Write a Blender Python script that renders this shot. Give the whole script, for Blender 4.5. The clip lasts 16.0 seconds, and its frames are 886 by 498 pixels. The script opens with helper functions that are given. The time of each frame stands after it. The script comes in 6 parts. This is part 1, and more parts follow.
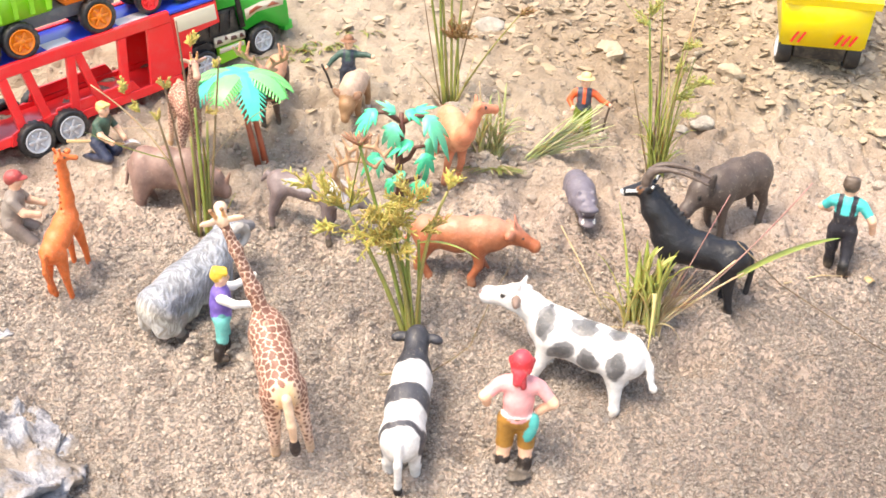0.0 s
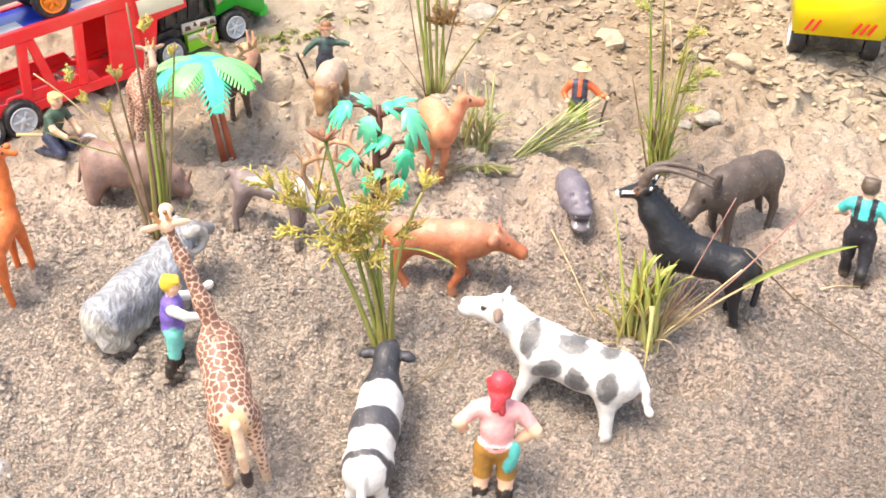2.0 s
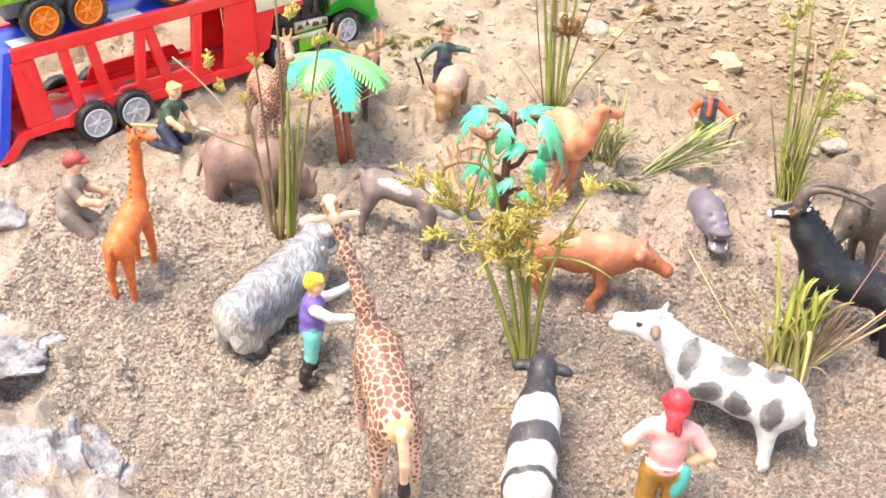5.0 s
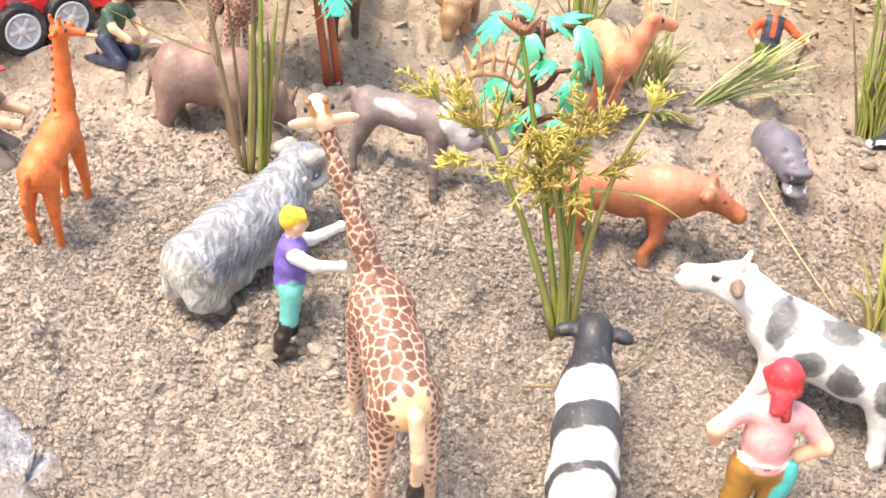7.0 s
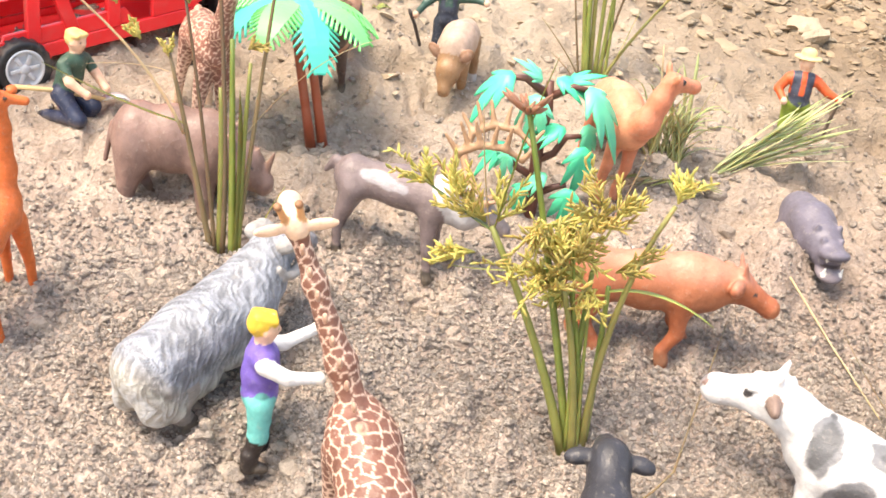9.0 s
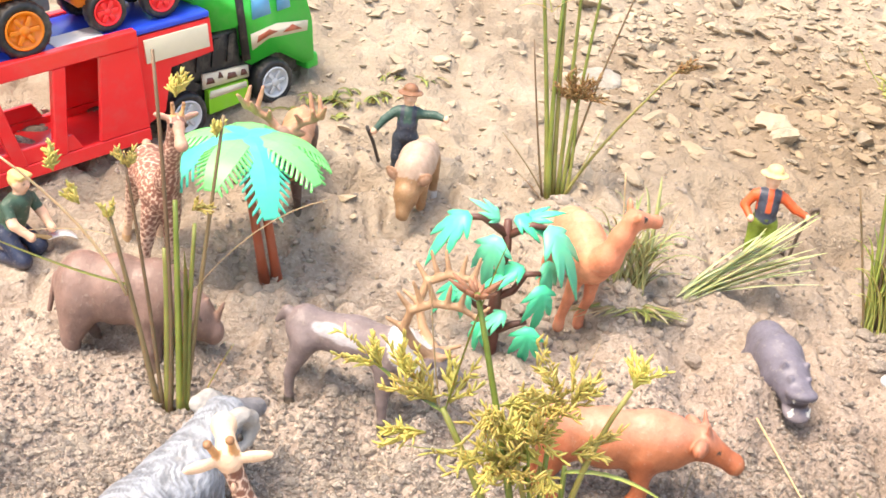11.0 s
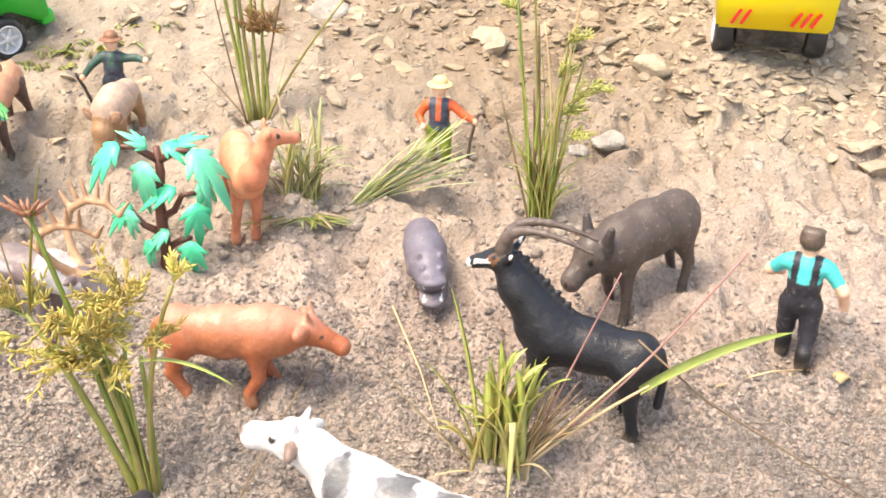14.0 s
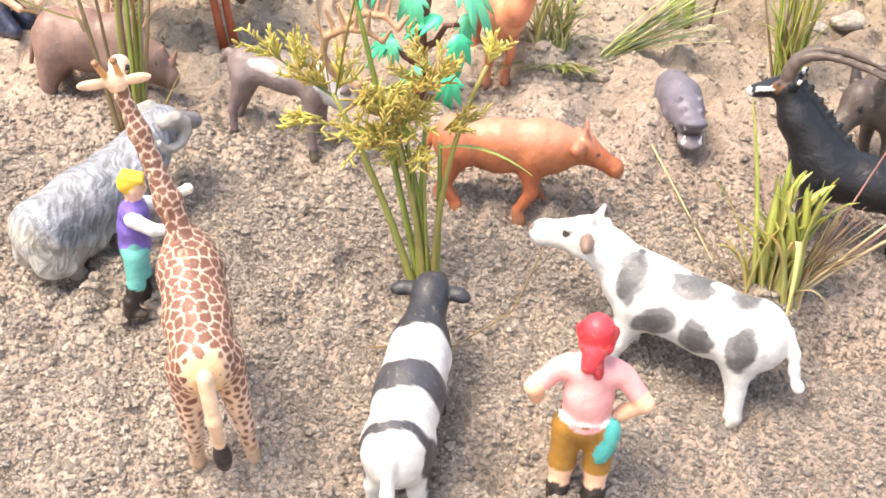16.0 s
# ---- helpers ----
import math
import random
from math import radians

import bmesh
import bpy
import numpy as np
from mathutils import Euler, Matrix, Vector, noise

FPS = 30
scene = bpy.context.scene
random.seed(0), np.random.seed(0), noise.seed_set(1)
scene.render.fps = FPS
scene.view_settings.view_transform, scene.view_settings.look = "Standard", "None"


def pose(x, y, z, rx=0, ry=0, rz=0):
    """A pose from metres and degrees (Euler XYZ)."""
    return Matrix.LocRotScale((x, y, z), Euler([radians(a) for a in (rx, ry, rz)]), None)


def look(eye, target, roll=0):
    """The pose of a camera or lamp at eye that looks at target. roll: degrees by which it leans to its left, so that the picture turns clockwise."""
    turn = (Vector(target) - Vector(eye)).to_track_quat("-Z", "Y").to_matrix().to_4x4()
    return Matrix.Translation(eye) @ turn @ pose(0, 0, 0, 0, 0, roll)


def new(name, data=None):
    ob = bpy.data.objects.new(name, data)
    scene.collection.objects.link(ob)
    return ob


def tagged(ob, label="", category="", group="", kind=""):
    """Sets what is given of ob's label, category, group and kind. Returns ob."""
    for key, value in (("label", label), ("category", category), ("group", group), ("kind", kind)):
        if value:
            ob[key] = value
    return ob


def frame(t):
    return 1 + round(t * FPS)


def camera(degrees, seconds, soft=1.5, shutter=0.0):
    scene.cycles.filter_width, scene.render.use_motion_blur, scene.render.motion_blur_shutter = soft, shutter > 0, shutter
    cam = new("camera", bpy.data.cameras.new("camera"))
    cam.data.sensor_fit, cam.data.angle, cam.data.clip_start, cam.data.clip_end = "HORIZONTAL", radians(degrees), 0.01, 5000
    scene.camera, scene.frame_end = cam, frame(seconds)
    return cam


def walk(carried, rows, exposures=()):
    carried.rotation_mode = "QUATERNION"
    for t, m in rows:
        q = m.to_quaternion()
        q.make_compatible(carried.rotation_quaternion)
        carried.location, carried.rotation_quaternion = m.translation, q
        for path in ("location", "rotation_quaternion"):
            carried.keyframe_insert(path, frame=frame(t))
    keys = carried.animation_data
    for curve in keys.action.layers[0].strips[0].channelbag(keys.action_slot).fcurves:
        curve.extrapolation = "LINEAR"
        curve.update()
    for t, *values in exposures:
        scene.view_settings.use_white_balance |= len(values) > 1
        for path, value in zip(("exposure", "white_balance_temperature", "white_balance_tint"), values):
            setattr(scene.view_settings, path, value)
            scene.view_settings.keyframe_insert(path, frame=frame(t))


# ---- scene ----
cam = camera(40.00, 16.0, soft=1.6)
PATH = [
    (0, (-0.0481, -0.6564, 0.3371), (-0.0363, -0.3866, 0.2066), 3.00),
    (0.5, (-0.0398, -0.6256, 0.3228), (-0.0295, -0.3558, 0.1920), 2.41),
    (1, (-0.0327, -0.6101, 0.3224), (-0.0235, -0.3414, 0.1895), 2.24),
    (1.5, (-0.0317, -0.6060, 0.3191), (-0.0220, -0.3370, 0.1867), 2.75),
    (2, (-0.0272, -0.5961, 0.3163), (-0.0183, -0.3269, 0.1842), 3.03),
    (2.5, (-0.0191, -0.6003, 0.3159), (-0.0096, -0.3305, 0.1850), 2.64),
    (3, (-0.0238, -0.5951, 0.3207), (-0.0136, -0.3241, 0.1924), 3.27),
    (3.5, (-0.0437, -0.5877, 0.3223), (-0.0337, -0.3164, 0.1946), 4.33),
    (4, (-0.0712, -0.5811, 0.3068), (-0.0602, -0.3088, 0.1814), 5.14),
    (4.5, (-0.0990, -0.5724, 0.2945), (-0.0859, -0.2996, 0.1703), 5.99),
    (5, (-0.1099, -0.5760, 0.2834), (-0.0966, -0.3026, 0.1605), 6.18),
    (7.5, (-0.1193, -0.4261, 0.1988), (-0.0975, -0.1539, 0.0746), 7.46),
    (8, (-0.1180, -0.4026, 0.2012), (-0.0962, -0.1306, 0.0767), 7.71),
    (8.5, (-0.1199, -0.3990, 0.2051), (-0.0978, -0.1261, 0.0826), 8.02),
    (11, (-0.1117, -0.3602, 0.2585), (-0.0862, -0.0875, 0.1360), 7.53),
    (11.5, (-0.1036, -0.3535, 0.2807), (-0.0731, -0.0849, 0.1506), 6.61),
    (12, (-0.0524, -0.3609, 0.3054), (-0.0288, -0.0970, 0.1647), 3.38),
    (12.5, (-0.0190, -0.3786, 0.3059), (0.0041, -0.1162, 0.1623), 2.74),
    (13, (0.0070, -0.3891, 0.3016), (0.0287, -0.1254, 0.1602), 2.20),
    (13.5, (0.0256, -0.4005, 0.2955), (0.0453, -0.1357, 0.1558), 2.08),
    (14, (0.0518, -0.4193, 0.2822), (0.0665, -0.1526, 0.1456), 1.74),
    (14.5, (0.0706, -0.4360, 0.2683), (0.0799, -0.1684, 0.1331), 1.81),
    (15, (0.0459, -0.4507, 0.2469), (0.0519, -0.1839, 0.1099), 2.94),
    (15.5, (0.0027, -0.4595, 0.2200), (0.0042, -0.1923, 0.0837), 3.82),
    (16, (-0.0330, -0.4565, 0.2083), (-0.0319, -0.1878, 0.0748), 4.26),
]
walk(cam, [(t, look(eye, target, roll)) for t, eye, target, roll in PATH])

# ---- light ----
SUN_HEIGHT, SUN_SIDE = radians(64), radians(-118)
world = bpy.data.worlds.new("overcast_sky")
scene.world = world
world.use_nodes = True
wn = world.node_tree
sky = wn.nodes.new("ShaderNodeTexSky")
sky.sky_type = "NISHITA"
sky.sun_disc = False
sky.sun_elevation, sky.sun_rotation = SUN_HEIGHT, SUN_SIDE
sky.air_density, sky.dust_density, sky.ozone_density = 1.0, 2.5, 0.3
wn.links.new(sky.outputs[0], wn.nodes["Background"].inputs[0])
wn.nodes["Background"].inputs[1].default_value = 0.15
sun_data = bpy.data.lights.new("sun", "SUN")
sun_data.energy, sun_data.angle, sun_data.color = 1.65, radians(32), (1.0, 0.94, 0.87)
sun = new("sun", sun_data)
sun.matrix_world = look((0, 0, 0), (-math.sin(SUN_SIDE) * math.cos(SUN_HEIGHT), -math.cos(SUN_SIDE) * math.cos(SUN_HEIGHT), -math.sin(SUN_HEIGHT)))
scene.view_settings.exposure = 1.68
scene.view_settings.use_white_balance = True
scene.view_settings.white_balance_temperature = 7450

MM = 0.001


# ---- materials ----
def material(name):
    m = bpy.data.materials.new(name)
    m.use_nodes = True
    nt = m.node_tree
    return m, nt, nt.nodes["Principled BSDF"]


def add(nt, kind, **sockets):
    n = nt.nodes.new("ShaderNode" + kind)
    for key, value in sockets.items():
        n.inputs[key.replace("_", " ")].default_value = value
    return n


def noise_at(nt, scale, detail=4.0, rough=0.6, space="Object"):
    co = nt.nodes.new("ShaderNodeTexCoord")
    n = add(nt, "TexNoise", Scale=scale, Detail=detail, Roughness=rough)
    nt.links.new(co.outputs[space], n.inputs["Vector"])
    return n


def ramp(nt, source, stops):
    r = nt.nodes.new("ShaderNodeValToRGB")
    while len(r.color_ramp.elements) < len(stops):
        r.color_ramp.elements.new(0.5)
    for e, (at, c) in zip(r.color_ramp.elements, stops):
        e.position, e.color = at, (*c, 1)
    nt.links.new(source, r.inputs[0])
    return r


def mixed(nt, kind, factor, a, b):
    n = nt.nodes.new("ShaderNodeMix")
    n.data_type, n.blend_type = "RGBA", kind
    for socket, value in ((0, factor), (6, a), (7, b)):
        if isinstance(value, (int, float)):
            n.inputs[socket].default_value = value
        elif isinstance(value, tuple):
            n.inputs[socket].default_value = (*value, 1)
        else:
            nt.links.new(value, n.inputs[socket])
    return n.outputs[2]


def bumped(nt, bsdf, height, distance, strength=1.0, normal=None):
    b = add(nt, "Bump", Strength=strength, Distance=distance)
    nt.links.new(height, b.inputs["Height"])
    if normal:
        nt.links.new(normal, b.inputs["Normal"])
    nt.links.new(b.outputs[0], bsdf.inputs["Normal"])
    return b.outputs[0]


def sand_material():
    m, nt, b = material("sand")
    grain = noise_at(nt, 560, 3, 0.75)
    patch = noise_at(nt, 9, 5, 0.6)
    damp = noise_at(nt, 38, 4, 0.6)
    dots = nt.nodes.new("ShaderNodeTexVoronoi")
    dots.inputs["Scale"].default_value = 620
    nt.links.new(nt.nodes["Texture Coordinate"].outputs["Object"], dots.inputs["Vector"])
    base = ramp(nt, grain.outputs[0], [(0.28, (0.335, 0.268, 0.230)), (0.46, (0.44, 0.362, 0.314)), (0.62, (0.55, 0.464, 0.408)), (0.80, (0.69, 0.602, 0.540))])
    tone = ramp(nt, patch.outputs[0], [(0.35, (0.83, 0.80, 0.76)), (0.65, (0.98, 0.95, 0.91))])
    wet = ramp(nt, damp.outputs[0], [(0.30, (0.75, 0.72, 0.69)), (0.54, (1.0, 1.0, 1.0))])
    speck = ramp(nt, dots.outputs["Color"], [(0.10, (0.70, 0.67, 0.65)), (0.34, (1.0, 1.0, 1.0)), (0.85, (1.0, 1.0, 1.0)), (0.95, (1.25, 1.25, 1.22))])
    c = mixed(nt, "MULTIPLY", 1.0, base.outputs[0], tone.outputs[0])
    c = mixed(nt, "MULTIPLY", 0.8, c, wet.outputs[0])
    c = mixed(nt, "MULTIPLY", 0.9, c, speck.outputs[0])
    # the far side is paler dry clay
    co = nt.nodes["Texture Coordinate"]
    sep = nt.nodes.new("ShaderNodeSeparateXYZ")
    nt.links.new(co.outputs["Object"], sep.inputs[0])
    far = nt.nodes.new("ShaderNodeMapRange")
    far.inputs[1].default_value, far.inputs[2].default_value = 0.10, 0.24
    edge = add(nt, "Math")
    edge.operation = "MULTIPLY_ADD"
    nt.links.new(patch.outputs[0], edge.inputs[0])
    edge.inputs[1].default_value = 0.12
    nt.links.new(sep.outputs[1], edge.inputs[2])
    nt.links.new(edge.outputs[0], far.inputs[0])
    clay = ramp(nt, damp.outputs[0], [(0.3, (0.26, 0.205, 0.147)), (0.5, (0.35, 0.285, 0.208)), (0.7, (0.425, 0.352, 0.265))])
    brown = ramp(nt, patch.outputs[0], [(0.36, (0.70, 0.65, 0.58)), (0.50, (1.0, 1.0, 1.0))])
    clay_tone = mixed(nt, "MULTIPLY", 1.0, clay.outputs[0], brown.outputs[0])
    mix = add(nt, "Math")
    mix.operation = "MULTIPLY"
    nt.links.new(far.outputs[0], mix.inputs[0])
    mix.inputs[1].default_value = 0.75
    c = patch_darkened(nt, mixed(nt, "MIX", mix.outputs[0], c, clay_tone))
    nt.links.new(c, b.inputs["Base Color"])
    b.inputs["Roughness"].default_value = 0.95
    b.inputs["Specular IOR Level"].default_value = 0.2
    n1 = bumped(nt, b, damp.outputs[0], 0.006)
    bumped(nt, b, grain.outputs[0], 0.0019, 1.0, n1)
    return m


def patch_darkened(nt, color):
    """Three patches of the bank are a little darker, two of them still damp."""
    co = nt.nodes.new("ShaderNodeTexCoord")
    wobble = add(nt, "TexNoise", Scale=14.0, Detail=3.0)
    nt.links.new(co.outputs["Object"], wobble.inputs["Vector"])
    for centre, inner, outer, tint in (((0.24, -0.15, -0.045), 0.12, 0.29, (0.66, 0.65, 0.66)), ((0.10, 0.065, 0.02), 0.10, 0.19, (0.89, 0.87, 0.86)), ((0.13, 0.245, 0.074), 0.09, 0.19, (0.70, 0.64, 0.57))):
        gap = nt.nodes.new("ShaderNodeVectorMath")
        gap.operation = "DISTANCE"
        gap.inputs[1].default_value = centre
        nt.links.new(co.outputs["Object"], gap.inputs[0])
        far = add(nt, "Math")
        far.operation = "MULTIPLY_ADD"
        nt.links.new(wobble.outputs[0], far.inputs[0])
        far.inputs[1].default_value = 0.12
        nt.links.new(gap.outputs["Value"], far.inputs[2])
        tone = ramp(nt, far.outputs[0], [(inner, tint), (outer, (1.0, 1.0, 1.0))])
        color = mixed(nt, "MULTIPLY", 1.0, color, tone.outputs[0])
    return color


def stone_material(name, dark, light, scale=60.0, spread=1.0, damp=False):
    m, nt, b = material(name)
    n = noise_at(nt, scale, 6, 0.65)
    f = noise_at(nt, scale * 7, 3, 0.6)
    info = nt.nodes.new("ShaderNodeNewGeometry")
    c = ramp(nt, n.outputs[0], [(0.32, dark), (0.66, light)])
    tone = ramp(nt, info.outputs["Random Per Island"], [(0.0, (0.72 * spread, 0.70 * spread, 0.68 * spread)), (0.5, (1.0, 0.97, 0.92)), (1.0, (1.15, 1.09, 1.0))])
    col = mixed(nt, "MULTIPLY", 1.0, c.outputs[0], tone.outputs[0])
    nt.links.new(patch_darkened(nt, col) if damp else col, b.inputs["Base Color"])
    b.inputs["Roughness"].default_value = 0.9
    n1 = bumped(nt, b, n.outputs[0], 0.004)
    bumped(nt, b, f.outputs[0], 0.0008, 1.0, n1)
    return m


def paint_material(name="painted_vinyl", rough=0.42, relief=0.00035, relief_scale=420, dusty=0.35):
    """Hand-painted vinyl: the colours lie in the mesh's paint attribute, worn and dusted by noise."""
    m, nt, b = material(name)
    a = nt.nodes.new("ShaderNodeAttribute")
    a.attribute_name = "paint"
    n = noise_at(nt, 170, 4, 0.6)
    f = noise_at(nt, relief_scale, 3, 0.6)
    tone = ramp(nt, n.outputs[0], [(0.32, (0.80, 0.78, 0.76)), (0.62, (1.06, 1.05, 1.04))])
    dust = ramp(nt, f.outputs[0], [(0.58, (0, 0, 0)), (0.80, (dusty,) * 3)])
    c = mixed(nt, "MULTIPLY", 1.0, a.outputs["Color"], tone.outputs[0])
    c = mixed(nt, "MIX", dust.outputs[0], c, (0.45, 0.39, 0.31))
    nt.links.new(c, b.inputs["Base Color"])
    r = ramp(nt, n.outputs[0], [(0.3, (rough + 0.2,) * 3), (0.7, (rough - 0.05,) * 3)])
    nt.links.new(r.outputs[0], b.inputs["Roughness"])
    b.inputs["Specular IOR Level"].default_value = 0.5 if dusty > 0.2 else 0.4
    bumped(nt, b, f.outputs[0], relief)
    return m


def plastic(name, color, rough=0.35, dirt=0.25, soft=0.0):
    m, nt, b = material(name)
    n = noise_at(nt, 120, 5, 0.65)
    info = nt.nodes.new("ShaderNodeObjectInfo")
    dust = ramp(nt, n.outputs[0], [(0.48, (0, 0, 0)), (0.85, (dirt,) * 3)])
    c = mixed(nt, "MIX", dust.outputs[0], color, (0.50, 0.43, 0.34))
    tone = ramp(nt, info.outputs["Random"], [(0.0, (0.90, 0.90, 0.90)), (1.0, (1.04, 1.04, 1.04))])
    c = mixed(nt, "MULTIPLY", 1.0, c, tone.outputs[0])
    nt.links.new(c, b.inputs["Base Color"])
    b.inputs["Roughness"].default_value = rough
    b.inputs["Subsurface Weight"].default_value = soft
    b.inputs["Subsurface Scale"].default_value = 0.002
    bumped(nt, b, n.outputs[0], 0.0003, 0.6)
    return m


def plant(name, low, high, dry, along=0.08):
    """Leaf or stem: from a pale base to a darker tip, streaked, some blades drier than others."""
    m, nt, b = material(name)
    co = nt.nodes.new("ShaderNodeTexCoord")
    sep = nt.nodes.new("ShaderNodeSeparateXYZ")
    nt.links.new(co.outputs["Object"], sep.inputs[0])
    n = noise_at(nt, 55, 4, 0.6)
    rise = nt.nodes.new("ShaderNodeMapRange")
    rise.inputs[1].default_value, rise.inputs[2].default_value = 0.0, along
    nt.links.new(sep.outputs[2], rise.inputs[0])
    c = mixed(nt, "MIX", rise.outputs[0], low, high)
    info = nt.nodes.new("ShaderNodeObjectInfo")
    far = ramp(nt, info.outputs["Random"], [(0.45, (0, 0, 0)), (0.95, (0.75, 0.75, 0.75))])
    c = mixed(nt, "MIX", far.outputs[0], c, dry)
    tone = ramp(nt, n.outputs[0], [(0.3, (0.72, 0.72, 0.70)), (0.7, (1.15, 1.13, 1.05))])
    c = mixed(nt, "MULTIPLY", 1.0, c, tone.outputs[0])
    nt.links.new(c, b.inputs["Base Color"])
    b.inputs["Roughness"].default_value = 0.5
    b.inputs["Subsurface Weight"].default_value = 0.15
    b.inputs["Subsurface Scale"].default_value = 0.002
    bumped(nt, b, n.outputs[0], 0.0004, 0.6)
    return m


def crust_material():
    """White weathered rock, its hollows filled with sand."""
    m, nt, b = material("white_stone")
    n = noise_at(nt, 70, 7, 0.7)
    blot_ = noise_at(nt, 26, 5, 0.65)
    stone = ramp(nt, n.outputs[0], [(0.36, (0.15, 0.145, 0.16)), (0.47, (0.34, 0.335, 0.36)), (0.62, (0.53, 0.525, 0.55))])
    sand = ramp(nt, n.outputs[0], [(0.32, (0.24, 0.196, 0.162)), (0.66, (0.44, 0.372, 0.315))])
    fill = ramp(nt, blot_.outputs[0], [(0.52, (0, 0, 0)), (0.60, (1, 1, 1))])
    nt.links.new(mixed(nt, "MIX", fill.outputs[0], stone.outputs[0], sand.outputs[0]), b.inputs["Base Color"])
    b.inputs["Roughness"].default_value = 0.85
    fine = noise_at(nt, 420, 3, 0.6)
    n1 = bumped(nt, b, n.outputs[0], 0.006)
    bumped(nt, b, fine.outputs[0], 0.0012, 1.0, n1)
    return m


SAND = sand_material()
RUBBLE = stone_material("pale_rubble", (0.32, 0.262, 0.193), (0.45, 0.378, 0.288), 60, 1.15, True)
GREEN_SEEDS = plant("green_seed_head", (0.36, 0.36, 0.10), (0.42, 0.42, 0.13), (0.42, 0.34, 0.13), 0.10)
QUARTZ = crust_material()
GREY_STONE = stone_material("grey_stone", (0.22, 0.20, 0.18), (0.40, 0.37, 0.33), 70)
VINYL = paint_material()
VINYL_GLOSS = paint_material("glossy_painted_vinyl", 0.42)
VINYL_FUR = paint_material("furrowed_vinyl", 0.50, 0.0009, 300)
VINYL_DARK = paint_material("black_furrowed_vinyl", 0.34, 0.0007, 200, 0.03)
RED = plastic("red_plastic", (0.92, 0.03, 0.035), 0.28, 0.12)
BLUE = plastic("blue_plastic", (0.015, 0.07, 0.62), 0.3, 0.15)
GREEN = plastic("green_plastic", (0.02, 0.50, 0.05), 0.28, 0.15)
LIME = plastic("lime_plastic", (0.25, 0.62, 0.03), 0.3, 0.15)
ORANGE = plastic("orange_plastic", (0.85, 0.22, 0.01), 0.3, 0.15)
YELLOW = plastic("yellow_plastic", (0.90, 0.72, 0.01), 0.3, 0.12)
BLACK = plastic("black_plastic", (0.015, 0.015, 0.017), 0.5, 0.30)
GREY = plastic("grey_plastic", (0.10, 0.11, 0.13), 0.45, 0.3)
CHROME = plastic("silver_plastic", (0.60, 0.61, 0.63), 0.25, 0.3)
WHITE = plastic("white_plastic", (0.80, 0.80, 0.80), 0.4, 0.15)
WINDOW = plastic("blue_window_film", (0.12, 0.42, 0.72), 0.12, 0.05)
STICKER = plastic("pale_sticker", (0.75, 0.66, 0.50), 0.3, 0.2)
TEAL_LEAF = plastic("turquoise_leaf_plastic", (0.06, 0.58, 0.42), 0.4, 0.1, 0.1)
MINT_LEAF = plastic("mint_leaf_plastic", (0.15, 0.72, 0.43), 0.4, 0.1, 0.1)
JADE_LEAF = plastic("jade_leaf_plastic", (0.06, 0.66, 0.35), 0.4, 0.1, 0.1)
LIME_LEAF = plastic("lime_leaf_plastic", (0.17, 0.66, 0.19), 0.4, 0.1, 0.1)
BROWN_TRUNK = plastic("brown_trunk_plastic", (0.42, 0.10, 0.045), 0.4, 0.15)
DARK_TRUNK = plastic("dark_trunk_plastic", (0.14, 0.05, 0.035), 0.4, 0.15)
STEM = plant("reed_stem", (0.28, 0.31, 0.08), (0.15, 0.21, 0.035), (0.28, 0.23, 0.08), 0.10)
BLADE = plant("grass_blade", (0.56, 0.52, 0.20), (0.40, 0.46, 0.11), (0.66, 0.50, 0.24), 0.05)
SEEDS = plant("seed_head", (0.42, 0.36, 0.085), (0.52, 0.46, 0.13), (0.36, 0.27, 0.08), 0.10)
BROWN_SEEDS = plant("brown_seed_head", (0.30, 0.19, 0.08), (0.34, 0.22, 0.09), (0.24, 0.14, 0.06), 0.10)
PALE_BLADE = plant("pale_grass_blade", (0.72, 0.72, 0.42), (0.55, 0.64, 0.25), (0.76, 0.70, 0.45), 0.05)
SEDGE_BLADE = plant("yellow_green_sedge_blade", (0.46, 0.47, 0.14), (0.35, 0.43, 0.09), (0.46, 0.42, 0.16), 0.05)
SOFT_BLADE = plant("soft_green_grass_blade", (0.42, 0.42, 0.20), (0.33, 0.40, 0.15), (0.46, 0.40, 0.22), 0.05)
DRY = plant("dry_straw", (0.56, 0.43, 0.26), (0.58, 0.42, 0.25), (0.50, 0.36, 0.22), 0.10)
PINK_STRAW = plant("pinkish_stalk", (0.40, 0.26, 0.21), (0.33, 0.15, 0.15), (0.40, 0.28, 0.22), 0.10)
TWIG = plant("dark_brown_stalk", (0.20, 0.14, 0.08), (0.16, 0.10, 0.06), (0.26, 0.20, 0.10), 0.10)
RUST_SEEDS = plant("rust_seed_head", (0.26, 0.12, 0.07), (0.30, 0.13, 0.08), (0.24, 0.12, 0.07), 0.10)
DEAD_LEAF = plastic("dead_leaf", (0.55, 0.38, 0.18), 0.7, 0.2)


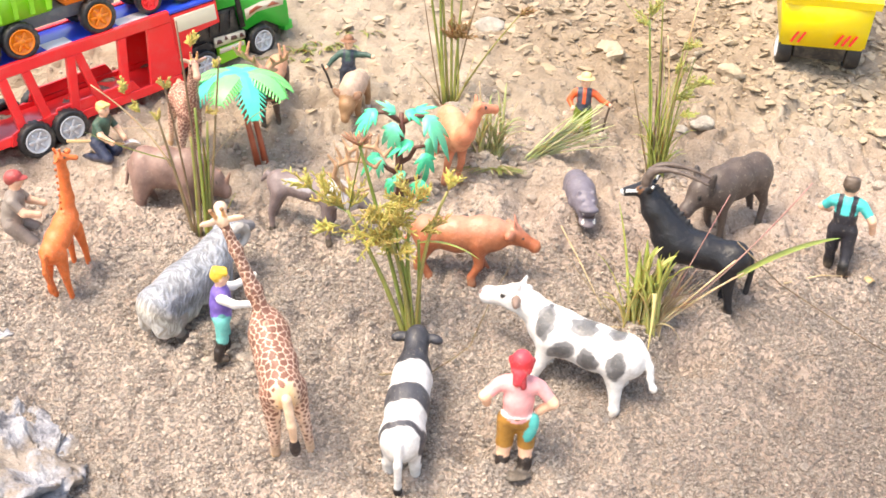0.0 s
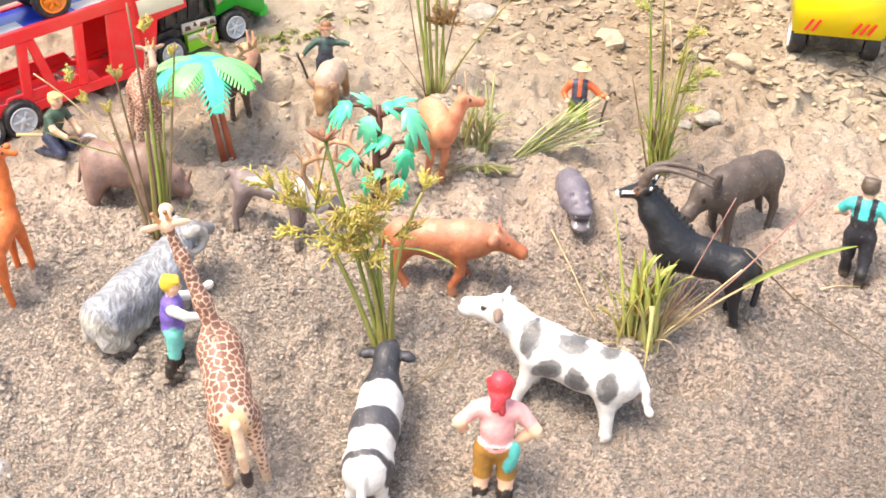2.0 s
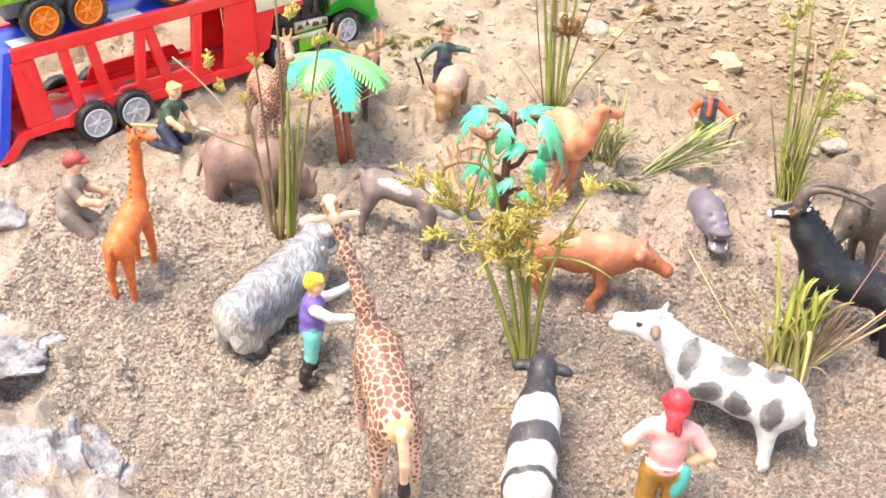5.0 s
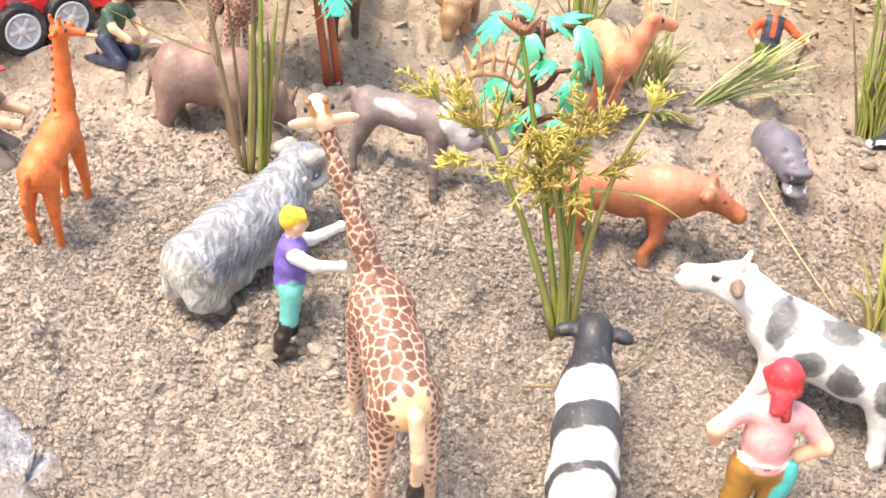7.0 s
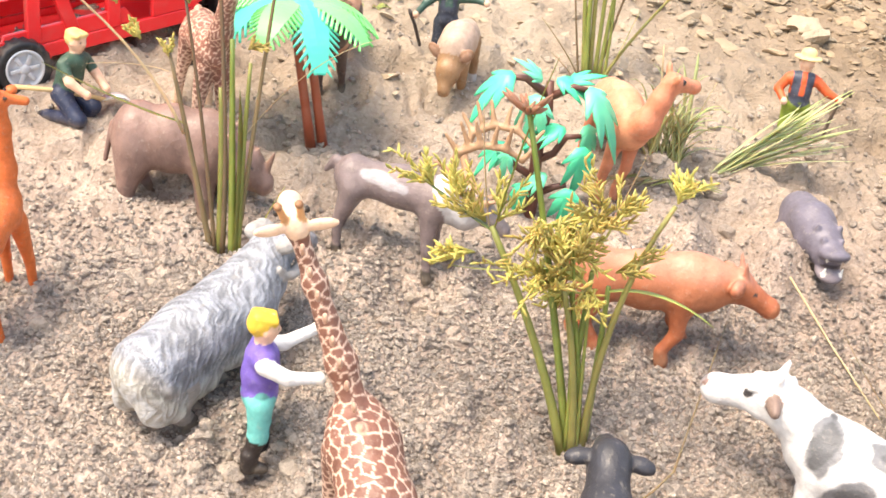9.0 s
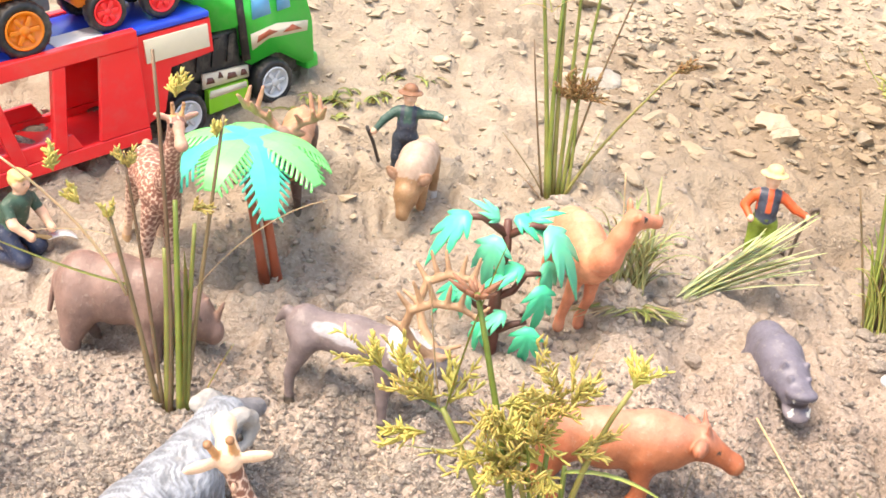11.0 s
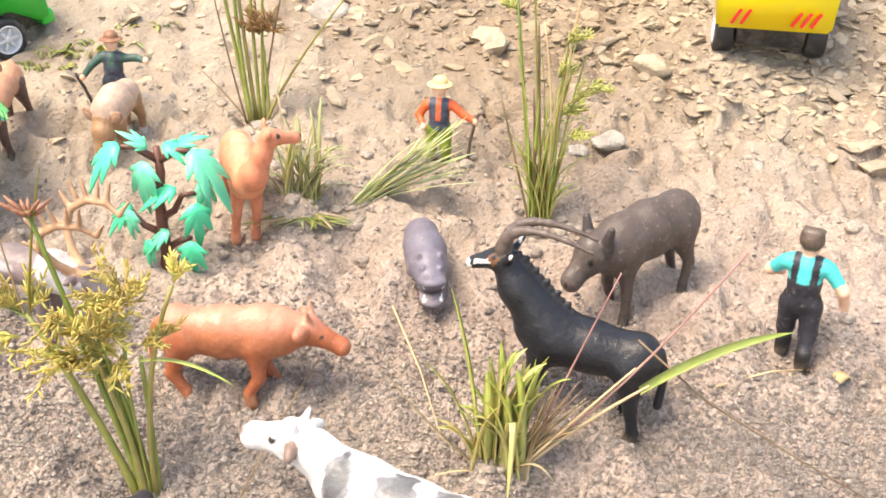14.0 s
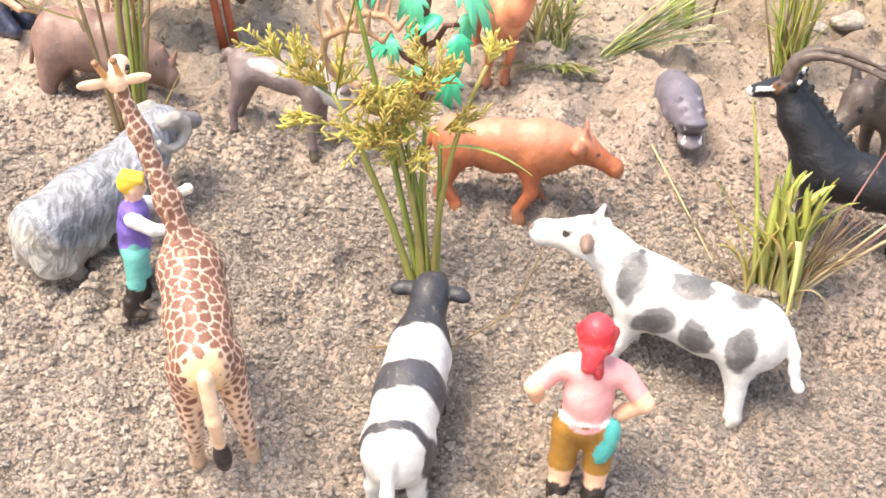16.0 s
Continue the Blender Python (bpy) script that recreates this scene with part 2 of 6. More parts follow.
# ---- noise and ground shape ----
def smooth_noise(x, y, seed):
    """Value noise on a unit lattice, about -1 to 1."""
    x, y = np.asarray(x, float), np.asarray(y, float)
    ix, iy = np.floor(x).astype(np.int64), np.floor(y).astype(np.int64)
    fx, fy = x - ix, y - iy
    fx, fy = fx * fx * (3 - 2 * fx), fy * fy * (3 - 2 * fy)

    def h(a, b):
        v = np.sin(a * 127.1 + b * 311.7 + seed * 74.7) * 43758.5453
        return 2 * (v - np.floor(v)) - 1

    return (h(ix, iy) * (1 - fx) + h(ix + 1, iy) * fx) * (1 - fy) + (h(ix, iy + 1) * (1 - fx) + h(ix + 1, iy + 1) * fx) * fy


SLOPE = 0.3
# where feet and stems have pushed the sand aside: x, y, radius, depth
DENTS = []


def bank(y):
    """The sand bank rises away from the camera and flattens out far off."""
    y = np.asarray(y, float)
    r = np.clip(np.abs(y) - 0.5, 0, None)
    return SLOPE * np.sign(y) * (np.minimum(np.abs(y), 0.5) + 0.5 * (1 - np.exp(-r / 0.5)))


def ground(x, y, fine=True):
    x, y = np.asarray(x, float), np.asarray(y, float)
    z = bank(y) + 0.0034 * smooth_noise(x * 14, y * 14, 1) + 0.0032 * smooth_noise(x * 36, y * 36, 2)
    if fine:
        near = np.exp(-np.clip(np.hypot(x, y) - 0.7, 0, None) / 0.3)
        lumps = smooth_noise(x * 80, y * 80, 3)
        z = z + near * (0.0040 * smooth_noise(x * 27 + 3, y * 31, 17) * np.clip(0.5 + smooth_noise(x * 7, y * 7, 18), 0, 1.3) + 0.0042 * np.abs(lumps) * (smooth_noise(x * 9, y * 9, 8) * 0.6 + 0.7) + 0.0012 * smooth_noise(x * 190, y * 190, 4))
        # churned, clotted sand up the bank
        band = np.clip((y + 0.03) / 0.06, 0, 1) * np.clip((0.24 - y) / 0.06, 0, 1)
        clots = np.abs(smooth_noise(x * 52 + 0.7 * smooth_noise(x * 90, y * 90, 13), y * 60, 11))
        z = z + band * (np.where(x < 0.03, 0.0085, 0.0130) * (clots ** 0.75 - 0.50) * np.clip(0.8 + 0.7 * smooth_noise(x * 12, y * 12, 14), 0.2, 1.4) + 0.0016 * smooth_noise(x * 130, y * 130, 12))
        for cx, cy, r, d in DENTS:
            q = np.hypot(x - cx, y - cy) / r
            z = z - 1.3 * d * np.exp(-q * q * 1.6) + 0.6 * d * np.exp(-((q - 1.5) ** 2) * 5)
    return z


def stand(x, y):
    return float(ground(x, y, False))


# ---- mesh helpers ----
def part(name, bm, mat, parent, label="", smooth=True):
    me = bpy.data.meshes.new(name)
    if smooth:
        for f in bm.faces:
            f.smooth = True
    bm.to_mesh(me)
    bm.free()
    me.materials.append(mat)
    ob = new(name, me)
    ob.parent = parent
    if label:
        ob["label"] = label
    return ob


def shared(name, me, parent, m, label=""):
    ob = new(name, me)
    ob.parent = parent
    ob.matrix_basis = m
    if label:
        ob["label"] = label
    return ob


def thing(name, m, label, category, group="", kind=""):
    ob = new(name)
    ob.empty_display_size = 0.01
    ob.matrix_basis = m
    return tagged(ob, label, category, group, kind)


def box(bm, x0, x1, y0, y1, z0, z1, bevel=0.0, turn=None):
    """A bevelled block in mm."""
    r = bmesh.ops.create_cube(bm, size=1)
    vs = r["verts"]
    bmesh.ops.scale(bm, vec=((x1 - x0) * MM, (y1 - y0) * MM, (z1 - z0) * MM), verts=vs)
    if bevel:
        es = list({e for v in vs for e in v.link_edges})
        vs = list({v for f in bmesh.ops.bevel(bm, geom=es, offset=bevel * MM, segments=2, affect="EDGES", profile=0.5)["faces"] for v in f.verts} | {v for v in vs if v.is_valid})
    if turn:
        bmesh.ops.transform(bm, matrix=turn, verts=vs)
    bmesh.ops.translate(bm, vec=((x0 + x1) / 2 * MM, (y0 + y1) / 2 * MM, (z0 + z1) / 2 * MM), verts=vs)
    return vs


def prism(bm, outline, y0, y1):
    """An outline in x and z (mm), drawn out from y0 to y1."""
    a = [bm.verts.new((x * MM, y0 * MM, z * MM)) for x, z in outline]
    b = [bm.verts.new((x * MM, y1 * MM, z * MM)) for x, z in outline]
    n = len(a)
    bm.faces.new(a)
    bm.faces.new(b[::-1])
    for i in range(n):
        bm.faces.new((a[i], b[i], b[(i + 1) % n], a[(i + 1) % n]))
    bmesh.ops.recalc_face_normals(bm, faces=bm.faces)


def lathe(bm, profile, segs=24):
    """Rings of (radius, y) in mm about the y axis."""
    rings = []
    for r, y in profile:
        rings.append([bm.verts.new((r * MM * math.cos(2 * math.pi * i / segs), y * MM, r * MM * math.sin(2 * math.pi * i / segs))) for i in range(segs)])
    for a, b in zip(rings, rings[1:]):
        for i in range(segs):
            bm.faces.new((a[i], a[(i + 1) % segs], b[(i + 1) % segs], b[i]))
    bm.faces.new(rings[0][::-1])
    bm.faces.new(rings[-1])
    bmesh.ops.recalc_face_normals(bm, faces=bm.faces)


def tube(bm, pts, radii, segs=7):
    """A tapered tube along points in metres."""
    rings = []
    for i, p in enumerate(pts):
        p = Vector(p)
        d = (Vector(pts[min(i + 1, len(pts) - 1)]) - Vector(pts[max(i - 1, 0)])).normalized()
        a = d.orthogonal().normalized()
        b = d.cross(a)
        if rings:
            first = (rings[-1][0].co - Vector(pts[i - 1]))
            a = (first - d * first.dot(d)).normalized()
            b = d.cross(a)
        r = radii[i] if hasattr(radii, "__len__") else radii
        rings.append([bm.verts.new(p + r * (math.cos(2 * math.pi * k / segs) * a + math.sin(2 * math.pi * k / segs) * b)) for k in range(segs)])
    for u, v in zip(rings, rings[1:]):
        for k in range(segs):
            bm.faces.new((u[k], u[(k + 1) % segs], v[(k + 1) % segs], v[k]))
    bm.faces.new(rings[0][::-1])
    bm.faces.new(rings[-1])


def blade_mesh(bm, pts, width, fold=0.3):
    """A folded grass blade along points in metres, with a keel and real thickness."""
    n = len(pts)
    rows = []
    for i, p in enumerate(pts):
        p = Vector(p)
        d = (Vector(pts[min(i + 1, n - 1)]) - Vector(pts[max(i - 1, 0)])).normalized()
        side = d.cross(Vector((0, 0, 1)))
        side = side.normalized() if side.length > 1e-3 else Vector((1, 0, 0))
        up = side.cross(d)
        f = i / (n - 1)
        w = width * (0.55 + 0.9 * f) * (1 - f) ** 0.7 + width * 0.05
        rows.append([bm.verts.new(q) for q in (p - side * w + up * w * fold, p, p + side * w + up * w * fold, p - up * max(w * 0.22, 0.00015))])
    for a, b in zip(rows, rows[1:]):
        bm.faces.new((a[0], a[1], b[1], b[0]))
        bm.faces.new((a[1], a[2], b[2], b[1]))
        bm.faces.new((a[2], a[3], b[3], b[2]))
        bm.faces.new((a[3], a[0], b[0], b[3]))


# ---- moulded figures ----
class Mould:
    """A figure moulded from rounded limbs that flow into one another; millimetres, x ahead, z up."""

    def __init__(self, blend=3.0):
        self.prims, self.blend = [], blend

    def limb(self, a, b, ra, rb, color, blend=None):
        self.prims.append(("c", np.array(a, float), np.array(b, float), ra, rb, color, self.blend if blend is None else blend))
        return self

    def chain(self, pts, radii, color, blend=None):
        for a, b, ra, rb in zip(pts, pts[1:], radii, radii[1:]):
            self.limb(a, b, ra, rb, color, blend)
        return self

    def lump(self, c, radii, color, turn=(0, 0, 0), blend=None):
        m = np.array(Euler([radians(v) for v in turn]).to_matrix())
        self.prims.append(("e", np.array(c, float), np.array(radii, float), m, 0, color, self.blend if blend is None else blend))
        return self

    @staticmethod
    def far(prim, p):
        kind, a, b, ra, rb = prim[:5]
        if kind == "c":
            ab = b - a
            t = np.clip(((p - a) @ ab) / max(ab @ ab, 1e-9), 0, 1)
            return np.sqrt((((p - a) - t[..., None] * ab) ** 2).sum(-1)) - (ra + (rb - ra) * t)
        q = (p - a) @ ra
        k0 = np.sqrt(((q / b) ** 2).sum(-1))
        k1 = np.sqrt(((q / (b * b)) ** 2).sum(-1))
        return k0 * (k0 - 1) / np.maximum(k1, 1e-6)

    @staticmethod
    def bounds(prim):
        kind, a, b, ra, rb = prim[:5]
        if kind == "c":
            r = max(ra, rb)
            return np.minimum(a, b) - r, np.maximum(a, b) + r
        r = b.max()
        return a - r, a + r

    def mesh(self, name, mats, step=1.2, paint=None):
        lo = np.min([self.bounds(p)[0] for p in self.prims], 0) - 3 * step
        hi = np.max([self.bounds(p)[1] for p in self.prims], 0) + 3 * step
        n = np.ceil((hi - lo) / step).astype(int) + 1
        d = np.full(n, 12.0)
        axes = [lo[i] + step * np.arange(n[i]) for i in range(3)]
        for prim in self.prims:
            k = prim[6]
            a, b = self.bounds(prim)
            i0 = np.maximum(((a - lo - k - 2 * step) / step).astype(int), 0)
            i1 = np.minimum(np.ceil((b - lo + k + 2 * step) / step).astype(int) + 1, n)
            cut = tuple(slice(i0[i], i1[i]) for i in range(3))
            grid = np.stack(np.meshgrid(*(axes[i][cut[i]] for i in range(3)), indexing="ij"), -1)
            e, old = self.far(prim, grid), d[cut]
            h = np.clip(0.5 + 0.5 * (old - e) / max(k, 1e-3), 0, 1)
            d[cut] = old * (1 - h) + e * h - k * h * (1 - h)
        inside = d < 0
        corners = [(i, j, k) for i in (0, 1) for j in (0, 1) for k in (0, 1)]
        m = n - 1
        count = sum(inside[i : i + m[0], j : j + m[1], k : k + m[2]].astype(int) for i, j, k in corners)
        cells = np.argwhere((count > 0) & (count < 8))
        index = np.full(m, -1)
        index[tuple(cells.T)] = np.arange(len(cells))
        total, weight = np.zeros((len(cells), 3)), np.zeros(len(cells))
        for a in corners:
            for axis in range(3):
                if a[axis]:
                    continue
                b = list(a)
                b[axis] = 1
                ca, cb = cells + np.array(a), cells + np.array(b)
                da, db = d[tuple(ca.T)], d[tuple(cb.T)]
                cross = (da < 0) != (db < 0)
                t = np.where(cross, da / np.where(cross, da - db, 1), 0)
                total += cross[:, None] * (ca + t[:, None] * (cb - ca))
                weight += cross
        verts = lo + step * total / weight[:, None]
        quads = []
        for axis in range(3):
            u, v = [i for i in range(3) if i != axis]
            a = [slice(1, m[i]) for i in range(3)]
            a[axis] = slice(0, m[axis])
            b = list(a)
            b[axis] = slice(1, n[axis])
            ia, ib = inside[tuple(a)], inside[tuple(b)]
            base = np.argwhere(ia != ib)
            offset = np.array([1, 1, 1])
            offset[axis] = 0
            base = base + offset
            flip = inside[tuple(base.T)]
            du, dv = np.zeros(3, int), np.zeros(3, int)
            du[u], dv[v] = 1, 1
            q = np.stack([index[tuple((base - s).T)] for s in (du + dv, dv, 0 * du, du)], 1)
            if axis == 1:
                flip = ~flip
            q[~flip] = q[~flip][:, ::-1]
            quads.append(q)
        quads = np.concatenate(quads)
        quads = quads[(quads >= 0).all(1)]
        far = np.stack([self.far(p, verts) for p in self.prims], 1)
        colors = np.array([p[5] for p in self.prims])[far.argmin(1)]
        if paint:
            colors = paint(verts, colors)
        me = bpy.data.meshes.new(name)
        me.from_pydata((verts * MM).tolist(), [], quads.tolist())
        me.polygons.foreach_set("use_smooth", np.ones(len(me.polygons), bool))
        at = me.color_attributes.new("paint", "FLOAT_COLOR", "POINT")
        at.data.foreach_set("color", np.concatenate([colors, np.ones((len(colors), 1))], 1).astype(np.float32).ravel())
        me.materials.append(mats)
        return me


def figure(name, me, x, y, heading, label, category, group="", scale=1.0, sink=0.0, tilt=0.0, lean=0.0):
    ob = new(name, me)
    along = 0 if category == "figurine" else -math.degrees(math.atan(SLOPE * math.sin(radians(heading))))
    ob.matrix_basis = pose(x, y, stand(x, y) - sink * MM, lean, tilt + along, heading)
    ob.scale = scale if isinstance(scale, tuple) else (scale,) * 3
    return tagged(ob, label, category, group)


def blot(verts, colors, c, radii, color, turn=(0, 0, 0), wobble=0.25, seed=0):
    """A painted patch: where an uneven ellipsoid meets the skin."""
    m = np.array(Euler([radians(v) for v in turn]).to_matrix())
    q = ((verts - np.array(c)) @ m) / np.array(radii)
    r = np.sqrt((q ** 2).sum(1)) + wobble * 0.5 * (smooth_noise(verts[:, 0] / 4 + seed, verts[:, 2] / 4, seed) + smooth_noise(verts[:, 1] / 4, verts[:, 2] / 4 + seed, seed + 1))
    w = np.clip((1 - r) * 8 + 0.5, 0, 1)[:, None]
    return colors * (1 - w) + np.array(color) * w


def soiled(verts, colors, low=7.0, color=(0.30, 0.24, 0.17), amount=0.6):
    """Sand that clings to feet."""
    w = np.clip((low - verts[:, 2]) / low, 0, 1) * amount * np.clip(0.6 + 0.6 * smooth_noise(verts[:, 0] / 2.5, verts[:, 2] / 2.5 + verts[:, 1], 5), 0, 1)
    return colors * (1 - w[:, None]) + np.array(color) * w[:, None]


# ---- ground ----
def build_ground():
    def steps(near0, near1, step, out0, out1):
        mid = np.arange(near0, near1 + step / 2, step)
        grow = [near1]
        while grow[-1] < out1:
            grow.append(grow[-1] + max(step, (grow[-1] - near1) * 0.5))
        back = [near0]
        while back[-1] > out0:
            back.append(back[-1] - max(step, (near0 - back[-1]) * 0.5))
        return np.concatenate([back[:0:-1], mid, grow[1:]])

    xs, ys = steps(-0.38, 0.42, 0.0014, -60, 60), steps(-0.26, 0.40, 0.0014, -60, 60)
    gx, gy = np.meshgrid(xs, ys)
    gz = ground(gx, gy)
    nx, ny = len(xs), len(ys)
    idx = np.arange(nx * ny).reshape(ny, nx)
    faces = np.stack([idx[:-1, :-1], idx[:-1, 1:], idx[1:, 1:], idx[1:, :-1]], -1).reshape(-1, 4)
    me = bpy.data.meshes.new("ground")
    me.from_pydata(np.stack([gx, gy, gz], -1).reshape(-1, 3).tolist(), [], faces.tolist())
    me.polygons.foreach_set("use_smooth", np.ones(len(me.polygons), bool))
    me.materials.append(SAND)
    tagged(new("ground", me), "loose damp grey-brown river sand, paler clay beyond", "sand", kind="structure")


def rock_mesh(name, radius, flat, seed, mat, detail=3, rough=0.35):
    """A broken stone: a ball pushed in by planes and roughened; radius in mm."""
    rng = random.Random(seed)
    bm = bmesh.new()
    bmesh.ops.create_icosphere(bm, subdivisions=detail + (1 if flat < 0.3 else 0), radius=1)
    low = flat < 0.3
    cuts = [(Vector((rng.uniform(-1, 1), rng.uniform(-1, 1), rng.uniform(-0.6, 1))).normalized(), rng.uniform(0.55, 0.85)) for _ in range(9)]
    for v in bm.verts:
        p = v.co.copy()
        for n, at in cuts:
            over = p.dot(n) - at
            if over > 0:
                p -= n * over * 0.9
        p += p.normalized() * rough * 0.3 * noise.fractal(p * 2.2 + Vector((seed, 0, 0)), 0.8, 2.0, 4)
        if low:
            p.z += 0.62 * min(max(1.2 - p.xy.length, 0.0) * 2.5, 1.0) * noise.fractal(Vector((p.x * 4 + seed, p.y * 4, 0)), 0.75, 2.0, 6)
            p.xy *= 1 + 0.07 * noise.noise(Vector((p.x * 5, p.y * 5, seed)))
        v.co = Vector((p.x * radius, p.y * radius, p.z * radius * flat)) * MM
    me = bpy.data.meshes.new(name)
    bm.to_mesh(me)
    bm.free()
    me.polygons.foreach_set("use_smooth", np.ones(len(me.polygons), bool))
    me.materials.append(mat)
    return me


# ---- animals: colours ----
TAN, CREAM = (0.62, 0.36, 0.17), (0.74, 0.52, 0.36)
ORANGE_TOY = (0.66, 0.15, 0.035)
WHITE_TOY, SLATE = (0.69, 0.68, 0.665), (0.19, 0.19, 0.195)
INK, SOOT = (0.018, 0.019, 0.024), (0.035, 0.030, 0.030)
SKIN = (0.80, 0.50, 0.34)


def legs(m, xs, half, top, foot, knee, color, hoof, splay=(0, 0, 0, 0), foot_x=(0, 0, 0, 0)):
    """Four legs: hind pair at xs[0], front pair at xs[1]; foot, knee: radii; top: (height, radius) for hind and front."""
    for i, (end, side) in enumerate(((0, -1), (0, 1), (1, -1), (1, 1))):
        x, y = xs[end], side * half[end]
        h, r = top[end]
        kx = x + (-2.5 if end == 0 else 1.0)
        fx = x + foot_x[i]
        m.limb((x + (2 if end == 0 else -1), y * 0.75, h), (kx, y, h * 0.45), r, knee, color)
        m.limb((kx, y, h * 0.45), (fx, y + splay[i], 2.5), knee, foot, color, 1.5)
        m.limb((fx, y + splay[i], 2.0), (fx + 1.2, y + splay[i], -2.0), foot * 1.15, foot * 1.25, hoof, 0.8)


def giraffe_paint(seam, coat, seed, size):
    def paint(v, c):
        rng = np.random.default_rng(seed)
        body = np.abs(c - np.array(TAN)).sum(1) < 1e-6
        pick = rng.permutation(np.flatnonzero(body))
        seeds = np.empty((0, 3))
        for i in pick[:9000]:
            gap = size * (0.62 if v[i, 2] > 88 or v[i, 2] < 40 else 0.72 if abs(v[i, 1]) > 5 else 1.0)
            if len(seeds) == 0 or ((seeds - v[i]) ** 2).sum(1).min() > gap * gap:
                seeds = np.vstack([seeds, v[i]])
        d = np.sqrt(((v[:, None] - seeds[None]) ** 2).sum(2))
        two = np.partition(d, 1, axis=1)[:, :2]
        gap = two[:, 1] - two[:, 0]
        legs_ = np.clip((56 - v[:, 2]) / 20, 0, 1)
        rump = np.clip((-27 - v[:, 0]) / 5, 0, 1) * np.clip(1.6 - np.abs(v[:, 1]) / 6, 0, 1)
        broad = seam * (1 + 1.6 * legs_ + 6 * rump)
        line = np.clip((broad - gap) / (seam * 0.5) + 0.3, 0, 1)[:, None]
        fade = np.clip((v[:, 2] - 7) / 12, 0, 1)[:, None]
        shade = np.array(coat) * (0.85 + 0.3 * rng.random(len(seeds)))[d.argmin(1)][:, None]
        worn = shade * (1 - line * 0.92) + np.array((0.78, 0.56, 0.43)) * line * 0.92
        gold = rump[:, None] * line
        worn = worn * (1 - gold) + np.array((0.70, 0.47, 0.25)) * gold
        worn = worn * fade + (np.array(CREAM) * 0.9) * (1 - fade)
        return soiled(v, np.where(body[:, None], worn, c), 6)

    return paint


def giraffe(seed=1, plain=None, step=1.0, reach=1.0, tall=1.0, slim=1.0, turned=0.0, sway=0.0, thick=1.0, coat_paint=(0.20, 0.085, 0.056), face=CREAM):
    """reach: how far the neck leans ahead."""
    coat = plain or TAN
    pale, tuft = (tuple(c * 0.999 for c in plain), plain) if plain else (face, (0.03, 0.02, 0.02))
    m = Mould(4)
    m.chain([(-26, 0, 62), (-8, 0, 66), (14, 0, 70), (22, 0, 72)], [13.5, 15.5, 15.5, 12.5], coat)
    m.lump((-24, 0, 63), (13, 13.5, 15), coat)
    m.chain([(20, 0, 74), (28 + 4 * reach, 0, 92), (33 + 14 * reach, 0, 118), (34 + 22 * reach, 0, 137)], [11.5 * thick, 8.5 * thick, 6.2 * thick, 5.2 * thick], coat)
    legs(m, (-24, 22), (9.5, 8), ((58, 9.5), (60, 8)), 2.7, 3.4, coat, (0.50, 0.30, 0.14) if not plain else plain, (-1, 1, 0, 0), (-2, 2, 0, 0))
    hx = 34 + 22 * reach
    m.limb((hx - 1, 0, 139), (hx + 15, 0, 134), 3.5, 2.7, pale)
    m.lump((hx + 16, 0, 133.5), (4.0, 3.4, 3.0), pale)
    for s in (-1, 1):
        m.lump((hx - 3, s * 7.6, 140.3), (1.5, 6.0, 2.1), pale, (s * 12, 0, s * 15), 1.0)
        m.limb((hx - 1, s * 2.4, 141), (hx - 2.0, s * 3.2, 149), 1.3, 1.1, (0.62, 0.33, 0.14) if not plain else plain, 1.0)
        m.lump((hx - 2.1, s * 3.2, 149.5), (1.5, 1.5, 1.2), (0.30, 0.15, 0.07) if not plain else plain, blend=0.4)
        m.lump((hx + 5, s * 4.9, 140), (1.3, 0.9, 1.3), (0.02, 0.015, 0.012), blend=0.3)
    m.chain([(-38, 0, 68), (-44, 0, 52), (-42, 0, 37)], [3.0, 2.7, 2.2], pale, 1.5)
    m.lump((-42, 0, 29), (3.4, 3.4, 8.0), tuft, blend=1.0)
    for i in range(9):
        f = i / 8
        m.lump((17 + (12 + 21 * reach) * f - 6, 0, 82 + 57 * f), (1.7, 0.9, 3.2), (0.50, 0.31, 0.22) if not plain else plain, (0, -25, 0), 0.8)
    spin = np.array(Matrix.Rotation(radians(turned), 3, "Z"))
    for i, p in enumerate(m.prims):
        if turned and p[1][2] > 134 and p[5] is not coat:
            axis = np.array((hx, 0, 0))
            p = (p[0], axis + spin @ (p[1] - axis), *((axis + spin @ (p[2] - axis), p[3]) if p[0] == "c" else (p[2], spin @ p[3])), *p[4:])
        if p[0] == "c" and p[1][2] > 55:
            p = (*p[:3], p[3] * (slim if p[3] > 5.5 else 1), p[4] * (slim if p[4] > 5.5 else 1), *p[5:])
        elif p[0] == "e" and p[2].max() > 12:
            p = (*p[:2], p[2] * slim, *p[3:])
        if sway:
            p = (p[0], p[1] + np.array((0, sway * max(p[1][2] - 76, 0) / 62, 0)), p[2] + np.array((0, sway * max(p[2][2] - 76, 0) / 62, 0)) if p[0] == "c" else p[2], *p[3:])
        ends = [np.array((q[0], q[1], 76 + (q[2] - 76) * tall)) if q[2] > 76 and k < (3 if p[0] == "c" else 2) and k > 0 else q for k, q in enumerate(p) if k in (1, 2)]
        if p[0] == "e":
            ends[1] = p[2]
        m.prims[i] = (p[0], *ends, *p[3:])
    return m.mesh("toy_giraffe", VINYL, step, None if plain else giraffe_paint(0.55, coat_paint, seed, 4.3))


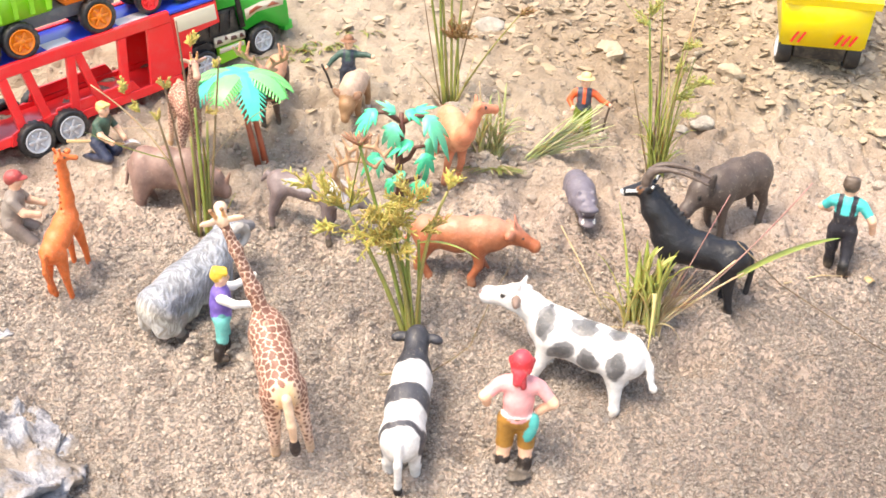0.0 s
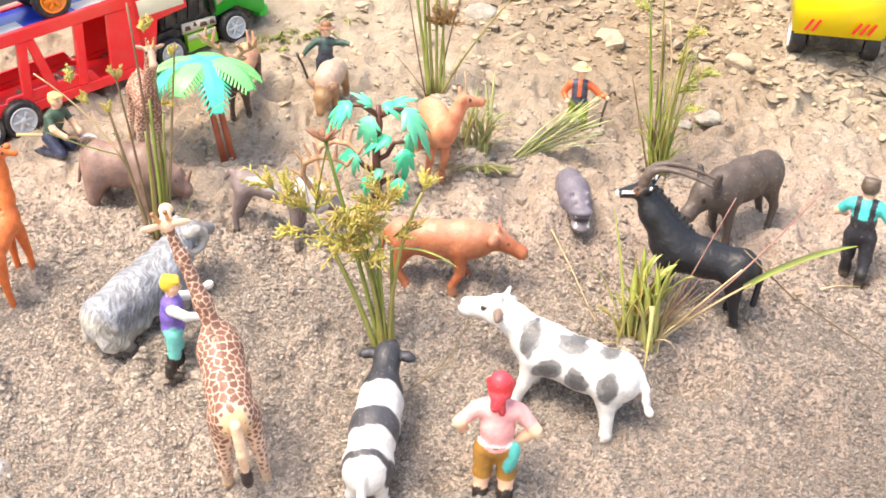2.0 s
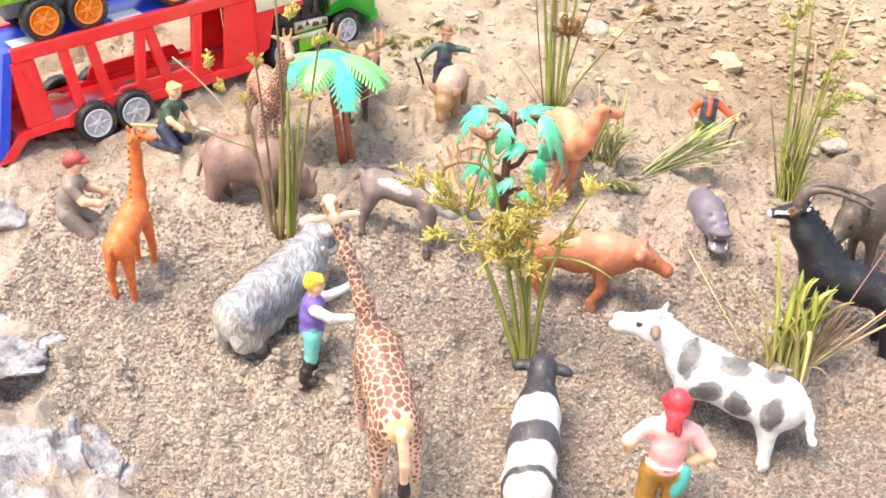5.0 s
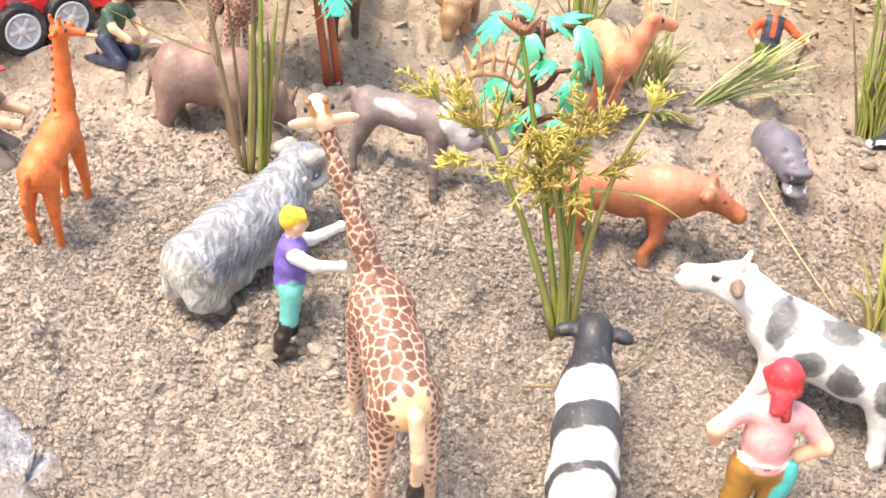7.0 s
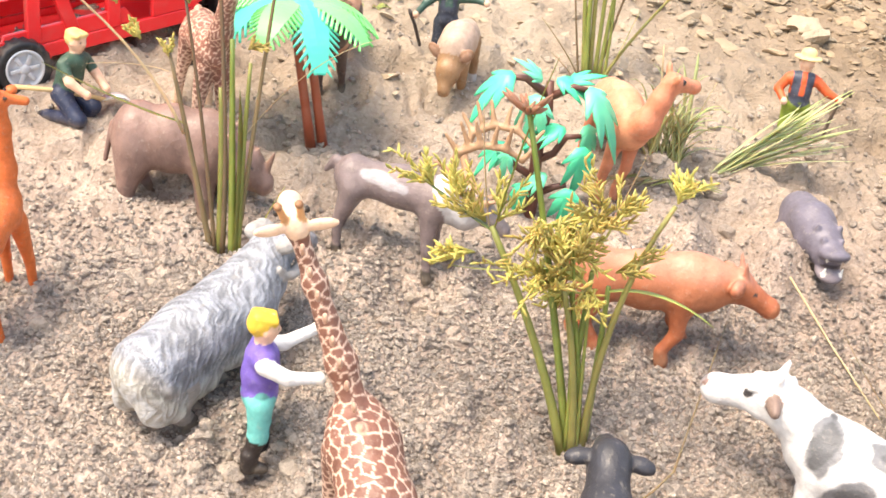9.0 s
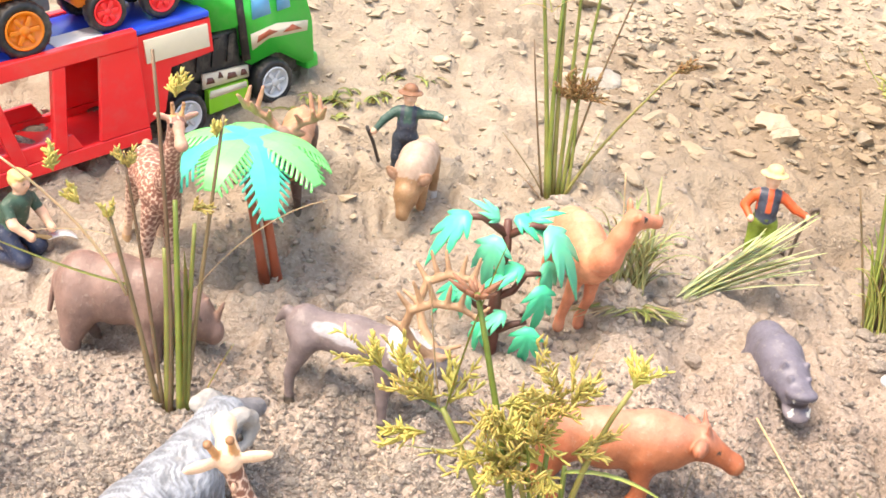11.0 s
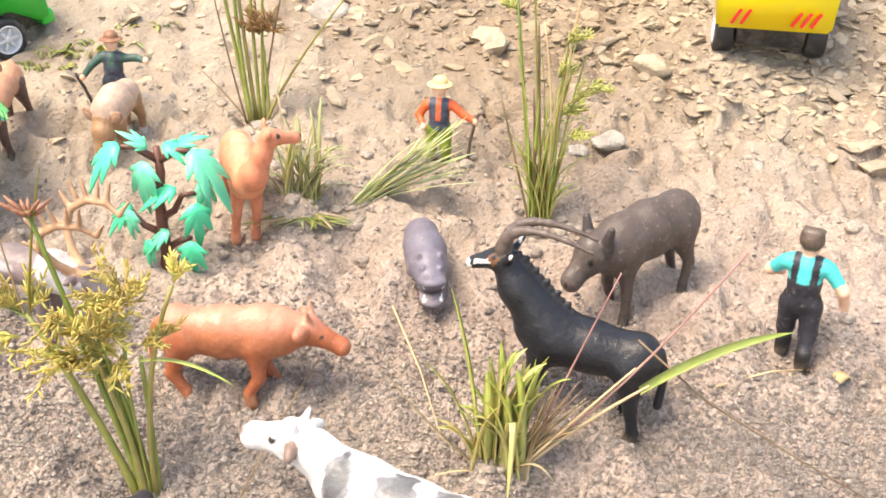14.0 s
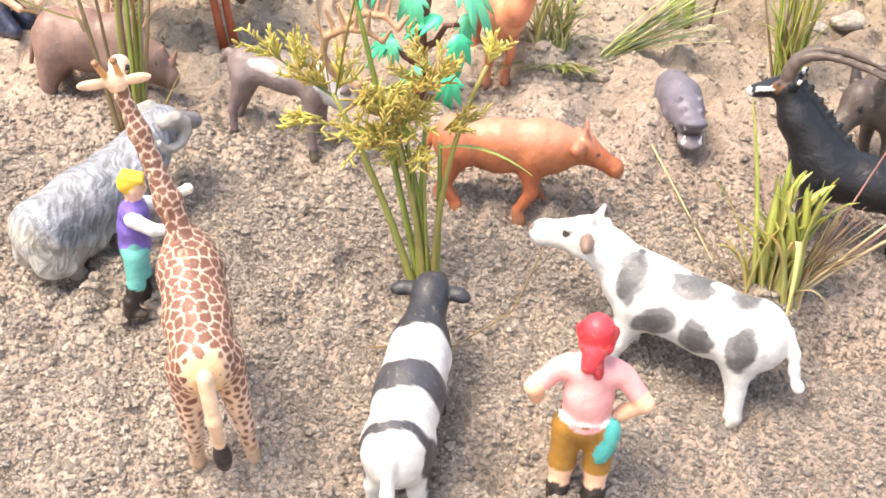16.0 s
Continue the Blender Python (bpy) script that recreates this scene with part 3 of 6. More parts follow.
def cow(step=1.0):
    """White cow with slate patches, head stretched out and raised."""
    m = Mould(4)
    w = WHITE_TOY
    m.chain([(-28, 0, 34), (-8, 0, 34), (16, 0, 35), (25, 0, 36)], [13.5, 14, 14.5, 11.5], w)
    m.lump((-27, 0, 37), (12, 13, 12), w)
    m.lump((-12, 0, 24), (7, 6, 4.5), (0.80, 0.62, 0.55))
    m.chain([(24, 0, 40), (38, 0, 46), (46, 0, 49)], [11, 8.5, 7.2], w)
    m.limb((47, 0, 48.5), (64, 0, 43), 8.0, 5.2, w)
    m.lump((65.5, 0, 42.5), (5.0, 5.8, 4.6), w)
    m.lump((69.6, 0, 43.6), (1.5, 3.4, 2.0), (0.30, 0.27, 0.27), blend=0.5)
    for s in (-1, 1):
        m.lump((44, s * 10, 50), (2.4, 5.5, 3.0), (0.22, 0.15, 0.12) if s > 0 else w, (s * -8, 0, s * 20), 0.8)
        m.limb((46, s * 4, 55), (45, s * 6, 61), 2.2, 1.0, w, 1.0)
        m.lump((54, s * 6.5, 49.3), (1.9, 0.9, 1.2), SOOT, blend=0.3)
        m.lump((52, s * 5.8, 52), (3.4, 2.0, 1.4), w, (0, 10, 0), 0.6)
        m.lump((48, s * 4.5, 44), (5.0, 3.0, 3.6), w, blend=1.5)
        m.lump((42, s * 3.0, 55), (2.4, 2.2, 3.0), w, (0, -25, 0), 0.8)
        m.lump((69.4, s * 3.2, 45), (1.0, 0.9, 0.9), (0.25, 0.16, 0.14), blend=0.3)
    legs(m, (-26, 20), (8.5, 8), ((30, 9), (30, 7.5)), 3.4, 4.0, w, (0.78, 0.76, 0.72), (0, 1, 1, 0), (1, -5, -2, 4))
    m.chain([(-39, 0, 41), (-44, 1, 34), (-46, 2, 28), (-48, 3, 24)], [2.6, 2.3, 2.2, 2.0], w, 1.5)
    m.lump((-49.5, 3, 22.5), (2.6, 2.4, 3.2), (0.75, 0.73, 0.70), (0, 35, 0), 1)

    def paint(v, c):
        for i, (p, r, t) in enumerate((((-26, 14, 34), (6, 9, 9.5), 0), ((-8, 14, 31), (6.5, 9, 7.5), 0), ((0, 6, 48), (9, 9, 5), 0), ((9, 14, 31), (11, 8, 5.5), 38),
                                       ((23, 9, 45), (6.3, 9, 12), 0), ((-20, -13, 36), (9, 8, 8), 0), ((10, -13, 36), (9, 8, 9), 0), ((-20, 0, 49), (6, 7, 4), 0))):
            c = blot(v, c, p, r, SLATE, (0, t, 0), 0.35, i)
            c = blot(v, c, p, [q * 0.62 for q in r[:1]] + [r[1], r[2] * 0.62], [q * 0.62 for q in SLATE], (0, t, 0), 0.9, i + 9)
        return soiled(v, c, 4, amount=0.4)

    return m.mesh("toy_cow", VINYL, step, paint)


def banded_cow(step=1.0):
    """White calf with black head, neck, belt and rump band, head held low."""
    m = Mould(4)
    w, k = WHITE_TOY, (0.035, 0.035, 0.042)
    m.chain([(-28, 0, 29), (-6, 0, 30), (16, 0, 31)], [12.5, 13.5, 12.5], w)
    m.lump((-29, 0, 30), (10, 12, 12), w)
    m.limb((20, 0, 33), (36, 0, 36), 9.5, 7.5, k)
    m.limb((38, 0, 36), (52, 0, 28), 7.2, 5.0, k)
    m.lump((39, 0, 39), (6, 6, 4.5), k)
    for s in (-1, 1):
        m.lump((38, s * 11.5, 38), (3.2, 6.0, 2.6), k, (s * -6, 0, s * 8), 1.0)
    legs(m, (-27, 16), (8.5, 7.5), ((26, 8.5), (26, 7.5)), 3.3, 4.0, w, SOOT, (0, 0, 0, 0), (-3, -3, 0, 0))
    m.chain([(-39, 0, 36), (-44, 0, 26), (-45, 0, 10)], [2.8, 2.6, 2.4], w, 1.6)
    m.lump((-45, 0, 7), (3, 3, 5), SOOT, blend=1)

    def paint(v, c):
        x = v[:, 0] + 1.5 * smooth_noise(v[:, 1] / 6, v[:, 2] / 6, 4)
        body = (v[:, 2] > 13) & (np.abs(v[:, 1]) < 20)
        tail = (x < -38) & (np.abs(v[:, 1]) < 4)
        for lo, hi, side in ((-13, -1, 0), (-31, -26.5, 0), (16, 60, 0)):
            w_ = np.clip(np.minimum(x - lo, hi - x) / 0.8 + 0.5, 0, 1) * (body & ~tail)
            c = c * (1 - w_[:, None]) + np.array((0.06, 0.06, 0.07) if lo < 10 else k) * w_[:, None]
        c = blot(v, c, (-29, -13, 27), (6, 6, 9), (0.06, 0.06, 0.07), seed=3)
        return soiled(v, c, 6)

    return m.mesh("toy_cow", VINYL, step, paint)


def ram(step=0.75):
    """Woolly ram: long locks hang from the spine down both flanks, cream at the rump and hem."""
    m = Mould(4)
    wool, pale = (0.225, 0.24, 0.27), (0.56, 0.50, 0.41)
    m.chain([(-27, 0, 29), (-8, 0, 31), (12, 0, 32), (22, 0, 35)], [13, 13.5, 13.5, 11], wool)
    m.lump((-30, 0, 27), (9.5, 12.5, 15), wool)
    for x, z, r in ((-30, 17, 10), (-14, 18, 9), (2, 20, 9), (14, 22, 9)):
        for side in (-1, 1):
            m.lump((x, side * 6.5, z), (r, 5.5, 9.5), wool, (side * 8, 0, 0))
    m.limb((22, 0, 39), (33, 0, 46), 10.5, 8, wool)
    m.limb((36, 0, 45), (49, 0, 38), 6.2, 4.0, (0.20, 0.19, 0.20))
    m.lump((50, 0, 37), (2.4, 3.4, 2.6), (0.05, 0.045, 0.045), blend=0.8)
    for side in (-1, 1):
        ring = [(34 + 7 * math.cos(a) - 2, side * (8 + 2.0 * i / 7), 44 + 7 * math.sin(a)) for i, a in ((i, radians(100 - 40 * i)) for i in range(8))]
        m.chain(ring, [3.4, 3.3, 3.1, 2.8, 2.4, 2.0, 1.5, 1.0], (0.34, 0.32, 0.30), 0.6)
        m.lump((41, side * 5, 45), (1.2, 0.8, 1.2), SOOT, blend=0.3)
    legs(m, (-23, 15), (7, 7), ((18, 6.5), (20, 6.5)), 3.4, 3.8, (0.30, 0.27, 0.25), (0.10, 0.085, 0.075))

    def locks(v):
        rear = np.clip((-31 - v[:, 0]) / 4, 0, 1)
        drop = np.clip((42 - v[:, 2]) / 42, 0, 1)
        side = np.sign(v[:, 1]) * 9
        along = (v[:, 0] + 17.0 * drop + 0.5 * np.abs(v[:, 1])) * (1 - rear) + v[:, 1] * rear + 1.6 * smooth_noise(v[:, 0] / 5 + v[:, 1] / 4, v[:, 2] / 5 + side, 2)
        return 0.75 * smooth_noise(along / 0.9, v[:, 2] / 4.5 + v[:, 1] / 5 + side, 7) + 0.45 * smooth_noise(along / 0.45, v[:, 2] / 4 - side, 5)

    def paint(v, c):
        fleece = np.abs(c - np.array(wool)).sum(1) < 1e-6
        low = np.clip((22 - v[:, 2]) / 20 + 1.3 * np.clip((-24 - v[:, 0]) / 16, 0, 1), 0, 1)
        base = np.array(wool) * (1 - low[:, None]) + np.array(pale) * low[:, None]
        # furrow shade and lock highlights painted in, following the same locks as the relief
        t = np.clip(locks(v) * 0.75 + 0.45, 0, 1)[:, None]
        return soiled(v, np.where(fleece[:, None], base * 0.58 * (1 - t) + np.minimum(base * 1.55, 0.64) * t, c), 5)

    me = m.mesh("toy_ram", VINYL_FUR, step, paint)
    co = np.empty(len(me.vertices) * 3)
    me.vertices.foreach_get("co", co)
    co = co.reshape(-1, 3) / MM
    out = np.stack([0 * co[:, 0], co[:, 1], (co[:, 2] - 27) * 0.8], 1)
    out /= np.linalg.norm(out, axis=1)[:, None] + 1e-6
    woolly = ((co[:, 0] < 31) & (co[:, 2] > 7))[:, None]
    me.vertices.foreach_set("co", ((co + woolly * out * 0.30 * locks(co)[:, None]) * MM).ravel())
    return me


def rhino(step=1.0):
    m = Mould(5)
    c = (0.245, 0.152, 0.125)
    m.chain([(-24, 0, 28), (-4, 0, 29), (18, 0, 28)], [12, 13, 12.5], c)
    m.lump((-23, 0, 29), (10.5, 12, 13), c)
    m.lump((14, 0, 32), (10, 10.5, 11), c)
    m.chain([(22, 0, 28), (36, 0, 22), (46, 0, 16)], [10.5, 8.2, 5.4], c)
    m.limb((46, 0, 20), (50, 0, 29), 2.6, 0.9, (0.26, 0.15, 0.11), 1)
    m.limb((40, 0, 25), (42, 0, 30), 2.2, 0.9, (0.26, 0.15, 0.11), 1)
    for s in (-1, 1):
        m.limb((30, s * 6, 30), (28, s * 8, 37), 2.6, 1.2, c, 1)
        m.lump((39, s * 6.4, 24), (1.2, 0.8, 1.0), SOOT, blend=0.3)
        m.lump((-24, s * 8, 20), (7, 5.5, 11), c)
    legs(m, (-22, 16), (8.5, 8.5), ((22, 8), (22, 7.5)), 4.4, 4.8, c, (0.20, 0.12, 0.09), foot_x=(-2, 2, 2, -2))
    m.chain([(-36, 0, 31), (-39, 0, 16)], [1.8, 1.4], c, 1)

    def paint(v, col):
        fold = np.clip(0.5 + 0.6 * smooth_noise(v[:, 0] / 7, v[:, 2] / 5, 3), 0, 1)[:, None]
        return soiled(v, col * (0.82 + 0.28 * fold), 8)

    return m.mesh("toy_rhino", VINYL, step, paint)


def antlers(m, at, up, out, color, thick=1.0):
    """Beams that sweep back and arch forward, with a comb of tines along the arch."""
    x, z = at
    if thick < 1.0:
        # short beams that branch sideways into four stout tines
        for s in (-1, 1):
            beam = [(x, s * 3, z), (x - 3, s * 9, z + 5), (x - 2, s * 16, z + 9), (x + 2, s * 21, z + 14)]
            m.chain(beam, [2.4, 2.3, 2.1, 1.5], color, 0.9)
            for k, dx, dy, dz in ((1, 7, -2, 9), (2, 8, 1, 10), (2, -5, -3, 13), (3, 5, 3, 9), (3, -4, -2, 10)):
                b = beam[k]
                m.limb(b, (b[0] + dx, b[1] + s * dy, b[2] + dz), 1.9, 1.1, color, 0.9)
        return
    for s in (-1, 1):
        arch = [(0, 3, 0), (-9, 8, 7), (-14, 12, 16), (-12, 14, 26), (-3, 14, 32), (8, 13, 33), (16, 11, 29)]
        beam = [(x + a * up, s * b * out, z + c * up) for a, b, c in arch]
        m.chain(beam, [r * thick for r in (2.2, 2.1, 2.0, 1.9, 1.8, 1.6, 1.1)], color, 0.9)
        for i, tx, tz in ((0, 10, 5), (2, -8, 3), (3, -7, 7), (4, -4, 10), (5, 1, 10), (6, 4, 7)):
            b = beam[i]
            m.limb(b, (b[0] + tx * up, b[1] + s * 1.5, b[2] + tz * up), 1.6 * thick, 0.9 * thick, color, 0.9)
        for i, tx, tz in ((3, -6, 11), (4, 0, 10)):
            b = [(p + q) / 2 for p, q in zip(beam[i], beam[i + 1])]
            m.limb(b, (b[0] + tx * up, b[1] + s * 1.5, b[2] + tz * up), 1.5 * thick, 0.9 * thick, color, 0.9)


def reindeer(coat, chest, under, step=1.0, up=1.0, leg_color=None, patch=True, thin=1.0, droop=0.0, horn=(0.42, 0.25, 0.14)):
    m = Mould(3.5)
    m.chain([(-24, 0, 36), (0, 0, 37), (20, 0, 36)], [9.5 * thin, 11 * thin, 11.5 * thin], coat)
    m.lump((-24, 0, 37), (9 * thin, 10 * thin, 10 * thin), coat)
    hz = 46 - droop
    ahead = 0 if patch else -13
    m.chain([(22, 0, 38), (32 + ahead * 0.7, 0, 40 - droop * 0.6), (38 + ahead, 0, hz)], [10.0, 8.0, 5.8], chest)
    m.limb((39 + ahead, 0, hz + 1), (51 + ahead, 0, hz - 6), 5.4, 3.6, under)
    for s in (-1, 1):
        m.lump((36 + ahead, s * 8, hz + 3), (2, 4.5, 2.2), coat, (0, 0, s * 20), 0.8)
    antlers(m, (37 + ahead, hz + 4), up, 1.0 if patch else 1.3, horn, 1.0 if patch else 0.95)
    lc = leg_color or coat
    legs(m, (-23, 18), (6.5, 6.5), ((32, 6.6), (30, 5.4)), 2.1, 2.6, lc, SOOT, (0, 0, 0, 0), (-1, -6, 3, -2))
    m.limb((-33, 0, 41), (-37, 0, 35), 2.6, 1.4, coat, 1.5)

    def paint(v, c):
        if patch:
            # pale flank patch, its light grey standing in for glints on the shiny coat
            c = blot(v, c, (-8, 8, 41), (13, 6, 3.2), (0.38, 0.35, 0.36), (0, 8, 0), 0.5, 2)
            c = blot(v, c, (-8, -8, 41), (13, 6, 3.2), (0.38, 0.35, 0.36), (0, 8, 0), 0.5, 2)
        return soiled(v, c, 5)

    return m.mesh("toy_reindeer", VINYL, step, paint)


def calf(step=1.0):
    """Rust-orange young buffalo walking, head low and forward."""
    m = Mould(4)
    c, d = (0.43, 0.148, 0.068), (0.40, 0.118, 0.050)
    m.chain([(-36, 0, 28), (-14, 0, 28), (6, 0, 29), (13, 0, 29)], [9.5, 10.8, 10.6, 9.5], c)
    m.lump((-37, 0, 29), (8, 9.5, 9.5), c)
    m.lump((4, 0, 35), (11, 5.5, 6), c)
    m.chain([(14, 0, 31), (25, 0, 31)], [8.2, 5.8], c)
    m.limb((26, 0, 31), (40, 0, 24.5), 5.9, 3.6, d)
    m.lump((42, 0, 23.6), (3.4, 3.8, 3.2), c)
    for s in (-1, 1):
        m.lump((23, s * 8.5, 33), (3.0, 6.0, 3.6), d, (s * 8, 0, s * 28), 0.8)
        m.limb((27, s * 3.2, 35), (25, s * 5.5, 42), 1.8, 0.8, (0.35, 0.12, 0.06), 0.8)
        m.lump((32, s * 4.4, 30), (1.1, 0.8, 0.9), SOOT, blend=0.3)
    legs(m, (-36, 2), (6.8, 6.8), ((24, 7.2), (24, 6.2)), 2.6, 3.1, d, (0.42, 0.15, 0.07), (0, 0, 0, 0), (4, -5, -4, 7))
    m.chain([(-46, 0, 31), (-49, 0, 22), (-49, 0, 12)], [2.0, 1.6, 1.6], d, 1.2)

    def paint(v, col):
        # upper back painted paler: light from above put into the colour
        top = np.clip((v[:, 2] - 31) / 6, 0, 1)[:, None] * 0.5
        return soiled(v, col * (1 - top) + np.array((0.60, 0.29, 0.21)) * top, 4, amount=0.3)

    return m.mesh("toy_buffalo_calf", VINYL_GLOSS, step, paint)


def camel(step=1.0):
    m = Mould(3.5)
    c, d = (0.66, 0.27, 0.15), (0.62, 0.22, 0.12)
    m.chain([(-18, 0, 38), (0, 0, 40), (14, 0, 38)], [9.5, 10.5, 10.5], c)
    # hump in a lighter tone, its highlight put into the colour
    m.lump((-6, 0, 46), (9, 6, 5), (0.70, 0.34, 0.20))
    m.chain([(16, 0, 40), (22, 2, 46), (21, 6, 58), (20, 9, 66)], [8.4, 6.8, 5.4, 4.6], d)
    m.limb((20, 10, 67), (18, 24, 64), 4.7, 2.9, d)
    for s in (-1, 1):
        m.lump((19.5 + s * 3.7, 14, 69.2), (0.9, 1.3, 1.2), SOOT, blend=0.3)
    m.lump((17.5, 25.5, 63.4), (2.5, 2.6, 2.4), d)
    m.lump((17.4, 27.6, 64.2), (1.4, 1.0, 1.0), SOOT, blend=0.4)
    for s in (-1, 1):
        m.lump((20 + s * 5.2, 8, 71.5), (2.3, 1.4, 4.0), d, (0, s * 38, 0), 0.8)
    legs(m, (-16, 12), (6, 6), ((34, 6.2), (34, 5.2)), 2.5, 2.9, d, d, (0, 0, 0, 0), (0, 2, 0, -1))
    m.chain([(-27, 0, 40), (-30, 0, 26)], [1.8, 1.5], c, 1)
    return m.mesh("toy_camel", VINYL_GLOSS, step, lambda v, col: soiled(v, col, 4, amount=0.3))


def hippo(step=0.9):
    m = Mould(3.5)
    c = (0.15, 0.135, 0.168)
    m.chain([(-14, 0, 13), (0, 0, 14), (10, 0, 13)], [8.5, 9.2, 8.6], c)
    m.limb((12, 0, 13), (20, 0, 12), 7.5, 6.6, c)
    m.lump((25, 0, 14.5), (6, 6.5, 2.6), c, (0, -16, 0), 1.5)
    m.lump((25, 0, 6.5), (6, 6.0, 2.4), (0.20, 0.17, 0.19), (0, 14, 0), 1.5)
    m.lump((23, 0, 10), (4, 4.8, 2.2), (0.05, 0.035, 0.04), blend=0.6)
    for s in (-1, 1):
        m.lump((14, s * 5, 20.3), (1.3, 1.1, 1.8), c, blend=1)
        m.lump((20, s * 4, 18.2), (1.4, 1.2, 1.1), c, blend=0.8)
        m.limb((28, s * 3.8, 7), (28, s * 3.8, 10.2), 0.9, 0.5, (0.80, 0.78, 0.72), 0.4)
        m.limb((28, s * 4.2, 15), (28, s * 4.2, 12.8), 0.8, 0.5, (0.80, 0.78, 0.72), 0.4)
    legs(m, (-12, 9), (5.6, 5.6), ((9, 5), (9, 5)), 3.3, 3.4, c, c)
    return m.mesh("toy_hippo", VINYL_GLOSS, step, lambda v, col: soiled(v, col, 4, amount=0.4))


def sable(step=1.0):
    """Black antelope with long ringed horns that sweep back."""
    m = Mould(3.5)
    k = (0.014, 0.0145, 0.018)
    m.chain([(-26, 0, 38), (-4, 0, 38), (14, 0, 39), (21, 0, 42)], [11, 11.8, 13.6, 11.5], k)
    m.lump((-26, 0, 39), (9.5, 10.5, 11), k)
    m.chain([(20, 0, 46), (33, 0, 59), (41, 0, 70)], [12.2, 9.2, 6.4], k)
    m.limb((43, 0, 72), (55, 0, 66), 5.4, 3.2, k)
    m.lump((56.5, 0, 65.5), (2.6, 3.0, 2.4), WHITE_TOY, blend=0.8)
    for s in (-1, 1):
        m.limb((46, s * 4.2, 71), (54, s * 3.0, 68), 1.2, 0.9, (0.80, 0.79, 0.76), 0.5)
        m.limb((40, s * 5, 73), (36, s * 11, 79), 2.3, 0.8, k, 0.8)
        m.lump((37.5, s * 9.2, 77.5), (1.0, 2.6, 1.4), (0.75, 0.72, 0.70), (s * 35, 0, 0), 0.3)
        m.lump((45, s * 4.3, 71.6), (3.6, 1.4, 2.6), (0.16, 0.075, 0.035), blend=0.8)
        m.lump((46, s * 5.4, 73.2), (1.1, 0.6, 0.9), INK, blend=0.3)
        horn = [(43 - 34 * f * f - 8 * f + 4 * math.sin(f * 2.6), s * (2.6 + 4 * f), 76 + 15 * math.sin(f * 2.25)) for f in (i / 13 for i in range(14))]
        m.chain(horn, [2.6 * (1 - f) + 0.7 + (0.35 if i % 2 else 0.0) for i, f in ((i, i / 13) for i in range(14))], (0.11, 0.082, 0.068), 0.5)
    for i in range(11):
        f = i / 10
        m.lump((9 + 28 * f, 0, 51 + 22 * f), (2.4, 1.4, 5.8 if i % 2 else 4.6), k, (0, -34, 0), 0.4)
    legs(m, (-25, 18), (7.2, 7.2), ((34, 8), (34, 6.8)), 2.7, 3.2, k, (0.012, 0.012, 0.014), (0, 0, 0, 0), (2, -6, 0, 3))
    m.chain([(-35, 0, 44), (-39, 0, 34), (-39, 0, 16)], [2.2, 1.9, 2.2], k, 1.2)
    return m.mesh("toy_antelope", VINYL_DARK, step, lambda v, col: soiled(v, col, 4, amount=0.3))


def boar(step=1.0):
    m = Mould(4)
    c = (0.082, 0.060, 0.050)
    m.chain([(-24, 0, 33), (-4, 0, 34), (14, 0, 33), (20, 0, 31)], [12, 12.5, 12.5, 10.5], c)
    m.lump((-24, 0, 33), (10.5, 11.5, 12), c)
    m.chain([(22, 0, 34), (32, 0, 35)], [9.5, 8.5], c)
    m.limb((33, 0, 34), (45, 0, 27), 7.4, 4.8, (0.085, 0.062, 0.052))
    m.lump((46.5, 0, 26), (4.4, 4.6, 3.8), (0.12, 0.09, 0.08))
    for s in (-1, 1):
        m.limb((29, s * 6, 37), (27, s * 9.5, 47), 4.0, 2.0, (0.05, 0.038, 0.034), 0.8)
        m.lump((38, s * 6.4, 35), (1.2, 0.8, 1.0), (0.01, 0.01, 0.01), blend=0.3)
        m.lump((50.4, s * 1.6, 26.4), (0.8, 0.8, 0.9), (0.03, 0.024, 0.022), blend=0.3)
    legs(m, (-23, 16), (7.5, 7.5), ((30, 7.5), (29, 6.5)), 2.3, 2.9, c, SOOT, (0, 0, 0, 0), (-4, 2, 0, 3))
    m.chain([(-35, 0, 36), (-38, 1, 26)], [1.5, 1.1], c, 1)
    return m.mesh("toy_boar", VINYL, step, lambda v, col: soiled(v, col, 4, amount=0.35))


def bison(step=1.1):
    m = Mould(4)
    c, f = (0.47, 0.335, 0.255), (0.34, 0.195, 0.10)
    m.chain([(-20, 0, 33), (0, 0, 36), (14, 0, 36)], [10, 13, 13], c)
    m.chain([(16, 0, 33), (28, 0, 26)], [11, 9], f)
    m.limb((29, 0, 25), (37, 0, 16), 7.5, 5, f)
    for s in (-1, 1):
        m.lump((23, s * 12, 37), (2.0, 6.5, 4.4), (0.30, 0.16, 0.09), (s * 38, 0, s * 12), 0.9)
        m.lump((24.6, s * 12.4, 37), (1.0, 4.6, 2.6), (0.46, 0.27, 0.18), (s * 38, 0, s * 12), 0.5)
        m.lump((32, s * 6.4, 24), (1.6, 1.0, 1.4), SOOT, blend=0.3)
    m.lump((38, 0, 15), (3.4, 4.4, 3.6), (0.62, 0.58, 0.55), blend=0.8)
    for s in (-1, 1):
        m.lump((30, s * 5, 28), (2.6, 1.6, 1.0), (0.62, 0.56, 0.52), blend=0.5)
    legs(m, (-19, 13), (7, 7), ((28, 7.5), (26, 7)), 3.0, 3.5, f, (0.55, 0.52, 0.50))
    m.chain([(-30, 0, 36), (-33, 0, 20)], [1.6, 1.6], f, 1)
    return m.mesh("toy_boar", VINYL, step, lambda v, col: soiled(v, col, 4, amount=0.3))


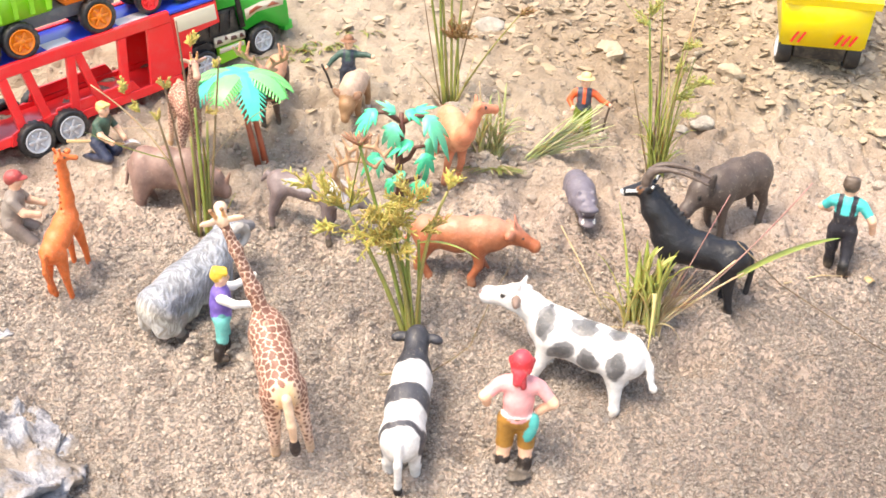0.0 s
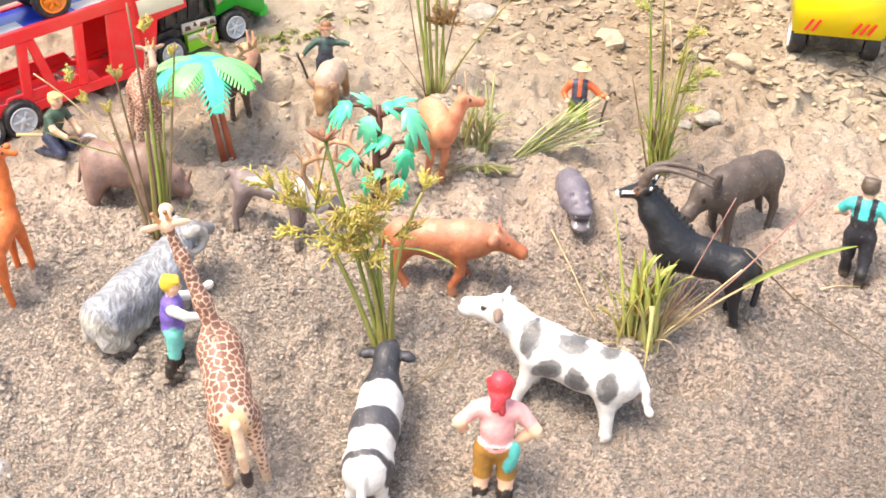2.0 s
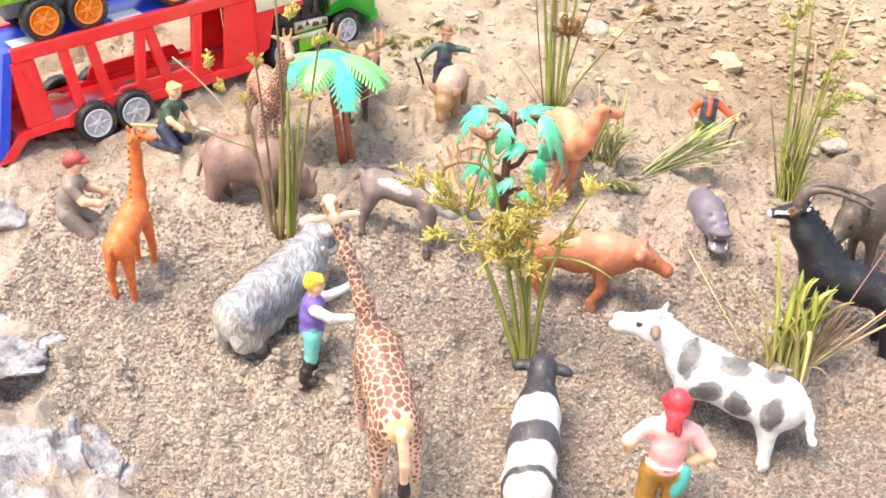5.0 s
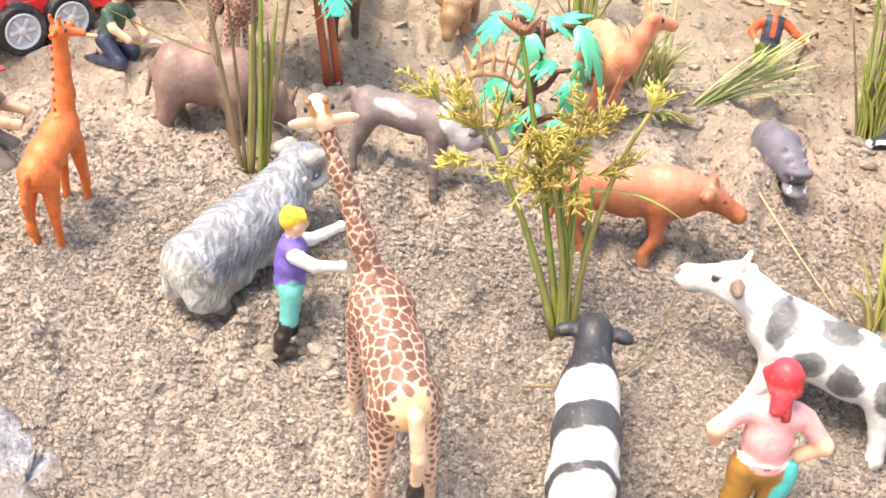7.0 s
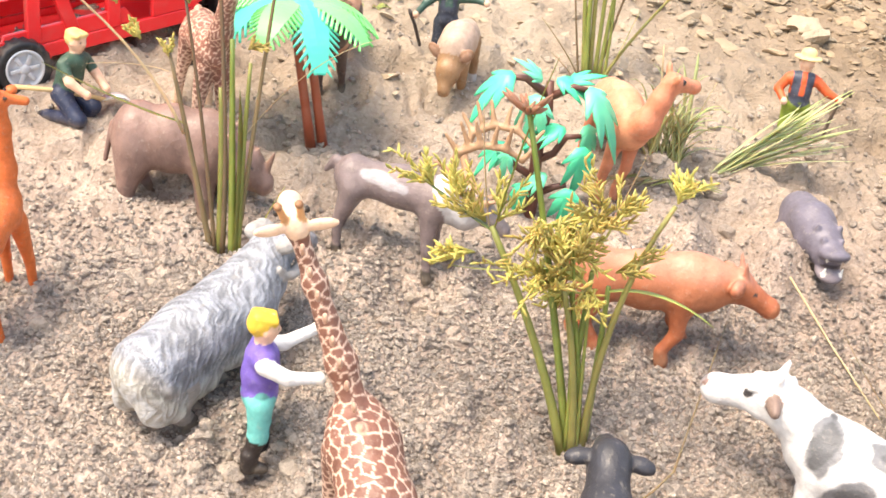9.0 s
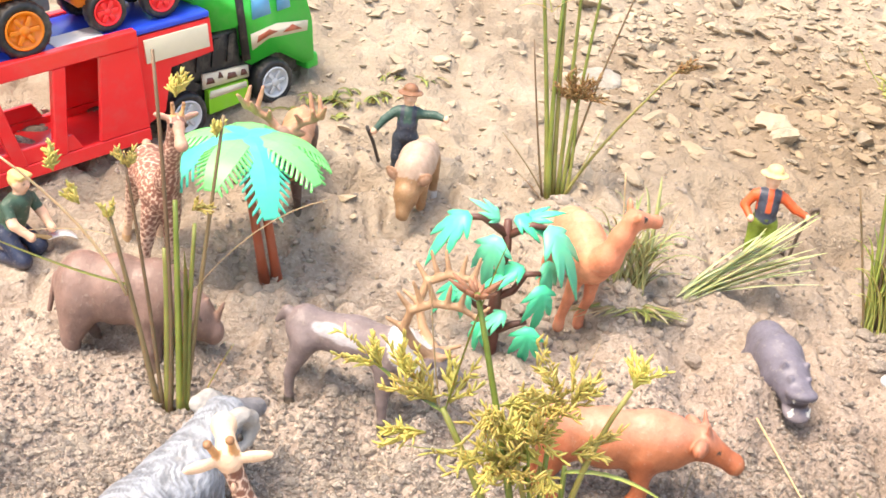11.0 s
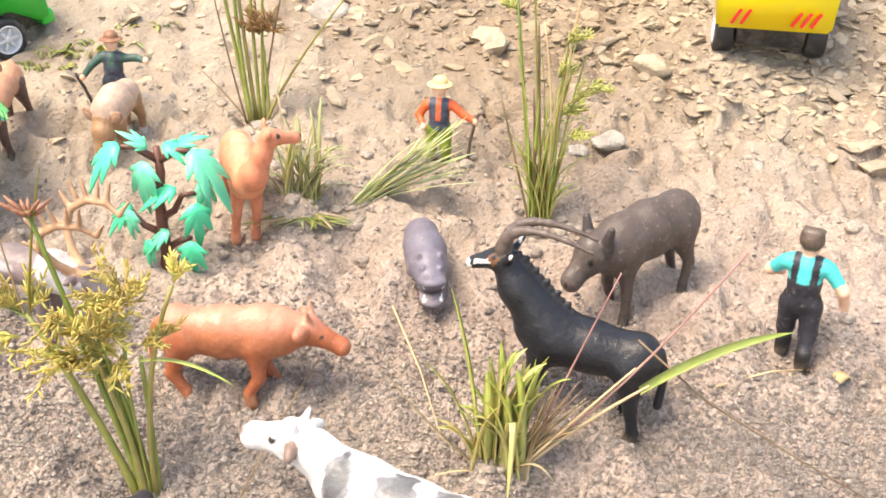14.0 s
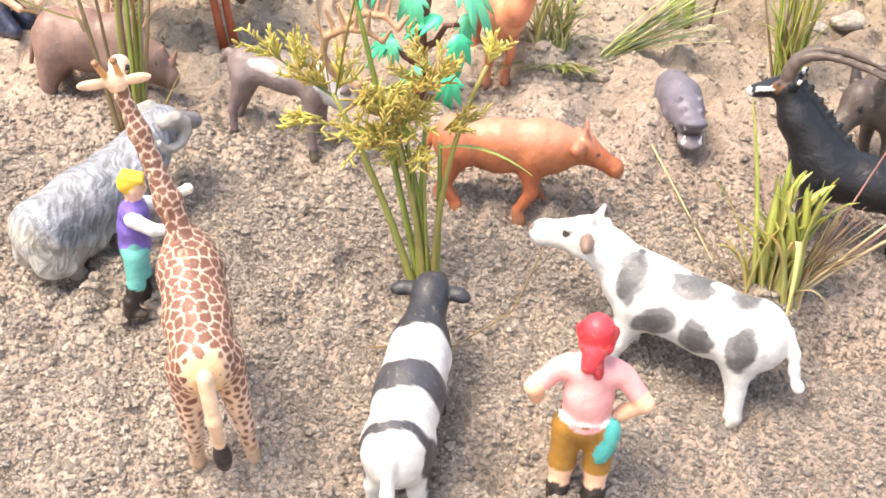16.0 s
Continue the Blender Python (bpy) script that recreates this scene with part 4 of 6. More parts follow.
# ---- people figurines: plain painted figures, one mesh each ----
def person(shirt, trousers, boots, hair, arms, hat=None, straps=None, stride=0.0, bend=0.0, extra=None, step=0.85, sleeves=None, base=None, kneel=False):
    """arms: for each side (right, left) elbow and hand, relative to the shoulders."""
    m = Mould(2.0)
    up = 0 if not kneel else -13
    if kneel:
        for s in (-1, 1):
            m.limb((0, s * 5, 14), (13, s * 6, 8 if s > 0 else 3), 5.2, 4.2, trousers)
            m.limb((13, s * 6, 8 if s > 0 else 3), (9 if s > 0 else -8, s * 6, 1), 4.0, 3.2, trousers)
            m.limb((9 if s > 0 else -8, s * 6, 1), (14 if s > 0 else -12, s * 6, 0), 2.8, 2.4, boots, 0.6)
    else:
        for s in (-1, 1):
            fx = s * stride
            m.limb((0, s * 4.4, 27), (fx * 0.4 + 1, s * 5, 14), 5.0, 3.7, trousers)
            m.limb((fx * 0.4 + 1, s * 5, 14), (fx, s * 5.2, 5), 3.6, 2.9, boots if extra == "boots" else trousers if not extra == "breeches" else SKIN)
            m.limb((fx, s * 5.2, 6), (fx, s * 5.2, 1), 3.5, 3.3, boots, 0.6)
            m.limb((fx, s * 5.2, 1), (fx + 5, s * 5.6, 0), 2.9, 2.3, boots, 0.6)
    m.lump((0, 0, 29 + up), (6.2, 7.6, 5.5), trousers)
    m.chain([(0, 0, 31 + up), (bend * 0.5, 0, 38 + up), (bend, 0, 45 + up)], [6.6, 6.8, 6.4], shirt)
    m.limb((bend, -6, 46 + up), (bend, 6, 46 + up), 4.2, 4.2, shirt)
    hx, hz = bend * 1.25, 56.5 + up
    m.limb((bend, 0, 48 + up), (hx, 0, 53 + up), 2.8, 2.8, SKIN, 1)
    m.lump((hx + 0.6, 0, hz), (4.9, 4.6, 5.6), SKIN)
    m.lump((hx + 5.2, 0, hz - 0.5), (1.2, 0.9, 1.2), SKIN, blend=0.8)
    m.lump((hx - 1.4, 0, hz + 1.8), (5.0, 5.2, 5.0), hair, blend=0.6)
    if not hat:
        for i in range(5):
            m.limb((hx - 3, -2.6 + 1.3 * i, hz + 4.9), (hx + 3.6, -3.4 + 1.8 * i, hz + 3.6 + 0.5 * math.sin(2.2 * i)), 1.9, 1.3, hair, 1.0)
        for s in (-1, 1):
            m.lump((hx + 4.6, s * 1.9, hz + 0.6), (0.5, 0.7, 0.6), SOOT, blend=0.2)
            m.lump((hx + 0.2, s * 4.6, hz - 0.6), (1.2, 0.8, 1.5), SKIN, blend=0.4)
    m.chain([(0, -5.5, 31.5 + up), (4.6, 0, 31.5 + up), (0, 5.5, 31.5 + up), (-4.6, 0, 31.5 + up), (0, -5.5, 31.5 + up)], [2.2] * 5, tuple(c * 0.6 for c in trousers), 0.5)
    if hat:
        kind, color = hat
        if kind == "brim":
            m.lump((hx, 0, hz + 3.6), (9.0, 9.0, 1.3), color, blend=0.4)
            m.lump((hx, 0, hz + 6.0), (5.2, 5.2, 4.0), color, blend=0.8)
        elif kind == "scarf":
            m.lump((hx - 0.8, 0, hz + 1.6), (5.3, 4.8, 5.6), color, blend=0.6)
            m.lump((hx - 1.6, 0, hz + 4.0), (4.6, 4.2, 3.8), color, blend=0.7)
            m.chain([(hx + 4.4, 0, hz + 3.5), (hx + 1, 5.0, hz + 2), (hx - 4.4, 3.4, hz - 1.0), (hx - 5.4, 0.4, hz - 2)], [1.1, 1.2, 1.2, 1.4], tuple(c * 0.75 for c in color), 0.5)
            m.chain([(hx + 4.4, 0, hz + 3.5), (hx + 1, -5.0, hz + 2), (hx - 4.4, -3.4, hz - 1.0), (hx - 5.4, 0.4, hz - 2)], [1.1, 1.2, 1.2, 1.4], tuple(c * 0.75 for c in color), 0.5)
            m.chain([(hx - 4.5, 0.5, hz - 2), (hx - 6, 1.5, hz - 6)], [3.2, 2.2], color, 0.8)
            m.chain([(hx - 5, -0.5, hz - 3), (hx - 6.6, -1.6, hz - 8)], [2.0, 1.4], tuple(c * 0.6 for c in color), 0.5)
        else:
            m.lump((hx, 0, hz + 3.2), (5.5, 5.4, 4.2), color, blend=0.5)
            m.lump((hx + 5, 0, hz + 2.2), (4.0, 4.0, 1.0), color, blend=0.6)
    for s, (elbow, hand) in zip((-1, 1), arms):
        a = np.array((bend, s * 9.0, 45.5 + up))
        e, h = a + np.array(elbow), a + np.array(hand)
        m.limb(a, a + (e - a) * (0.7 if sleeves is None else 1.0), 3.3, 2.8, sleeves or shirt, 1.0)
        m.limb(a + (e - a) * 0.7, e, 2.8, 2.7, SKIN if sleeves is None else sleeves, 0.6)
        m.limb(e, e + (h - e) * 0.8, 2.7, 2.2, SKIN if sleeves is None else sleeves, 0.8)
        m.lump(h, (2.6, 2.3, 2.6), SKIN if sleeves != WHITE_TOY else (0.86, 0.78, 0.68), blend=0.8)
    if base:
        m.lump((0, 0, -0.5), (9.5, 10.5, 2.0), base, blend=0.5)

    def paint(v, c):
        if straps:
            color, bib = straps[:2]
            wide = straps[2] if len(straps) > 2 else 1.5
            body = np.abs(c - np.array(shirt)).sum(1) < 1e-6
            y = np.abs(v[:, 1])
            strap = body & (np.abs(y - 4.2) < wide) & (y < 7)
            low = body & (v[:, 2] < bib + up) & (y < 8)
            c = np.where((strap | low)[:, None], np.array(color), c)
        return soiled(v, c, 4, amount=0.4)

    return m, paint, step


# ---- placing the figures ----
def place_animals():
    H = "toy animals on the sand"
    figure("toy_giraffe", giraffe(1, step=0.70, reach=0.85, tall=0.89, slim=0.76, sway=13, thick=0.54), -0.1030, -0.1110, 107, "painted giraffe figurine, brown patches and cream seams, seen from behind", "toy giraffe", H, 0.85, 1, 0, -9)
    figure("toy_giraffe", giraffe(2, ORANGE_TOY, 1.1, 0.0, 1.0, 0.8, -60), -0.2370, -0.0120, 78, "plain glossy orange giraffe figurine standing on sand", "toy giraffe", H, 0.565, 1)
    figure("toy_giraffe", giraffe(5, None, 1.1, 0.2, 1.0, 0.8, coat_paint=(0.25, 0.11, 0.08), face=(0.50, 0.28, 0.20)), -0.190, 0.1055, -70, "small brown patterned giraffe figurine near the red trailer", "toy giraffe", H, 0.64, 1)
    figure("toy_cow", cow(), 0.0535, -0.0740, 155, "white cow figurine with slate-grey patches, head stretched forward", "toy cow", H, 0.90, 3)
    figure("toy_cow", banded_cow(), -0.0375, -0.1120, 83, "white calf figurine with black head and black belts", "toy cow", H, (0.94, 0.82, 0.98), 1)
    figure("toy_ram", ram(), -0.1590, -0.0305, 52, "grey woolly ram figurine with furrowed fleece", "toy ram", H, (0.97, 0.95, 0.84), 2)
    figure("toy_rhino", rhino(), -0.1905, 0.0560, -4, "dull brown rhinoceros figurine behind the reeds", "toy rhinoceros", H, (0.74, 0.90, 0.98), 2)
    figure("toy_reindeer", reindeer((0.21, 0.16, 0.155), (0.52, 0.50, 0.50), (0.18, 0.15, 0.145), up=1.0, thin=0.85, droop=10), -0.1050, 0.0385, -15, "grey-brown reindeer figurine with white neck and tan antlers", "toy reindeer", H, (0.82, 0.9, 0.84), 1)
    figure("toy_reindeer", reindeer((0.52, 0.26, 0.15), (0.13, 0.08, 0.065), (0.24, 0.14, 0.10), up=0.62, leg_color=(0.12, 0.075, 0.06), patch=False, thin=0.9, droop=-10, horn=(0.50, 0.25, 0.16)), -0.1350, 0.1560, -98, "small tan reindeer figurine with dark neck behind the toy palm", "toy reindeer", H, (0.68, 0.76, 0.78), 1)
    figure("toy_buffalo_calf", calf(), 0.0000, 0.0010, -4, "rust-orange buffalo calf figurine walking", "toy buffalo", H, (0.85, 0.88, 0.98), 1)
    figure("toy_camel", camel(), -0.0150, 0.1020, -72, "light orange camel figurine with turned head", "toy camel", H, (0.76, 0.80, 0.90), 1)
    figure("toy_hippo", hippo(), 0.0705, 0.0690, -84, "small slate-grey hippopotamus figurine with open mouth", "toy hippopotamus", H, (0.98, 0.98, 1.05), 2, -10)
    figure("toy_antelope", sable(), 0.1285, -0.0050, 161, "black sable antelope figurine with long swept horns", "toy antelope", H, (0.88, 0.9, 0.88), 1)
    figure("toy_boar", boar(), 0.1690, 0.0560, 211, "dark brown wild boar figurine with lowered snout", "toy boar", H, (0.86, 0.86, 1.04), 1)
    figure("toy_boar", bison(), -0.0780, 0.1590, -108, "tan boar figurine with shaggy lowered head", "toy boar", H, (0.58, 0.62, 0.70), 1)


def place_people():
    P = "figurines of farm people"

    def put(made, x, y, heading, label, scale, sink=1.0, lean=0.0):
        m, paint, step = made
        figure("farmer_figurine", m.mesh("farmer_figurine", VINYL, step, paint), x, y, heading, label, "figurine", P, scale, sink, 0, lean)

    pink, ochre = (0.78, 0.36, 0.36), (0.36, 0.18, 0.035)
    woman = person(pink, ochre, (0.03, 0.022, 0.02), (0.62, 0.03, 0.04), (((-2, -6.5, -7), (1, -1, -13)), ((-2, 6.5, -6), (3, 5.5, -12))), ("scarf", (0.68, 0.05, 0.07)), extra="breeches", base=(0.06, 0.05, 0.045))
    woman[0].lump((-3, -6.6, 25), (2.2, 3.2, 8), (0.07, 0.45, 0.42), (12, 0, 0), 0.5)
    woman[0].lump((0, 0, 32.0), (7.0, 7.8, 1.4), (0.78, 0.76, 0.74), blend=0.4)
    put(woman, 0.0172, -0.1345, 84, "farm woman figurine with red headscarf, pink shirt and ochre breeches", 1.12)
    purple, aqua = (0.155, 0.10, 0.40), (0.14, 0.50, 0.46)
    blond = person(purple, aqua, (0.03, 0.022, 0.02), (0.74, 0.48, 0.05), (((8, -3, -3), (19, -3, -3)), ((9, 1, -1), (22, 4, 4))), sleeves=WHITE_TOY, extra="boots", stride=2.5)
    put(blond, -0.1432, -0.0625, 12, "blond figurine in purple vest and turquoise trousers reaching forward", 0.87, 4)
    teal = person((0.05, 0.50, 0.48), (0.022, 0.022, 0.03), (0.015, 0.014, 0.014), (0.10, 0.07, 0.05), (((-1, -7, -8), (4, -8, -17)), ((4, 6, -7), (13, 3, -11))), straps=((0.022, 0.022, 0.03), 40), stride=5)
    put(teal, 0.2285, 0.0220, 62, "figurine in turquoise shirt and black overalls, walking", 1.0, 2)
    orman = person((0.70, 0.11, 0.03), (0.20, 0.27, 0.03), (0.10, 0.08, 0.03), (0.25, 0.15, 0.06), (((0, -5, -8), (7, -1, -14)), ((2, 8, -6), (4, 16, -9))), ("brim", (0.70, 0.52, 0.24)), straps=((0.05, 0.06, 0.09), 36, 2.5), sleeves=(0.70, 0.11, 0.03))
    orman[0].chain([(4, 31, 40), (5, 30, 43), (5, 27, 42), (4, 25, 36), (3, 22, 22), (2, 20, 2)], [1.2] * 6, (0.10, 0.07, 0.05), 0.4)
    put(orman, 0.0790, 0.1430, -98, "figurine with straw hat, orange shirt and dark waistcoat holding a stick", 0.72)
    dark = person((0.035, 0.085, 0.065), (0.035, 0.045, 0.065), (0.02, 0.02, 0.02), (0.10, 0.06, 0.04), (((2, -7, -6), (5, -13, -14)), ((2, 9, 1), (6, 17, 0))), ("brim", (0.24, 0.11, 0.055)), straps=((0.04, 0.05, 0.075), 40), sleeves=(0.035, 0.085, 0.065))
    dark[0].chain([(5, -27, 34), (6, -26, 32), (5, -22, 24), (4, -17, 10)], [1.3] * 4, (0.04, 0.03, 0.025), 0.4)
    put(dark, -0.0855, 0.1790, -92, "figurine in dark green shirt, navy overalls and brown hat", 0.68)
    kneeling = person((0.23, 0.195, 0.17), (0.22, 0.18, 0.155), (0.24, 0.15, 0.10), (0.30, 0.06, 0.05), (((7, -2, -7), (15, 1, -9)), ((7, 2, -7), (16, 0, -8))), ("cap", (0.40, 0.06, 0.06)), kneel=True, bend=3)
    put(kneeling, -0.2820, 0.0250, 6, "kneeling figurine in grey-brown clothes with red cap", 0.95)
    boy = person((0.045, 0.095, 0.065), (0.02, 0.03, 0.07), (0.02, 0.02, 0.025), (0.72, 0.50, 0.20), (((6, -2, -8), (14, 2, -14)), ((6, 2, -8), (14, 0, -14))), kneel=True, bend=5)
    put(boy, -0.2450, 0.1010, -25, "crouching blond figurine in green vest and navy trousers", 0.78)


# ---- vehicles ----
def on_bank(x, y, heading, lift=0.0):
    """A pose whose length lies along the slope of the bank, upright across it."""
    return pose(x, y, stand(x, y) + lift * MM, 0, -math.degrees(math.atan(SLOPE * math.sin(radians(heading)))), heading)


def wheel(parent, x, y, z, radius, width, hub, side=-1):
    """A treaded tyre with its rim, axle along y."""
    bm = bmesh.new()
    w, r = width / 2, radius
    lathe(bm, [(r * 0.60, -w * 0.35), (r * 0.66, -w * 0.92), (r * 0.80, -w), (r * 0.90, -w * 0.95), (r * 0.97, -w * 0.75), (r, -w * 0.4), (r, w * 0.4), (r * 0.97, w * 0.75), (r * 0.90, w * 0.95), (r * 0.80, w), (r * 0.66, w * 0.92), (r * 0.60, w * 0.35)], 40)
    for v in bm.verts:
        if math.hypot(v.co.x, v.co.z) > r * 0.94 * MM and round(math.atan2(v.co.z, v.co.x) / (2 * math.pi) * 40) % 2:
            v.co.x, v.co.z = v.co.x * 0.94, v.co.z * 0.94
    t = part("wheel", bm, BLACK, parent)
    t.matrix_basis = Matrix.Translation((x * MM, y * MM, z * MM))
    bm = bmesh.new()
    lathe(bm, [(r * 0.60, side * w * 0.2), (r * 0.68, side * w * 0.90), (r * 0.66, side * w * 1.02), (r * 0.60, side * w * 1.02), (r * 0.54, side * w * 0.66), (r * 0.22, side * w * 0.60), (r * 0.18, side * w * 0.96), (r * 0.05, side * w * 1.0)], 24)
    for i in range(6):
        a = 2 * math.pi * i / 6
        box(bm, -r * 0.17, r * 0.17, -0.5, 0.5, -0.9, 0.9, 0.2, Matrix.Translation((r * 0.34 * MM * math.cos(a), side * w * 0.85 * MM, r * 0.34 * MM * math.sin(a))) @ Matrix.Rotation(-a, 4, "Y"))
    part("rim", bm, hub, t, "moulded hub")


def side_panel(parent, y, bars=True):
    """The trailer's side: rails, slanted bars and closed end plates, each a part."""
    y0, y1 = (y - 1.5, y + 1.5)
    pieces = [("lower_rail", [(-36, 12), (112, 12), (112, 17), (-36, 17)], 0.0), ("top_rail", [(-38, 48), (112, 48), (112, 54), (-38, 54)], 0.8),
              ("end_plate", [(-38, 17.2), (-22, 17.2), (-26, 47.8), (-40, 47.8)], 0.0), ("end_plate", [(88, 17.2), (112, 17.2), (112, 47.8), (94, 47.8)], 0.0), ("sill", [(16, 17.2), (80, 17.2), (76, 23), (20, 23)], -0.4)]
    tall = 1.26
    pieces += [] if not bars else [("bar", [(a, 17.2), (a + 6, 17.2), (b + 6, 47.8), (b, 47.8)], 0.6) for a, b in ((-8, -12), (10, 4), (29, 35), (48, 40), (66, 72))]
    pieces += [("louvre", [(a, 34), (a + 3, 34), (a - 1, 46), (a - 4, 46)], 0.7) for a in (-34, -28)]
    for name, outline, proud in pieces:
        bm = bmesh.new()
        outline = [(x, 12 + (z - 12) * tall) for x, z in outline]
        prism(bm, outline, y0 - proud, y1 + proud)
        bmesh.ops.bevel(bm, geom=bm.edges[:], offset=0.4 * MM, segments=1, affect="EDGES")
        part(name, bm, RED, parent, smooth=False)


def car_carrier():
    t = thing("toy_car_carrier", on_bank(-0.2870, 0.1055, 37.5), "red plastic toy car-carrier trailer with blue tail ramp", "toy truck")
    W = 44
    side_panel(t, 0)
    side_panel(t, W, False)
    bm = bmesh.new()
    box(bm, -36, 112, 1.6, W - 1.6, 12, 15, 0.5)
    part("lower_deck", bm, RED, t)
    bm = bmesh.new()
    box(bm, -40, 150, 1.6, W - 1.6, 60.5, 63.5, 0.8)
    part("upper_deck", bm, BLUE, t, "blue upper deck")
    for x0, x1 in ((-34, -14), (26, 44), (78, 100)):
        bm = bmesh.new()
        box(bm, x0, x1, 3, 18, 63.4, 63.9, 0.1)
        part("sticker", bm, WHITE, t, "white paper sticker on the deck edge")
    bm = bmesh.new()
    prism(bm, [(112, 18), (122, 22), (128, 42), (150, 44), (150, 60), (112, 60)], 2, W - 2)
    part("neck", bm, RED, t, smooth=False)
    bm = bmesh.new()
    box(bm, 116, 148, 0.8, 1.8, 47, 58, 0.2)
    part("sticker", bm, STICKER, t, "pale printed sticker")
    bm = bmesh.new()
    prism(bm, [(-42, 64), (-37, 64), (-52, 4), (-58, 4)], -1, W + 1)
    part("ramp", bm, BLUE, t, "blue tail ramp", smooth=False)
    bm = bmesh.new()
    prism(bm, [(-58, 2), (-50, 2), (-40, 12), (-36, 12), (-36, 17), (-44, 16)], -2, W + 2)
    part("tail_frame", bm, RED, t, smooth=False)
    bm = bmesh.new()
    prism(bm, [(-16, 12), (-13, 20), (-2, 24), (10, 23), (14, 24), (26, 23), (36, 18), (38, 12)], -3, -1.5)
    part("wheel_arch", bm, RED, t, smooth=False)
    for x in (0, 24):
        for y, s in ((-4, -1), (W + 4, 1)):
            wheel(t, x, y, 12.0, 12.8, 9, CHROME, s)
    # the cab
    c = thing("toy_truck_cab", on_bank(-0.2825, 0.1070, 43), "bright green plastic toy lorry cab with printed stickers", "toy truck")
    bm = bmesh.new()
    prism(bm, [(146, 46), (170, 43), (172, 22), (190, 24), (206, 12), (212, 12), (213, 34), (206, 66), (200, 72), (150, 74), (146, 70)], 0, W)
    bmesh.ops.bevel(bm, geom=bm.edges[:], offset=1.2 * MM, segments=2, affect="EDGES")
    part("cab_body", bm, GREEN, c)
    bm = bmesh.new()
    box(bm, 118, 204, 5, W - 5, 9, 26, 1)
    part("chassis", bm, BLACK, c)
    bm = bmesh.new()
    box(bm, 130, 169, 2.5, W - 2.5, 22, 43, 2)
    block = part("engine_block", bm, BLACK, c, "black moulded engine housing")
    for i in range(4):
        bm = bmesh.new()
        prism(bm, [(133 + 9 * i, 28), (136 + 9 * i, 28), (139 + 9 * i, 41), (136 + 9 * i, 41)], 1.4, 3.0)
        part("rib", bm, BLACK, block, smooth=False)
    bm = bmesh.new()
    prism(bm, [(120, 22), (124, 26), (138, 26), (143, 22), (141, 20), (122, 20)], 0.2, 3)
    part("mudguard", bm, BLACK, c, smooth=False)
    bm = bmesh.new()
    prism(bm, [(168, 26), (172, 26), (171, 72), (167, 73)], -0.8, 0.6)
    part("door_pillar", bm, BLACK, c, "black grooved pillar")
    for x0, x1 in ((176, 187), (191, 199)):
        bm = bmesh.new()
        prism(bm, [(x0, 45), (x1, 45), (x1 - 1.0, 57), (x0 + 0.5, 58)], -0.6, 0.4)
        part("side_window", bm, WINDOW, c, "blue printed side window")
    bm = bmesh.new()
    prism(bm, [(174, 30), (184, 33), (208, 30), (209, 35), (190, 39), (174, 38)], -0.6, 0.4)
    part("sticker", bm, STICKER, c, "printed flame sticker")
    bm = bmesh.new()
    prism(bm, [(177, 33), (184, 34.5), (190, 35), (185, 37.5), (178, 36)], -0.9, -0.5)
    prism(bm, [(193, 33.5), (205, 32), (199, 36)], -0.9, -0.5)
    part("sticker_print", bm, BROWN_TRUNK, c, "dark red print")
    bm = bmesh.new()
    prism(bm, [(145, 6), (169, 6), (169, 16), (146, 18)], -0.5, 3)
    part("side_skirt", bm, LIME, c, "lime skirt with worn print", smooth=False)
    bm = bmesh.new()
    prism(bm, [(146, 14), (168, 13), (168, 16), (147, 17.5)], -1.0, -0.4)
    part("skirt_print", bm, STICKER, c)
    bm = bmesh.new()
    prism(bm, [(144, 19), (171, 17), (171, 23), (145, 26)], 0.6, 2.6)
    band = part("sticker", bm, STICKER, c, "dark red and pale printed band on the engine housing")
    bm = bmesh.new()
    for x0, x1, z in ((146, 151, 21), (153, 156, 22), (158, 164, 19.8), (166, 170, 19.2)):
        prism(bm, [(x0, z), (x1, z - 0.6), (x1 - 1, z + 2.4), (x0 + 1, z + 3)], 0.3, 0.7)
    part("sticker_print", bm, DARK_TRUNK, band)
    bm = bmesh.new()
    prism(bm, [(210.5, 46), (212, 46), (206, 64), (204.5, 64)], 4, W - 4)
    part("windscreen", bm, WINDOW, c, smooth=False)
    bm = bmesh.new()
    box(bm, 207, 215, 1, W - 1, 8, 16, 1.5)
    part("bumper", bm, GREEN, c)
    for x in (131, 183):
        for y, s in ((0.5, -1), (W - 0.5, 1)):
            wheel(c, x, y, 11.0, 11.8, 9, CHROME, s)


